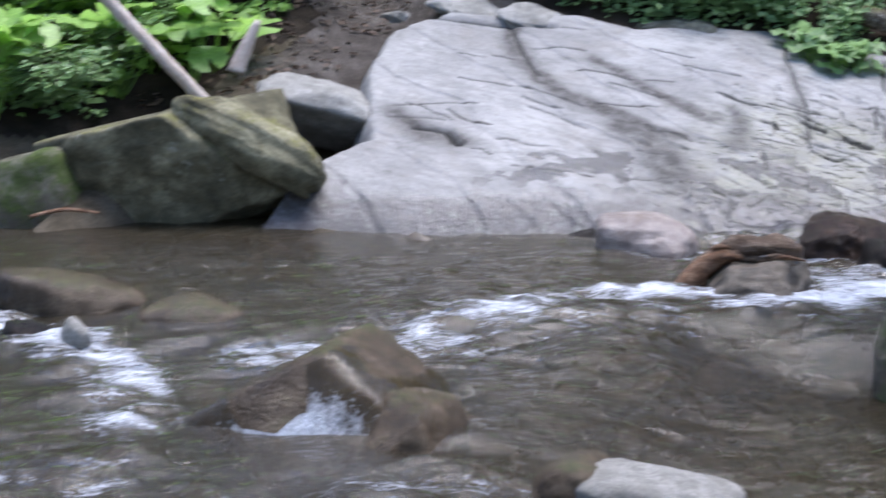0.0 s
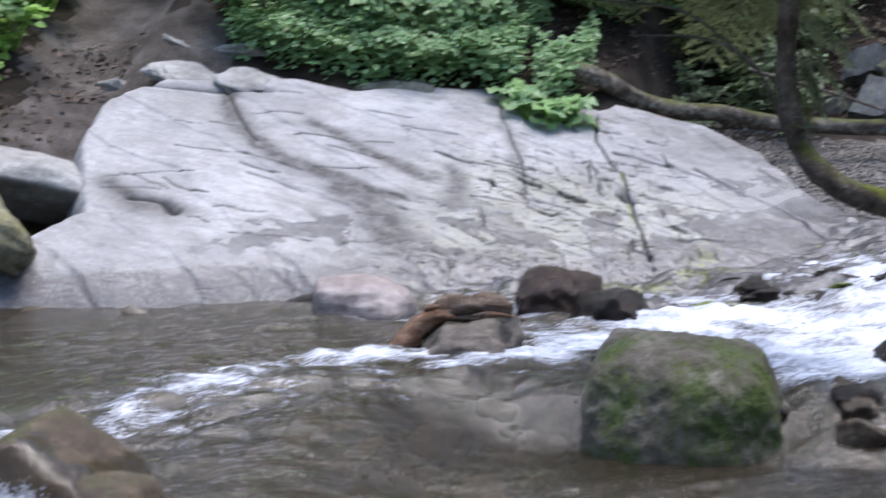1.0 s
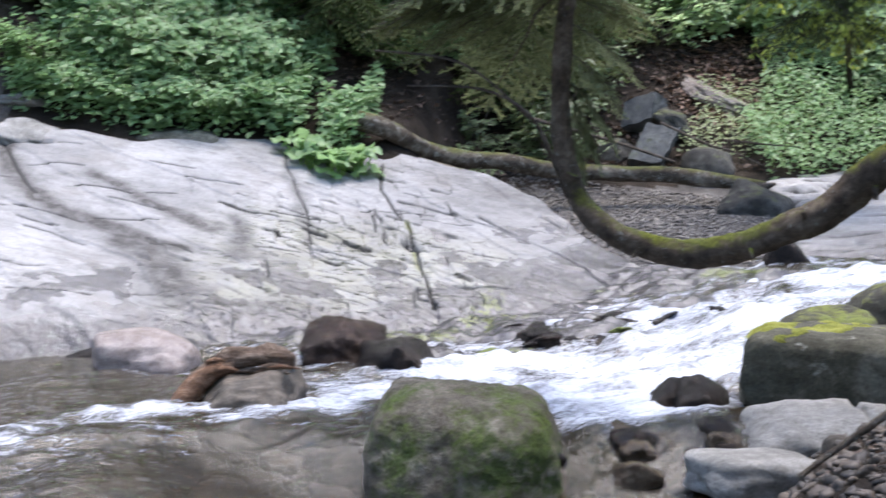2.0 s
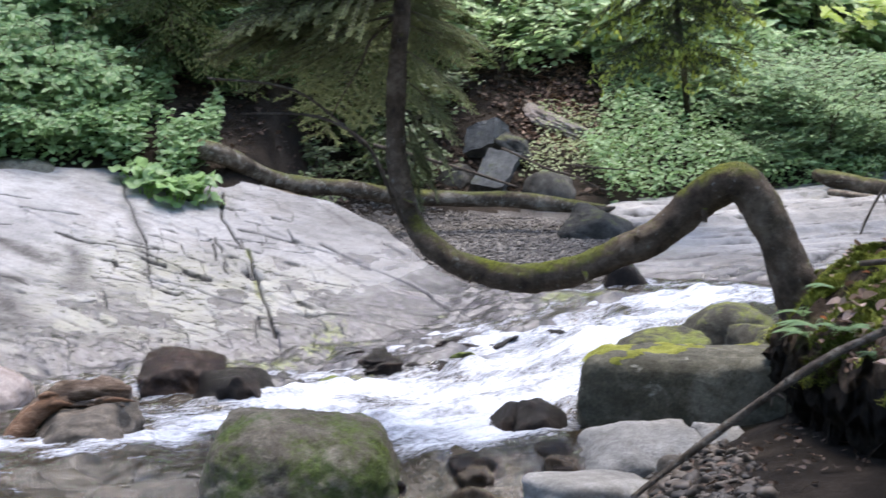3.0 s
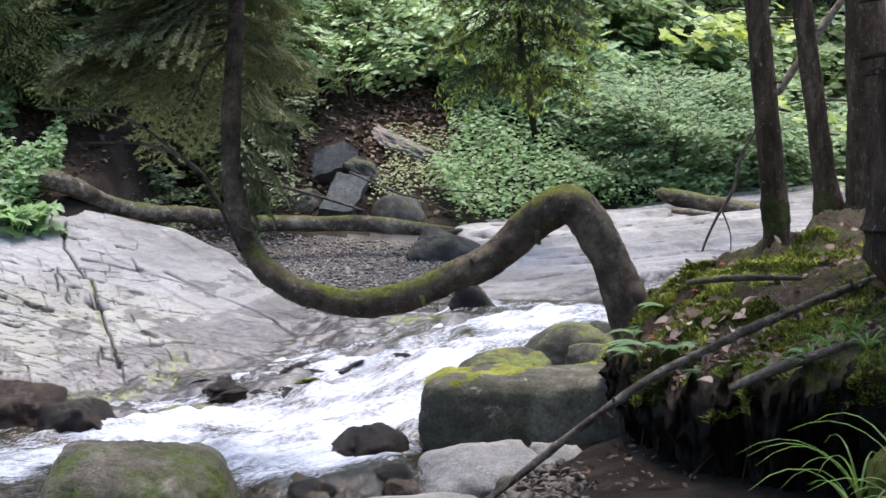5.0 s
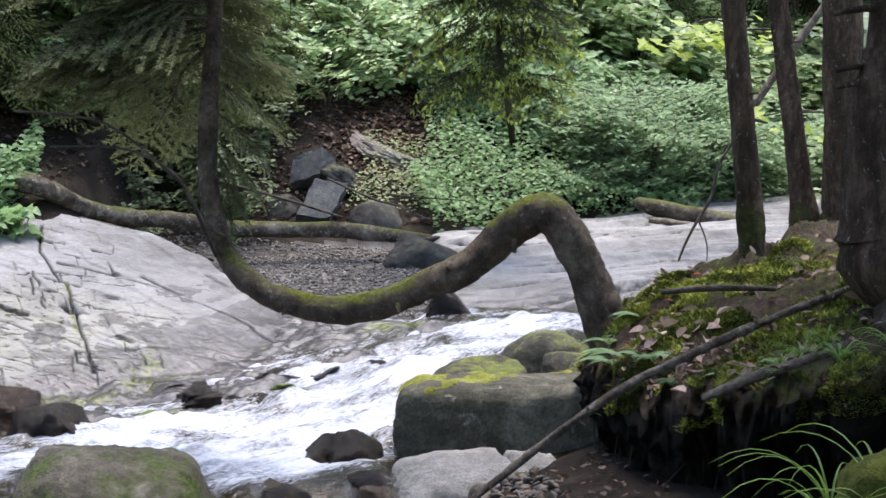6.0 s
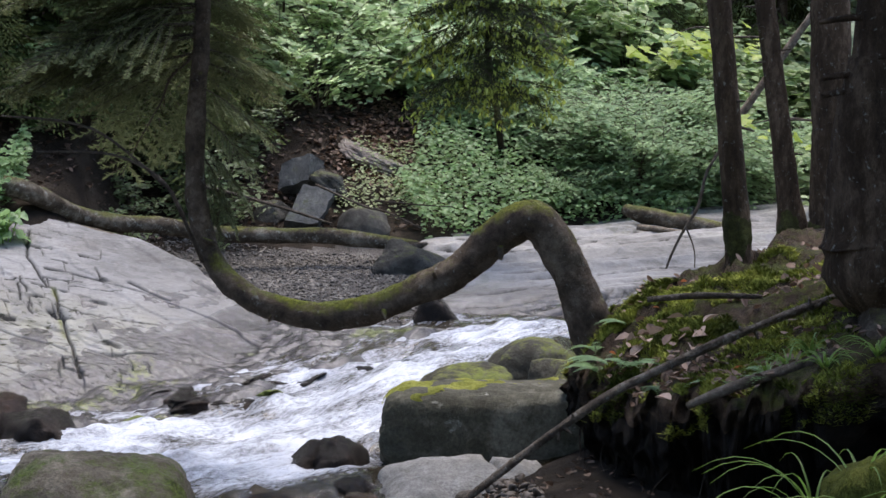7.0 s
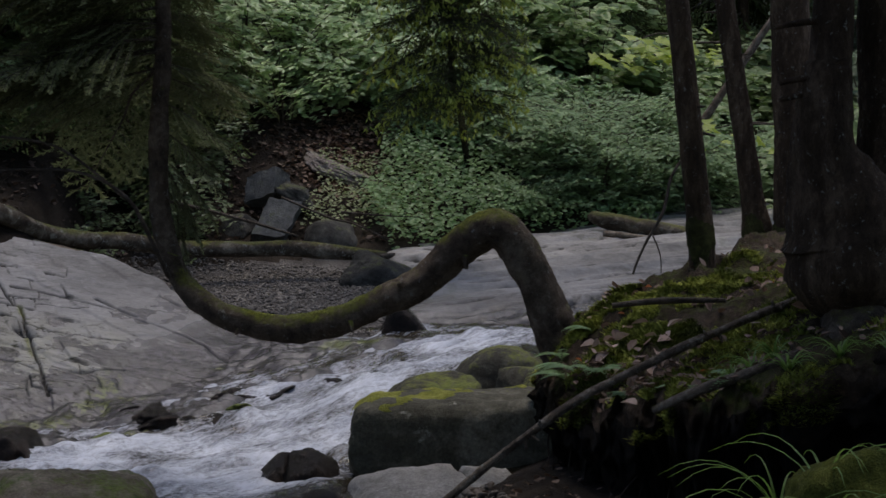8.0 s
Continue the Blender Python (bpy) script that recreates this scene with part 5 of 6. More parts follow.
    for d, h in ((-0.03, -0.02), (-0.055, -0.05), (-0.075, -0.09), (-0.085, -0.13), (-0.08, -0.17), (-0.06, -0.21), (-0.02, -0.25), (0.02, -0.29), (0.05, -0.33), (0.08, -0.38), (0.1, -0.45), (0.11, -0.53), (0.1, -0.62), (0.06, -0.72), (0.0, -0.82), (-0.12, -0.95)):
        q = lip + inward * d
        q[:, 2] += h + 0.12 * fbm(q[:, 0] * 5, q[:, 1] * 5 + h * 6, 105)
        q[:, :2] += inward[:, :2] * (0.24 * fbm(us * 34, us * 0 + h * 26, 107) + 0.14 * fbm(us * 120, us * 0 + h * 70, 108))[:, None]
        rows.append(q)
    v = np.concatenate(rows)
    n = len(rows)
    i = (np.arange(n - 1)[:, None] * nu + np.arange(nu - 1)[None, :]).ravel()
    f = np.stack([i, i + nu, i + nu + 1, i + 1], 1)
    o = obj("mossy_bank", v, f.tolist(), M_BANK)
    o.data.materials.append(M_SHADEDEARTH)
    # The face below the lip takes earth with the undercut's shade painted in.
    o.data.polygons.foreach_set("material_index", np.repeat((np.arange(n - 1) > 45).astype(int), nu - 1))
    tagged(o, "undercut earth bank cushioned with green moss", "bank", kind="structure")
    # moss sprigs
    r = np.random.RandomState(5)
    V, F = [], []
    # sprigs stand on the top and hang down the face
    top = rows[14:54]
    grid_ = np.stack(top)
    k = 230000
    a, b = r.randint(0, len(top) - 1, k), r.randint(8, nu - 2, k)
    fa, fb = r.rand(k)[:, None], r.rand(k)[:, None]
    qs = (grid_[a, b] * (1 - fa) + grid_[a + 1, b] * fa) * (1 - fb) + (grid_[a, b + 1] * (1 - fa) + grid_[a + 1, b + 1] * fa) * fb
    face = a + 14 > 43
    dens = vnoise(qs[:, 0] * 4.2, qs[:, 1] * 4.2 + qs[:, 2] * 3, 12) * 0.6 + vnoise(qs[:, 0] * 13, qs[:, 1] * 13, 13) * 0.4
    keep = (dens > np.where(face, 0.62, 0.47 + 0.07 * sstep(1.35, 1.0, qs[:, 0]))) & (a + 14 < 48)
    for q, fc_, dn in zip(qs[keep], face[keep], dens[keep]):
        h, a = r.uniform(0.006, 0.022) * (0.7 + dn), r.uniform(0, 6.28)
        e = np.array([math.cos(a), math.sin(a), 0])
        lean = np.array([r.normal(0, 0.7), r.normal(0, 0.7) - 0.5 * fc_, 0.9 - 0.5 * fc_])
        s = len(V)
        V.extend([q - e * 0.003, q + e * 0.003, q + lean * h, q + lean * h * 0.5 + np.array([-e[1], e[0], 0]) * 0.007])
        F.extend([[s, s + 1, s + 2], [s, s + 2, s + 3]])
    o = obj("moss_carpet", V, F, M_SPRIG, False)
    tagged(o, "bright green moss sprigs carpeting the bank", "moss", kind="stuff")


M_BANK = stone("mossy_earth", (0.015, 0.011, 0.007), (0.05, 0.035, 0.023), (0.14, 0.1, 0.07), 7, 0.22, (0.085, 0.095, 0.018), 0.95, 0.06, 3.4, 0.2)
# Earth coloured near black to carry the shadow under the lip.
M_SHADEDEARTH = ground_mat("shaded_bank_earth", (0.005, 0.004, 0.003), (0.013, 0.010, 0.007), (0.035, 0.027, 0.019), 9.0)
def sprig_mat(name):
    """Moss that shifts between dark, olive and bright yellow-green from cushion to cushion."""
    m, n, l, bs = mat(name)
    g = n.new("ShaderNodeNewGeometry")
    base = ramp(n, l, tex_noise(n, l, 3.2, 4, 0.6), [(0.36, (0.05, 0.062, 0.013)), (0.5, (0.14, 0.16, 0.03)), (0.64, (0.34, 0.35, 0.075))])
    c = mixc(n, l, 0.6, base, ramp(n, l, tex_noise(n, l, 16, 4, 0.6), [(0.35, grey(0.22)), (0.65, grey(0.8))]), "OVERLAY")
    c = mixc(n, l, 0.5, c, ramp(n, l, g.outputs["Random Per Island"], [(0, grey(0.2)), (1, grey(0.85))]), "OVERLAY")
    l.new(c, bs.inputs["Base Color"])
    bs.inputs["Roughness"].default_value, bs.inputs["Specular IOR Level"].default_value = 0.9, 0.1
    return m


M_SPRIG = sprig_mat("moss_sprig")
build_bank()


# ---------- fallen leaves ----------
def dead_leaf_data(r, L=0.07):
    V, F = [], []
    out = [(0, 0), (0.15, 0.22), (0.4, 0.36), (0.7, 0.28), (1, 0)]
    for s in (1, -1):
        o = len(V)
        for x, y in out:
            V.append((x * L, s * y * L, L * (0.28 * y + 0.14 * math.sin(x * 3 + r))))
        F.append(list(range(o, o + 5)) if s > 0 else list(range(o + 4, o - 1, -1)))
    return V, F


def leaf_fall():
    r = random.Random(61)
    first = []
    for i in range(5):
        v, f = dead_leaf_data(i * 1.7, 0.035 + 0.011 * i)
        me = bpy.data.meshes.new("fallen_leaf")
        me.from_pydata(v, [], f)
        me.materials.append((M_ORANGE, M_LITTER, M_LITTER, M_LITTER, M_PINKLEAF)[i])
        first.append(me)
    crumbs, V, F = random.Random(62), [], []
    for _ in range(3200):
        u, w = crumbs.uniform(0.2, 0.85), crumbs.uniform(-0.02, 1)
        q = bank_point(u, w)[0]
        if fbm(q[0:1] * 1.7, q[1:2] * 1.7, 111)[0] < 0.02:
            continue
        m = pose(q[0], q[1], q[2] + 0.012, crumbs.gauss(0, 30), crumbs.gauss(0, 30), crumbs.uniform(0, 360))
        v, f = dead_leaf_data(crumbs.random() * 3, crumbs.uniform(0.018, 0.05))
        k = len(V)
        V.extend(m @ Vector(a) for a in v)
        F.extend([[a + k for a in fa] for fa in f])
    tagged(obj("leaf_litter", V, F, M_LITTER, False), "crumbled brown leaf litter on the mossy bank", "leaf litter", kind="stuff")
    spots = []
    for _ in range(34):
        spots.append((0.43 + r.gauss(0, 0.04), 0.22 + r.gauss(0, 0.10)))
    for _ in range(80):
        spots.append((r.uniform(0.25, 0.8), r.uniform(0.02, 1)))
    for _ in range(30):
        spots.append((0.6 + r.gauss(0, 0.06), r.uniform(0.0, 0.25)))
    for u, t in spots:
        q = bank_point(u, t)[0]
        k = r.random()
        o = new("fallen_leaf", first[0 if k < 0.06 else 4 if t < 0.5 and abs(u - 0.43) < 0.1 and k < 0.75 else r.randrange(1, 4)])
        o.matrix_world = pose(q[0], q[1], q[2] + 0.02, r.gauss(0, 25), r.gauss(0, 25), r.uniform(0, 360))
        tagged(o, "curled brown fallen leaf lying on moss", "leaf", "fallen leaves")


M_PINKLEAF = leaf_mat("pale_pinkish_leaf", (0.24, 0.16, 0.115), (0.46, 0.34, 0.27), 0.1, 0.7)
M_ORANGE = leaf_mat("orange_leaf", (0.45, 0.12, 0.04), (0.55, 0.2, 0.08), 0.2)
leaf_fall()


def litter_patch(name, n, where, label, seed, size=0.06, material=M_DARKLITTER):
    """Fallen leaves strewn on the ground, too many to count."""
    r = random.Random(seed)
    V, F = [], []
    k = 0
    for _ in range(n * 6):
        x, y = where(r)
        z = gz(x, y)
        m = pose(x, y, z + 0.015, r.gauss(0, 22), r.gauss(0, 22), r.uniform(0, 360))
        v, f = dead_leaf_data(r.random() * 3, size * r.uniform(0.6, 1.3))
        o = len(V)
        V.extend(m @ Vector(q) for q in v)
        F.extend([[a + o for a in fa] for fa in f])
        k += 1
        if k >= n:
            break
    return tagged(obj(name, V, F, material, False), label, "leaf litter", kind="stuff")


def shady(r):
    """A place on the slope under the spruces."""
    while True:
        x, y = r.uniform(-4.0, 0.3), r.uniform(13.8, 18.0)
        if side(np.array([x]), np.array([y]), TOE)[0] > 0.15:
            return x, y


litter_patch("leaf_litter", 2600, shady, "brown leaf litter under the spruce", 71)
litter_patch("leaf_litter", 140, lambda r: (r.uniform(0.2, 1.0), r.uniform(6.0, 7.6)), "brown leaf litter at the foot of the bank", 73, 0.036)
litter_patch("leaf_litter", 1300, lambda r: (-0.2 + r.gauss(0, 0.3), r.uniform(16.9, 18.6)), "pinkish brown leaf litter on the worn slope", 74, 0.06, M_LITTER)
litter_patch("leaf_litter", 500, lambda r: (r.uniform(-8.6, -7.0), r.uniform(10.4, 13.5)), "dark leaf litter beside the path", 72)


# ---------- stones ----------
def pebble_mesh(r):
    bm = bmesh.new()
    bmesh.ops.create_icosphere(bm, subdivisions=2, radius=0.5)
    o = Vector((r.uniform(0, 50), 0, 0))
    for q in bm.verts:
        q.co *= 1 + 0.9 * noise.noise(q.co * 2.0 + o)
        q.co.z *= 0.55
    V, F = [q.co.copy() for q in bm.verts], [[q.index for q in f.verts] for f in bm.faces]
    bm.free()
    return V, F


def under_water(r):
    while True:
        x, y = r.uniform(-7.5, -0.8), r.uniform(3.8, 10.0)
        X, Y = np.array([x]), np.array([y])
        if water_level(X, Y)[0] > ground(X, Y)[0] + 0.1:
            return x, y


def shingle(name, n, where, lo, hi, material, label, seed):
    r = random.Random(seed)
    base = [pebble_mesh(r) for _ in range(8)]
    xy = np.array([where(r) for _ in range(n)])
    zs = ground(xy[:, 0], xy[:, 1])
    V, F = [], []
    for (x, y), z in zip(xy, zs):
        s = lo * (hi / lo) ** (r.random() ** 2)
        m = pose(x, y, z + s * 0.12, r.gauss(0, 20), r.gauss(0, 20), r.uniform(0, 360)) @ Matrix.Diagonal((s, s * r.uniform(0.6, 1), s * r.uniform(0.7, 1.1), 1))
        v, f = base[r.randrange(8)]
        o = len(V)
        V.extend(m @ q for q in v)
        F.extend([[a + o for a in fa] for fa in f])
    return tagged(obj(name, V, F, material), label, "gravel", kind="stuff")


def pebble_mat(name, dark, light, rough):
    m, n, l, bs = mat(name)
    g = n.new("ShaderNodeNewGeometry")
    c = ramp(n, l, g.outputs["Random Per Island"], [(0, dark), (0.5, tuple((a + b) / 2 for a, b in zip(dark, light))), (1, light)])
    c = mixc(n, l, 0.5, c, ramp(n, l, tex_noise(n, l, 40, 4), [(0.3, grey(0.3)), (0.7, grey(0.8))]), "OVERLAY")
    l.new(c, bs.inputs["Base Color"])
    bs.inputs["Roughness"].default_value = rough
    return m


M_PEB = pebble_mat("dry_pebble", (0.04, 0.035, 0.03), (0.16, 0.142, 0.122), 0.85)
M_WETPEB = pebble_mat("wet_pebble", (0.011, 0.008, 0.005), (0.085, 0.064, 0.045), 0.65)
M_SHORE = pebble_mat("shallow_stone", (0.012, 0.009, 0.006), (0.085, 0.064, 0.046), 0.6)
M_BEDSTONE = pebble_mat("stream_bed_stone", (0.04, 0.03, 0.02), (0.15, 0.122, 0.09), 0.6)
shingle("gravel_beach", 9000, lambda r: (r.uniform(-2.6, 0.5), r.uniform(12.4, 15.6)), 0.018, 0.05, M_PEB, "grey gravel bar under the fallen log", 81)
shingle("wet_shingle", 4200, lambda r: (r.uniform(-1.9, 0.6), r.uniform(5.0, 9.2)), 0.018, 0.1, M_WETPEB, "wet brown and black shingle along the shore", 82)
shingle("shore_stones", 700, lambda r: (r.uniform(-2.7, -0.4), r.uniform(5.6, 7.7)), 0.03, 0.17, M_SHORE, "wet brown stones in the shallows by the shore", 85)
shingle("bed_stones", 1300, lambda r: under_water(r), 0.04, 0.3, M_BEDSTONE, "brown stones lying under clear water", 83)


# ---------- leaves and shrubs ----------
def shrub_data(rnd, h, r, stems, twigs, per, size, width=0.6, droop=0.35):
    """Arching stems with level side twigs that carry flat leaves."""
    wood, places = [], []
    for _ in range(stems):
        a, k = rnd.uniform(0, 6.28), rnd.uniform(0.3, 1)
        top = Vector((math.cos(a) * r * k, math.sin(a) * r * k, h * rnd.uniform(0.65, 1) * (1.1 - 0.35 * k)))
        mid = Vector((top.x * 0.35, top.y * 0.35, top.z * 0.62))
        foot = Vector((rnd.gauss(0, 0.04), rnd.gauss(0, 0.04), -0.08))
        wood.append(tube([foot, mid, top], [0.012, 0.008, 0.003], 5, 1, 0, 0.3))
        for _ in range(twigs):
            u = rnd.uniform(0.25, 1)
            q = foot.lerp(mid, u * 1.6) if u < 0.62 else mid.lerp(top, (u - 0.62) / 0.38)
            b = a + rnd.gauss(0, 1.1)
            L = r * rnd.uniform(0.3, 0.75)
            e = q + Vector((math.cos(b) * L, math.sin(b) * L, L * rnd.uniform(-0.35, 0.35)))
            wood.append(tube([q, q.lerp(e, 0.5) + Vector((0, 0, L * 0.08)), e], [0.004, 0.003, 0.0015], 3, 1, 0, 0.4))
            for j in range(per):
                w = (j + rnd.random()) / per
                places.append(q.lerp(e, 0.15 + 0.9 * w) + Vector((rnd.gauss(0, 0.035), rnd.gauss(0, 0.035), rnd.gauss(0, 0.02))))
    return join(*wood), leaf_quads(places, rnd, size, 0.78, width, droop, 0.55)


def make_shrub(name, data, material, label, group, category="shrub"):
    t = thing(name, (0, 0, 0), label, category, group)
    part("branchwork", data[0], M_TWIG, t)
    part("foliage", data[1], material, t, "", False)
    return t


class Kind:
    """A plant built once and then copied: the first place takes the plant itself."""

    def __init__(self, maker):
        self.maker, self.first = maker, None

    def put(self, m):
        if self.first is None:
            self.first = self.maker()
            self.first.matrix_basis = m
        else:
            o = copy_thing(self.first, m)
            o.matrix_basis = m


def kinds(n, seed, name, material, label, group, *args, **kw):
    return [Kind(lambda i=i: make_shrub(name, shrub_data(random.Random(seed + i), *args, **kw), material, label, group)) for i in range(n)]


HAZEL = kinds(4, 200, "hazel_shrub", M_LEAF, "green hazel shrub with level layers of leaves", "slope shrubs", 1.5, 0.85, 10, 10, 13, 0.14, 0.68, 0.22)
# The thickets' leaf colour has distance haze painted in.
TALL = kinds(3, 240, "hazel_thicket", M_HAZELEAF, "tall hazel thicket with many small leaves", "tall thickets", 2.8, 1.5, 13, 12, 18, 0.135, 0.7, 0.22)
LOW = kinds(3, 220, "bramble_bush", M_HERB, "low pale green bush at the slope's foot", "low bushes", 0.75, 0.6, 12, 10, 15, 0.085, 0.66, 0.22)


def slope_ok(x, y):
    return abs(x + 6.9 + 0.25 * (y - 12)) > 0.95 or y > 17.5


def plant():
    """Bushes over the whole wooded slope, low at its foot and taller above."""
    r = random.Random(31)
    y = 8.6
    while y < 33:
        gap = 0.62 + max(0, y - 15) * 0.055
        x = -0.95 * y - 1
        while x < 0.42 * y + 1:
            px, py = x + r.uniform(-0.3, 0.3) * gap, y + r.uniform(-0.3, 0.3) * gap
            x += gap
            up = float(side(np.array([px]), np.array([py]), TOE)[0])
            if up < 0.25 or up > 15 or not slope_ok(px, py):
                continue
            if -0.75 < px < 1.55 and py < 18.7 or -2.0 < px < 1.9 and 17.8 < py < 21.0 or 1.5 < px < 3.6 and py < 19.3 or -2.0 < px < -0.6 and py < 16.9:
                continue
            if -4.1 < px < -0.3 and 13.2 < py < 19 and r.random() < (0.97 if px > -2.7 or py < 14.8 else 0.75) or -0.3 <= px < 0.6 and py < 17.9 and r.random() < 0.86:
                continue
            if up < 1.4:
                ks, sc = LOW, r.uniform(0.6, 1.05)
            elif up < 3.4:
                ks, sc = (HAZEL if r.random() < 0.5 else LOW), r.uniform(0.75, 1.2)
            elif up < 5:
                ks, sc = HAZEL, r.uniform(0.9, 1.4)
            else:
                if r.random() < (0.6 if -2.5 < px < 2.5 and py < 25 else 0.25):
                    continue
                ks, sc = TALL, r.uniform(0.75, 1.25)
            r.choice(ks).put(pose(px, py, gz(px, py) - 0.04, r.uniform(-14, 14), r.uniform(-14, 14), r.uniform(-60, 60)) @ Matrix.Scale(sc, 4))
        y += gap


plant()
PALE = kinds(3, 280, "willow_bush", M_PALELEAF, "dense pale grey-green bush by the upper stream", "pale bushes", 1.25, 0.85, 22, 11, 16, 0.078, 0.6, 0.25)
for _x, _y, _s in ((1.75, 17.35, 0.5), (2.1, 17.9, 0.8), (2.55, 17.8, 0.86), (2.95, 18.2, 0.95), (3.4, 18.5, 0.95), (2.35, 18.5, 0.9), (3.85, 19.0, 0.95), (1.75, 18.3, 0.62), (2.8, 19.1, 1.0), (3.5, 19.6, 1.1), (4.4, 19.8, 1.0), (4.9, 20.8, 1.1)):
    PALE[int(_x * 20) % 3].put(pose(_x, _y, gz(_x, _y) - 0.05, 0, 0, (_x * 900) % 120 - 60) @ Matrix.Scale(_s, 4))
for _x, _y, _s in ((0.55, 18.5, 0.7), (0.95, 18.7, 0.75), (1.35, 18.8, 0.75), (0.25, 18.9, 0.8), (-0.75, 18.6, 0.7)):
    LOW[int(_x * 20) % 3].put(pose(_x, _y, gz(_x, _y) - 0.02, 0, 0, (_x * 770) % 120 - 60) @ Matrix.Scale(_s, 4))


# These bushes carry the hollow's shade in their dark leaf colour.
SHADY = kinds(2, 290, "shade_bush", M_SHADETINTLEAF, "sparse bush under the spruces, their shade put into its leaf colour", "shade bushes", 0.7, 0.6, 9, 8, 10, 0.07, 0.6, 0.3)
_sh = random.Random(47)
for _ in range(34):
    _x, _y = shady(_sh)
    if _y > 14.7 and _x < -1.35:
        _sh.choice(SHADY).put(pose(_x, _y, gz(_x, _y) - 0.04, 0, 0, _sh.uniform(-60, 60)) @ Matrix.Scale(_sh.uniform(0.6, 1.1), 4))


def plant_right():
    """Thickets on the right bank's far side."""
    r = random.Random(37)
    for _ in range(130):
        x, y = r.uniform(3.2, 16), r.uniform(15.5, 34)
        rb = -float(side(np.array([x]), np.array([y]), RIGHT_BANK)[0])
        if rb > 0.5 and x < 0.5 * y:
            k = TALL if rb > 2 or y > 22 else HAZEL
            r.choice(k).put(pose(x, y, gz(x, y) - 0.04, 0, 0, r.uniform(-60, 60)) @ Matrix.Scale(r.uniform(0.7, 1.2), 4))


plant_right()
# Rows of hazels whose paler leaf colour stands in for direct sun.
SUNNY = kinds(3, 260, "hazel_bush", M_SUNTINTLEAF, "hazel bush with broad leaves, sunlight put into their pale green", "sunlit hazels", 1.2, 0.74, 9, 8, 11, 0.105, 0.68, 0.2)
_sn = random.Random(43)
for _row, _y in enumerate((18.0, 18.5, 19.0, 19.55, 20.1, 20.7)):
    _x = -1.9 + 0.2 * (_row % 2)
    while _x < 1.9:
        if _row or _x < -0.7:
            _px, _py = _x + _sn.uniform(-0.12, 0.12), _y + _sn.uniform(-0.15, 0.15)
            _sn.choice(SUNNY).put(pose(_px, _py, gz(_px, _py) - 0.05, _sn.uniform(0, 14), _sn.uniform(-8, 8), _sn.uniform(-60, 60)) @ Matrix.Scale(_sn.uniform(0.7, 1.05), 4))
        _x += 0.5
_kr = random.Random(41)
for _ in range(70):
    _x, _y = _kr.uniform(0.8, 7.0), _kr.uniform(20.2, 25)
    if side(np.array([_x]), np.array([_y]), TOE)[0] > 0.6:
        _kr.choice(HAZEL).put(pose(_x, _y, gz(_x, _y) - 0.04, 0, 0, _kr.uniform(-60, 60)) @ Matrix.Scale(_kr.uniform(0.8, 1.3), 4))


def herb_layer(name, n, where, material, label, seed, size, height):
    """Ground herbs: many leaves on short stalks, as one cover."""
    r = random.Random(seed)
    xy = where
    z = ground(xy[:, 0], xy[:, 1])
    vn = vnoise(xy[:, 0] * 2, xy[:, 1] * 2, 3)
    places = [Vector((x, y, zz + r.random() ** 0.7 * height * (0.6 + 0.8 * k))) for (x, y), zz, k in zip(xy, z, vn)]
    v, f = leaf_quads(places, r, size, 0.6, 0.75, 0.3, 0.5)
    return tagged(obj(name, v, f, material, False), label, "herbs", kind="stuff")


def near_toe(n, seed, lo, hi, x0, x1):
    """n places between lo and hi metres up the slope from its foot."""
    r = np.random.RandomState(seed)
    x, y = r.uniform(x0, x1, n * 14), r.uniform(8.0, 22, n * 14)
    up = side(x, y, TOE)
    inner = np.minimum(x - x0, x1 - x) + 0.9 * fbm(x * 1.3, y * 1.3, seed)
    ok = (inner > 0.15) & (up > lo) & (up < hi) & ((np.abs(x + 6.9 + 0.25 * (y - 12)) > 0.8) | (y > 17.5))
    return np.stack([x[ok], y[ok]], 1)[:n]



herb_layer("herb_cover", 0, near_toe(17000, 91, 0.0, 1.6, -6.2, -3.5), M_HERB, "dense low herbs above the bedrock's edge", 91, 0.072, 0.36)
herb_layer("herb_cover", 0, near_toe(2600, 95, 0.0, 0.5, -3.7, -3.0), M_HERB, "low herbs round the fallen trunk's end", 95, 0.06, 0.3)
herb_layer("herb_cover", 0, near_toe(5000, 92, 0.15, 2.5, -11.5, -7.4), M_BUTTER, "bright green herbs beside the path", 92, 0.12, 0.35)
herb_layer("herb_cover", 0, near_toe(24000, 93, 0.0, 2.6, 0.0, 4.7), M_HERB, "pale green herbs along the upper stream", 93, 0.054, 0.36)
herb_layer("herb_cover", 0, near_toe(1700, 94, 0.3, 1.5, -0.6, 0.8), M_YELLOWHERB, "yellowish herbs and grass on a hump by the rocks", 94, 0.04, 0.2)


# ---------- far trees and the wood behind ----------
def far_tree(r, h, crown):
    t = thing("beech_tree", (0, 0, 0), "tall leafy tree in the wood on the slope", "tree", "wood trees")
    wood = [tube([Vector((0, 0, -0.4)), Vector((0.1, 0, h * 0.5)), Vector((0.25, 0.1, h))], [0.16, 0.12, 0.04], 8, 3, 0.06, 0.5)]
    places = []
    for _ in range(26):
        z = r.uniform(0.22, 1.0) * h
        a = r.uniform(0, 6.28)
        L = crown * r.uniform(0.5, 1) * (1.25 - 0.7 * z / h)
        q, e = Vector((0.1, 0, z)), Vector((math.cos(a) * L, math.sin(a) * L, z + L * r.uniform(-0.25, 0.35)))
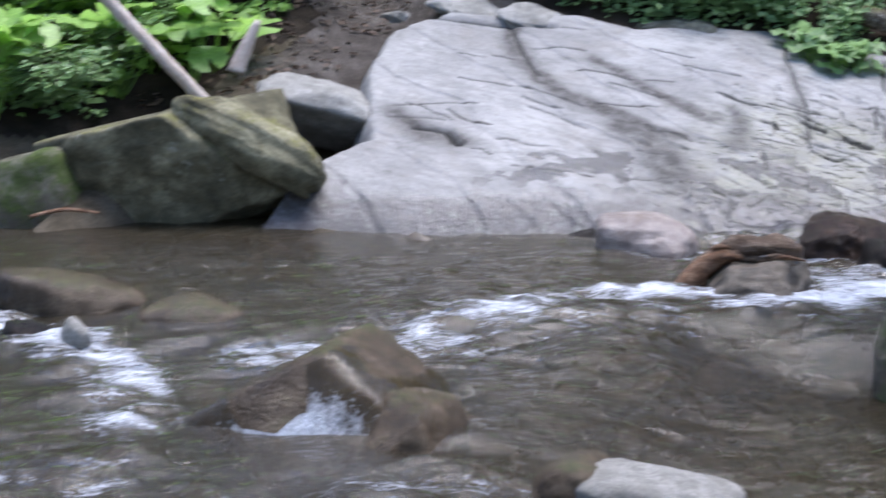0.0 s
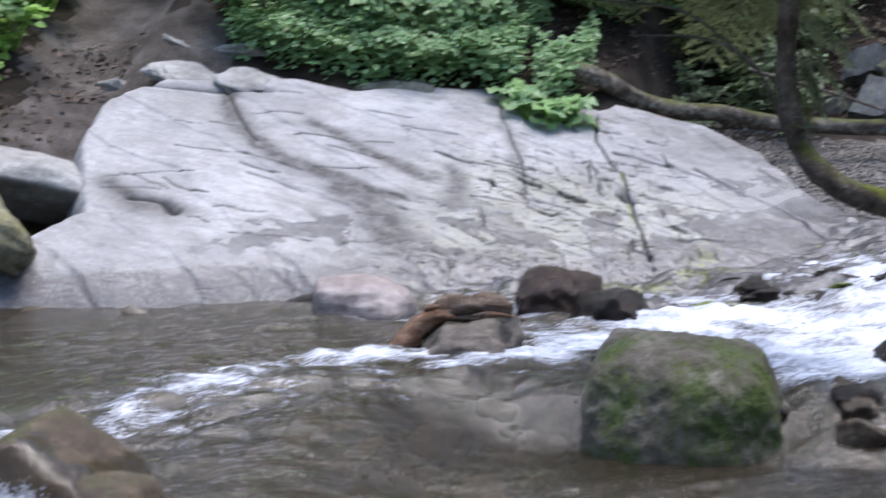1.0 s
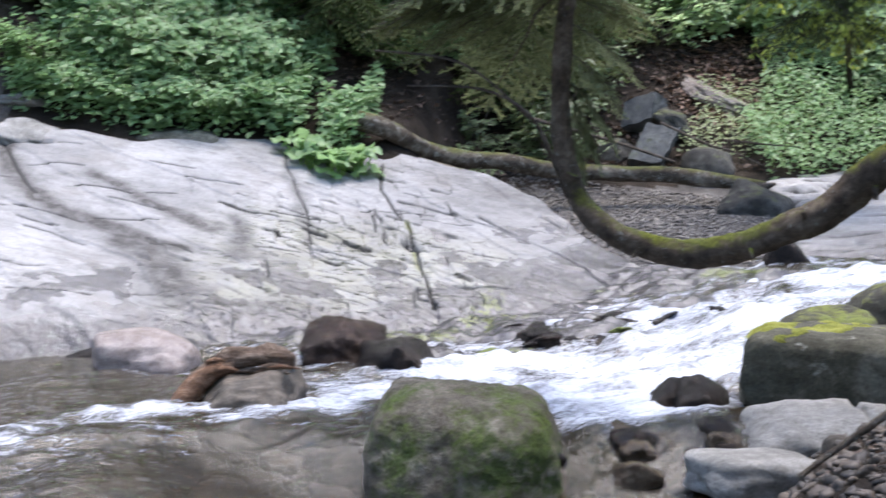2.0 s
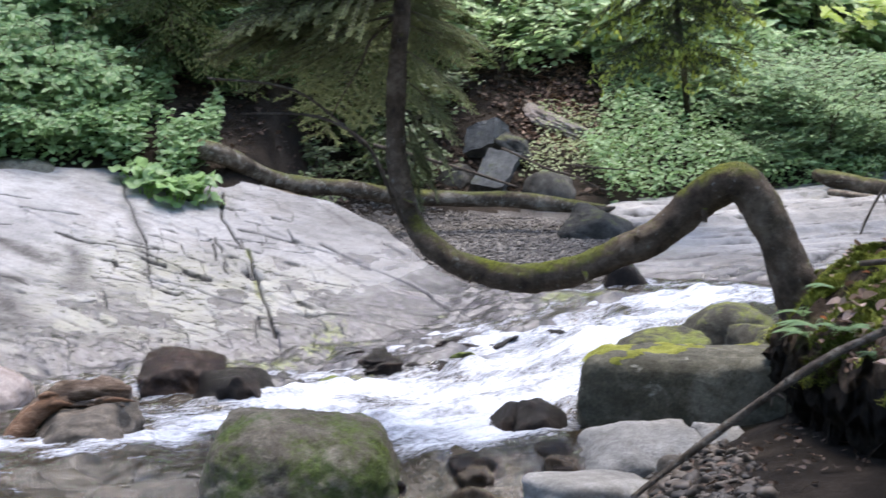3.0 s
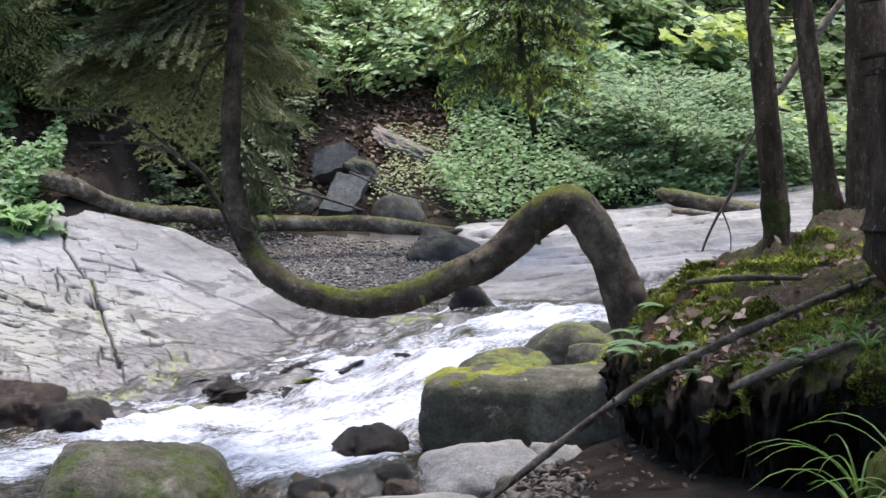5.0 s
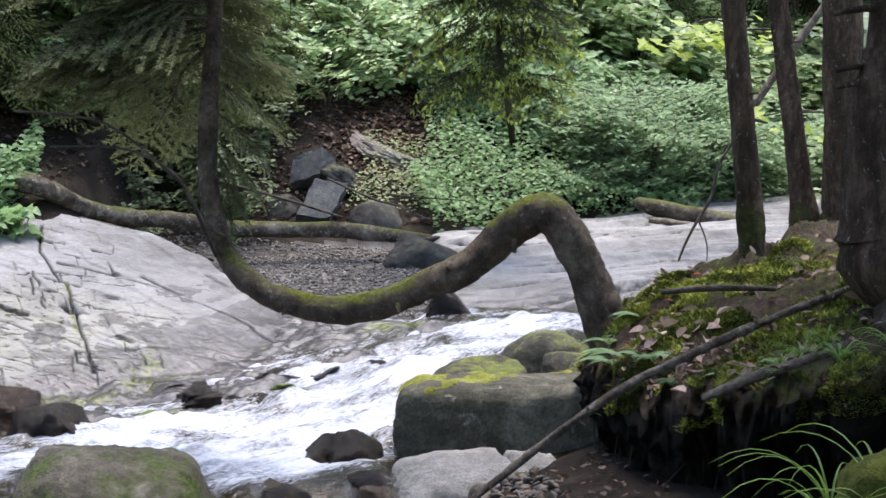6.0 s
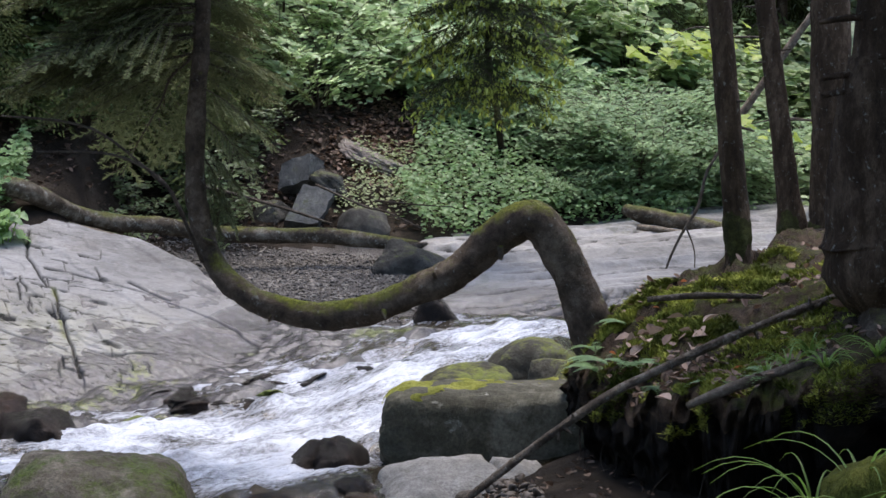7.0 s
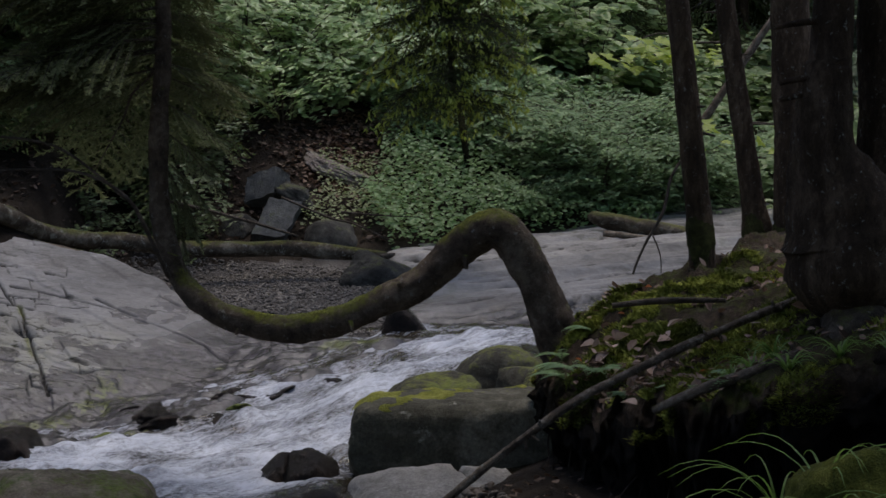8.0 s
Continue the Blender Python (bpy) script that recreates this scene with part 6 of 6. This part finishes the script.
        wood.append(tube([q, q.lerp(e, 0.5) + Vector((0, 0, 0.15)), e], [0.04, 0.025, 0.008], 5, 1, 0, 0.5))
        for _ in range(95):
            w = r.uniform(0.2, 1.08)
            places.append(q.lerp(e, w) + Vector((r.gauss(0, 0.3), r.gauss(0, 0.3), r.gauss(0, 0.13))))
    part("trunk", join(*wood), M_BARK, t)
    part("crown", leaf_quads(places, r, 0.19, 0.8, 0.62), M_HAZELEAF, t, "", False)
    return t


def far_spruce(r, h, low=0.1):
    t = thing("spruce_tree", (0, 0, 0), "dark spruce in the wood, some copies added unseen to block light", "tree", "wood spruces")
    part("trunk", tube([Vector((0, 0, -0.4)), Vector((0, 0, h))], [0.17, 0.03], 8, 3, 0.05, 0.5), M_BARK, t)
    places = []
    for _ in range(95):
        z = r.uniform(low, 1.0) * h
        places.append((Vector((0, 0, z)), r.uniform(0, 360), r.uniform(0, 25) - 60 * (low > 0.3) * (z < 0.5 * h) * 0.3, (1.12 - z / h) * 3.0))
    w, nd = spruce_crown(r, places, 1, WIDE)
    c = part("crown", nd, M_FARNEEDLE, t, "", False)
    part("branch", w, M_TWIG, c)
    return t


def wide_bough(r):
    """A coarse bough for spruces that stand far off or above: broad sprays in place of single needles."""
    V, F = [], []
    for k in range(34):
        t = 0.1 + 0.9 * k / 34
        L = 0.36 * (1.1 - t) + 0.06
        s = 1 if k % 2 else -1
        q = Vector((t, 0, -0.3 * t * t))
        for j in range(5):
            a = q + Vector((L * 0.15 * j, s * L * 0.2 * j, -0.02 * j))
            d = Vector((r.uniform(0.3, 1), s * r.uniform(0.2, 1), r.uniform(-0.8, 0.1))).normalized() * L * r.uniform(0.25, 0.5)
            w = Vector((-d.y, d.x, r.uniform(-0.05, 0.05))).normalized() * 0.012
            o = len(V)
            V.extend([a - w, a + w, a + d])
            F.append([o, o + 1, o + 2])
    return tube([Vector((0, 0, 0)), Vector((0.5, 0, -0.075)), Vector((1, 0, -0.3))], [0.012, 0.008, 0.003], 4, 1, 0, 0.3), (V, F)


_wr = random.Random(9)
WIDE = [wide_bough(_wr) for _ in range(3)]
BEECH = [Kind(lambda i=i: far_tree(random.Random(300 + i), 7.5, 2.6)) for i in range(3)]
OVERHEAD = [Kind(lambda i=i: far_spruce(random.Random(340 + i), 14, 0.4)) for i in range(2)]
SPRUCE = [Kind(lambda i=i: far_spruce(random.Random(320 + i), 11)) for i in range(2)]
_fr = random.Random(33)
# Second row: trees out of view round the camera, added to block skylight.
for x, y, s, ks in ((-3.5, 16.1, 0.72, OVERHEAD), (-4.2, 17.0, 0.75, OVERHEAD), (-2.35, 16.5, 0.42, SPRUCE), (-3.1, 15.7, 0.4, SPRUCE), (-1.85, 17.3, 0.38, SPRUCE), (-3.7, 14.7, 0.32, SPRUCE), (-4.5, 15.7, 0.4, SPRUCE), (-2.9, 20.0, 0.7, SPRUCE), (-6, 26, 1.1, SPRUCE), (2.6, 26, 1.0, SPRUCE), (4.6, 25.0, 0.85, SPRUCE), (3.5, 22.6, 0.55, SPRUCE), (5.6, 24.0, 0.7, SPRUCE), (1.5, 27, 1.0, BEECH), (5.5, 28, 1.0, BEECH), (7.5, 26, 1.1, BEECH), (9.0, 29, 1.2, BEECH), (3.5, 31, 1.3, BEECH), (6.5, 34, 1.5, BEECH), (10.5, 34, 1.5, SPRUCE), (0, 30, 1.2, BEECH), (-4, 28, 1.2, BEECH), (-9, 25, 1.2, SPRUCE), (-13, 22, 1.1, BEECH), (-17, 17, 1.0, SPRUCE), (8.5, 22, 0.9, BEECH), (12, 27, 1.2, SPRUCE), (14, 33, 1.5, BEECH),
                    (7.5, 6, 1.1, OVERHEAD), (3.6, 3.5, 1.0, OVERHEAD), (2.4, 0.3, 1.1, OVERHEAD), (2.2, -2.5, 1.2, OVERHEAD), (-5.5, -1.0, 1.1, OVERHEAD), (-9, -1.5, 1.1, BEECH), (5.5, -1, 1.2, OVERHEAD), (0.6, -4.0, 1.1, OVERHEAD), (-2.2, -4.5, 1.1, OVERHEAD), (3.4, -5.5, 1.2, SPRUCE), (-0.6, -8.0, 1.3, SPRUCE), (-5.0, -7.0, 1.2, SPRUCE), (-8.5, -5.0, 1.1, SPRUCE), (-13, 3, 1.1, BEECH)):
    _fr.choice(ks).put(pose(x, y, gz(x, y) - 0.1, 0, 0, _fr.uniform(0, 360)) @ Matrix.Scale(s, 4))


# ---------- the hanging spruce with fresh shoots ----------
def fresh_spruce():
    t = thing("young_spruce", (0.85, 14.7, 0.9), "spruce with yellow-green new shoots hanging over the stream", "tree")
    part("trunk", tube([Vector((0.3, 3.3, 0.7)), Vector((0.2, 2.4, 1.15)), Vector((0.1, 1.2, 1.35)), Vector((0.0, 0.4, 1.75)), Vector((0.0, 0.2, 2.6)), Vector((0, 0, 5.5))], [0.035, 0.035, 0.032, 0.03, 0.028, 0.015], 10, 2), M_ROOT, t)
    r = random.Random(55)
    W, N, SV, SF = [], [], [], []
    for tier in range(10):
        z = 1.5 + 0.32 * tier
        reach = 0.8 - 0.02 * tier + r.uniform(-0.12, 0.12)
        for k in range(15):
            head = k * 60 + tier * 23 + r.uniform(-14, 14) if k < 6 else r.uniform(190, 350)
            m = Matrix.Translation((r.uniform(-0.3, 0.3), 0.25 - 0.02 * tier, z + r.gauss(0, 0.09))) @ Euler((r.uniform(-0.15, 0.15), radians(r.uniform(-12, 14)), radians(head))).to_matrix().to_4x4() @ Matrix.Scale(reach * r.uniform(0.55, 1.2), 4)
            w, nd, ends = FRESH[r.randrange(len(FRESH))]
            W.append(([m @ Vector(a) for a in w[0]], w[1]))
            N.append(([m @ Vector(a) for a in nd[0]], nd[1]))
            for a in ends:
                if r.random() < 0.5:
                    continue
                a = m @ a
                for _ in range(2):
                    d = Vector((r.gauss(0, 0.45), r.gauss(-0.1, 0.4), -1)).normalized() * r.uniform(0.045, 0.085)
                    s = Vector((r.uniform(-1, 1), r.uniform(-1, 1), 0)).normalized() * 0.012
                    o = len(SV)
                    SV.extend([a, a + d * 0.5 + s, a + d, a + d * 0.5 - s])
                    SF.append([o, o + 1, o + 2, o + 3])
    c = part("crown", join(*N), M_NEEDLE2, t, "", False)
    part("branch", join(*W), M_TWIG, c)
    part("new_shoot", (SV, SF), M_SHOOT, c, "soft yellow-green new shoots", False)
    return t


M_SHOOT = leaf_mat("soft_new_shoot", (0.2, 0.25, 0.04), (0.42, 0.46, 0.1), 0.4)
fresh_spruce()


# ---------- maple twigs ----------
def maple_leaf(L):
    """A five-lobed leaf, its halves folded a little along the midrib."""
    out = [(0, 0), (0.02, 0.2), (-0.1, 0.42), (0.16, 0.34), (0.28, 0.62), (0.42, 0.44), (0.5, 0.36), (0.62, 0.2), (0.82, 0.2), (1.0, 0.0)]
    V = [(x * L, y * L, -0.14 * L * abs(y)) for x, y in out] + [(x * L, -y * L, -0.14 * L * abs(y)) for x, y in out[1:-1]]
    n = len(out)
    return V, [list(range(n)), [0, n - 1] + list(range(n + len(out) - 3, n - 1, -1))]


def maple_twig(at, tip, n, seed, size=0.13):
    at, tip = Vector(at), Vector(tip)
    t = thing("maple_branch", at, "thin branch with bright yellow-green maple leaves", "branch", "maple branches")
    r = random.Random(seed)
    d = tip - at
    part("twig", tube([Vector((0, 0, 0)), d * 0.5 + Vector((0, 0, 0.06)), d], [0.012, 0.009, 0.004], 5, 1), M_TWIG, t)
    for k in range(n):
        u = r.uniform(0.05, 1.05)
        v, f = maple_leaf(size * r.uniform(0.7, 1.25))
        m = Matrix.Translation(d * u + Vector((r.gauss(0, 0.08), r.gauss(0, 0.2), r.gauss(-0.03, 0.075)))) @ Euler((r.gauss(0.45, 0.25), r.gauss(0.2, 0.25), 0)).to_matrix().to_4x4() @ Euler((0, 0, r.uniform(0, 6.28))).to_matrix().to_4x4()
        part("leaf", ([m @ Vector(q) for q in v], f), M_MAPLE, t, "", False)
    return t


maple_twig((3.5, 15.2, 2.75), (2.3, 14.9, 2.6), 46, 5)
maple_twig((3.0, 15.1, 2.8), (2.5, 15.0, 2.76), 14, 7)
maple_twig((4.0, 15.2, 1.95), (3.15, 15.0, 1.94), 26, 6, 0.11)


# ---------- grass on the near bank ----------
def grass_tuft(at, n, L, seed):
    t = thing("grass_tuft", at, "tuft of long arching green grass blades", "grass", "grass tufts")
    r = random.Random(seed)
    for _ in range(n):
        a, h = r.uniform(0, 6.28), L * r.uniform(0.5, 1)
        reach = h * r.uniform(0.4, 1.0)
        V, F = [], []
        w0 = r.uniform(0.004, 0.007)
        for i in range(9):
            u = i / 8
            q = Vector((math.cos(a) * reach * u ** 1.5, math.sin(a) * reach * u ** 1.5, h * (u - 0.62 * u ** 3)))
            s = Vector((-math.sin(a), math.cos(a), 0)) * w0 * (1 - u) ** 0.6
            V.extend([q - s, q + Vector((0, 0, -w0 * 0.3)), q + s])
            if i:
                k = 3 * i
                F.extend([[k - 3, k - 2, k + 1, k], [k - 2, k - 1, k + 2, k + 1]])
        part("blade", (V, F), M_GRASS, t)
    return t


for i, (x, y, z) in enumerate(((1.2, 4.6, 0.58), (1.32, 4.5, 0.62), (1.26, 4.85, 0.62), (1.38, 4.75, 0.68))):
    grass_tuft((x, y, z), 10, 0.46, 400 + i)
_gr = random.Random(44)
for i in range(7):
    _q = bank_point(0.66 + 0.03 * i, 0.02 + 0.06 * _gr.random())[0]
    grass_tuft((_q[0], _q[1], _q[2] - 0.02), 26, 0.2, 420 + i)
rock("mossy_stone", (1.52, 4.75, 0.62), (0.5, 0.5, 0.5), M_MOSS, "mossy stone among grass at the bank's foot", None, 97, (0, 0, 20), 5, 0.08)


# ---------- rotten log in the stream ----------
def rotten_log():
    t = thing("rotten_log", (-3.0, 8.6, 0.05), "rotten orange-brown log bent over a stone in the stream", "log")
    r = random.Random(8)
    loc = lambda pts: [Vector(q) - t.location for q in pts]
    part("wood", tube(loc([(-3.14, 8.42, -0.2), (-3.1, 8.42, -0.02), (-3.03, 8.44, 0.1), (-2.95, 8.48, 0.2), (-2.84, 8.5, 0.27)]), [0.055, 0.06, 0.062, 0.06, 0.05], 16, 71, 0.2, 0.02), M_ROT, t, "bright orange rotten heartwood")
    part("wood", tube(loc([(-3.02, 8.56, 0.14), (-2.9, 8.58, 0.24), (-2.76, 8.56, 0.3), (-2.6, 8.55, 0.315), (-2.46, 8.55, 0.3)]), [0.06, 0.075, 0.07, 0.062, 0.035], 16, 73, 0.26, 0.02), M_ROTBROWN, t)
    for i in range(12):
        u = r.random()
        q = Vector((-2.98 + 0.4 * u, 8.48 + r.uniform(-0.03, 0.05), 0.24 + 0.1 * u - 0.06 * u * u + r.uniform(-0.04, 0.04))) - t.location
        e = q + Vector((r.uniform(0.1, 0.24), r.uniform(-0.03, 0.03), r.uniform(-0.01, 0.05) * (1 - u)))
        part("splinter", tube([q, (q + e) / 2 + Vector((0, 0, 0.012)), e], [0.012, r.uniform(0.01, 0.02), 0.003], 6, i, 0.4, 0.02), M_ROTBROWN if i % 3 else M_ROT, t)
    return t


M_ROTBROWN = stone("rotten_brown_wood", (0.04, 0.025, 0.016), (0.15, 0.095, 0.06), (0.36, 0.27, 0.2), 6, rough=0.7, rel=0.05, grain=(1, 4, 4))
rotten_log()


def moss_cushion():
    """Moss grown over the back of the flat-topped boulder."""
    me = big_boulder.data
    co = np.array([q.co[:] for q in me.vertices])
    nr = np.array([q.normal[:] for q in me.vertices])
    grow = np.array([0.5 * (q[1] - 0.0) - 0.16 * q[0] + 0.2 * noise.noise(Vector(q) * 3.5) + 0.12 * noise.noise(Vector(q) * 12) for q in co]) * (nr[:, 2] > 0.3)
    faces = [list(p.vertices) for p in me.polygons if all(grow[k] > 0 for k in p.vertices)]
    lift = np.minimum(0.016, 0.16 * grow) - 0.004 + np.array([0.006 * noise.noise(Vector(q) * 16) for q in co])
    return part("moss", (co + nr * lift[:, None], faces), M_YELLOWMOSS, big_boulder, "yellow-green moss cushion")


M_YELLOWMOSS = stone("yellow_green_moss", (0.09, 0.1, 0.02), (0.2, 0.21, 0.04), (0.34, 0.34, 0.09), 9, rough=0.95, rel=0.03)
moss_cushion()


def water_film():
    """The sheet of water that slides over the lower, right side of the wet boulder."""
    me = wet_boulder.data
    co = np.array([q.co[:] for q in me.vertices])
    nr = np.array([q.normal[:] for q in me.vertices])
    keep = np.array([0.5 * q[0] - 0.6 * q[1] - 0.5 * q[2] - 0.03 + 0.25 * noise.noise(Vector(q) * 4) for q in co]) > 0.0
    faces = [list(p.vertices) for p in me.polygons if all(keep[k] for k in p.vertices)]
    v = co + nr * 0.012
    o = part("water_film", (v, faces), M_WATER, wet_boulder, "thin sliding sheet of water")
    o.visible_shadow = False
    # White patch mid-face: foam together with the sky's reflection, painted as foam.
    fo = np.clip(0.3 + 0.9 * np.exp(-((v[:, 0] - 0.15) / 0.3) ** 2 - ((v[:, 2] - 0.05) / 0.16) ** 2), 0, 1)
    paint(o.data, "foam", np.stack([fo, fo, fo], 1))
    uvl = o.data.uv_layers.new(name="flow")
    li = np.empty(len(o.data.loops), int)
    o.data.loops.foreach_get("vertex_index", li)
    uvl.data.foreach_set("uv", np.stack([v[:, 2] * 2, v[:, 0]], 1)[li].astype(np.float32).ravel())
    return o


water_film()


# ---------- butterbur by the path ----------
def butterbur(at, n, seed, size=1.0, material=M_BUTTER):
    t = thing("butterbur", at, "butterbur plant with broad bright green leaves", "plant", "butterburs")
    r = random.Random(seed)
    for _ in range(n):
        a, h, k = r.uniform(0, 6.28), r.uniform(0.25, 0.6) * size, r.uniform(0.05, 0.35) * size
        q = Vector((math.cos(a) * k, math.sin(a) * k, h))
        R = r.uniform(0.1, 0.17) * (0.4 + 0.6 * size)
        V, F = [Vector((0, 0, -0.02))], []
        m = 14
        for i in range(m + 1):
            b = 0.22 + (6.28 - 0.44) * i / m
            rr = R * (1 + 0.07 * math.sin(5 * b) + 0.05 * r.uniform(-1, 1))
            V.append(Vector((rr * math.cos(b), rr * math.sin(b), 0.02 * math.sin(b * 4) - 0.03)))
            if i:
                F.append([0, i, i + 1])
        mt = Matrix.Translation(q) @ Euler((r.gauss(0.15, 0.3), r.gauss(0, 0.3), a)).to_matrix().to_4x4()
        part("leaf", ([mt @ p for p in V], F), material, t)
        part("stalk", tube([Vector((0, 0, -0.05)), q * 0.6, q], [0.007, 0.006, 0.004], 5, 1, 0, 0.2), M_BUTTER, t)
    return t


_br = random.Random(17)
for _i in range(7):
    _x = -3.1 - 0.085 * _i
    _y = 13.12 + 0.12 * math.sin(_i * 2.3)
    butterbur((_x, _y, float(slab_z(np.array([_x]), np.array([_y]))[0]) - 0.08), 7, 560 + _i, 0.5, M_HERB)
_ax = near_toe(60, 17, 0.05, 1.3, -9.9, -7.6)
for _i, (_x, _y) in enumerate(_ax[:34]):
    butterbur((float(_x), float(_y), gz(_x, _y) - 0.02), _br.randrange(7, 11), 500 + _i, 1.25)


# ---------- ferns and seedlings on the bank ----------
def fern(at, n, L, seed, label="small green fern on the mossy bank"):
    t = thing("fern", at, label, "fern", "bank ferns")
    r = random.Random(seed)
    for _ in range(n):
        a = r.uniform(0, 6.28)
        V, F = [], []
        for i in range(16):
            u = i / 15
            q = Vector((math.cos(a) * L * u, math.sin(a) * L * u, L * (0.75 * u - 0.75 * u * u)))
            w = L * 0.24 * math.sin(math.pi * min(1, u + 0.08)) + 0.003
            for s in (1, -1):
                d = Vector((-math.sin(a) * s, math.cos(a) * s, -0.2)) * w
                f = Vector((math.cos(a), math.sin(a), 0)) * 0.012
                o = len(V)
                V.extend([q, q + d * 0.5 + f, q + d + f * 0.6, q + d * 0.5 - f])
                F.append([o, o + 1, o + 2, o + 3])
        part("frond", (V, F), M_HERB, t, "", False)
    return t


for _i, (_u, _t, _n, _L) in enumerate(((0.22, 0.25, 6, 0.2), (0.26, 0.1, 5, 0.16), (0.32, 0.05, 6, 0.17), (0.36, 0.08, 6, 0.2), (0.42, 0.05, 5, 0.16), (0.3, 0.35, 5, 0.14), (0.47, 0.02, 5, 0.14), (0.38, 0.5, 4, 0.12), (0.6, 0.06, 6, 0.18), (0.67, 0.05, 6, 0.2))):
    fern(tuple(bank_point(_u, _t)[0]), _n, _L, 600 + _i)



# ---------- dead wood and twigs ----------
stem("leaning_twig", [(2.86, 14.2, 1.95), (2.79, 14.2, 1.72), (2.676, 14.2, 1.53), (2.6, 14.2, 1.236), (2.453, 14.2, 0.995), (2.34, 14.2, 0.753), (2.27, 14.2, 0.5)], [0.01, 0.012, 0.014, 0.014, 0.013, 0.011, 0.007], M_TWIG, "thin bare twig leaning on the bank", "twig", 6, 7)
stem("leaning_twig", [(2.5, 14.2, 1.05), (2.56, 14.15, 0.85), (2.55, 14.15, 0.6)], [0.008, 0.006, 0.003], M_TWIG, "side shoot of a bare leaning twig", "twig", 16, 6)
stem("bank_root", [(1.08, 6.0, 0.8), (1.17, 5.97, 0.845), (1.28, 5.95, 0.89), (1.42, 5.93, 0.935), (1.62, 5.95, 1.0)], [0.012, 0.018, 0.021, 0.021, 0.018], M_BRANCH, "mossy root running along the bank's edge", "root", 7, 9)
stem("bank_twig", [(1.12, 7.25, 1.08), (1.35, 7.2, 1.1), (1.6, 7.1, 1.1)], [0.012, 0.016, 0.01], M_TWIG, "short dead twig lying on moss", "twig", 8, 7)
stem("far_log", [(2.35, 16.9, 1.12), (2.46, 16.75, 1.08), (2.87, 16.7, 0.99), (3.3, 16.65, 0.9), (3.55, 16.6, 0.85)], [0.06, 0.085, 0.09, 0.085, 0.07], M_LOG, "weathered log lying by the upper stream", "log", 9, 14)
stem("far_log", [(2.4, 16.5, 0.96), (2.7, 16.5, 0.91), (2.95, 16.45, 0.87)], [0.03, 0.04, 0.035], M_BRANCH, "thin brown log beside a thicker one", "log", 10, 10)
stem("leaning_pole", [(3.3, 16, 2.0), (3.68, 16.0, 2.52), (4.07, 16.0, 3.06), (4.7, 16.0, 3.9)], [0.04, 0.038, 0.036, 0.03], M_BRANCH, "thin dead stem leaning between the spruces", "stem", 24, 9)
stem("slope_twig", [(-0.75, 15.3, 1.45), (-0.3, 15.1, 1.25), (-0.1, 15.0, 1.2), (0.28, 14.9, 1.02)], [0.012, 0.011, 0.009, 0.004], M_TWIG, "bare twig sticking out over the gravel", "twig", 11, 6)
stem("slope_twig", [(-0.2, 15.2, 1.3), (0.2, 15.0, 1.26), (0.5, 14.9, 1.24)], [0.009, 0.007, 0.003], M_TWIG, "thin bare twig over the gravel", "twig", 12, 6)
stem("slope_twig", [(-1.9, 14.9, 1.5), (-1.2, 15.0, 1.3), (-0.6, 15.0, 1.1)], [0.02, 0.016, 0.01], M_TWIG, "dead branch hanging down the slope", "branch", 13, 6)
stem("stump", [(-7.28, 10.5, 1.0), (-7.24, 10.55, 1.15), (-7.15, 10.62, 1.4)], [0.07, 0.06, 0.025], M_STICK, "pale broken stump beside the path", "stump", 14, 10)
stem("driftwood", [(-7.3, 8.1, 0.18), (-7.15, 8.25, 0.22), (-6.95, 8.35, 0.2)], [0.012, 0.014, 0.008], M_ROT, "reddish stick of driftwood at the waterline", "driftwood", 15, 7)
_hr = random.Random(5)
for _i in range(14):
    _u = _hr.uniform(0.28, 0.6)
    _q = along(LIP, np.array([_u]))[0]
    _p = [Vector((_q[0] + 0.06, _q[1] + 0.04, _q[2] - 0.12))]
    for _k in range(5):
        _p.append(_p[-1] + Vector((_hr.gauss(-0.012, 0.03), _hr.gauss(-0.015, 0.03), -_hr.uniform(0.04, 0.11))))
    stem("hanging_root", _p, [0.007, 0.006, 0.005, 0.004, 0.003, 0.002], M_ROOT, "dark root hanging from the undercut bank", "root", 16 + _i, 5)
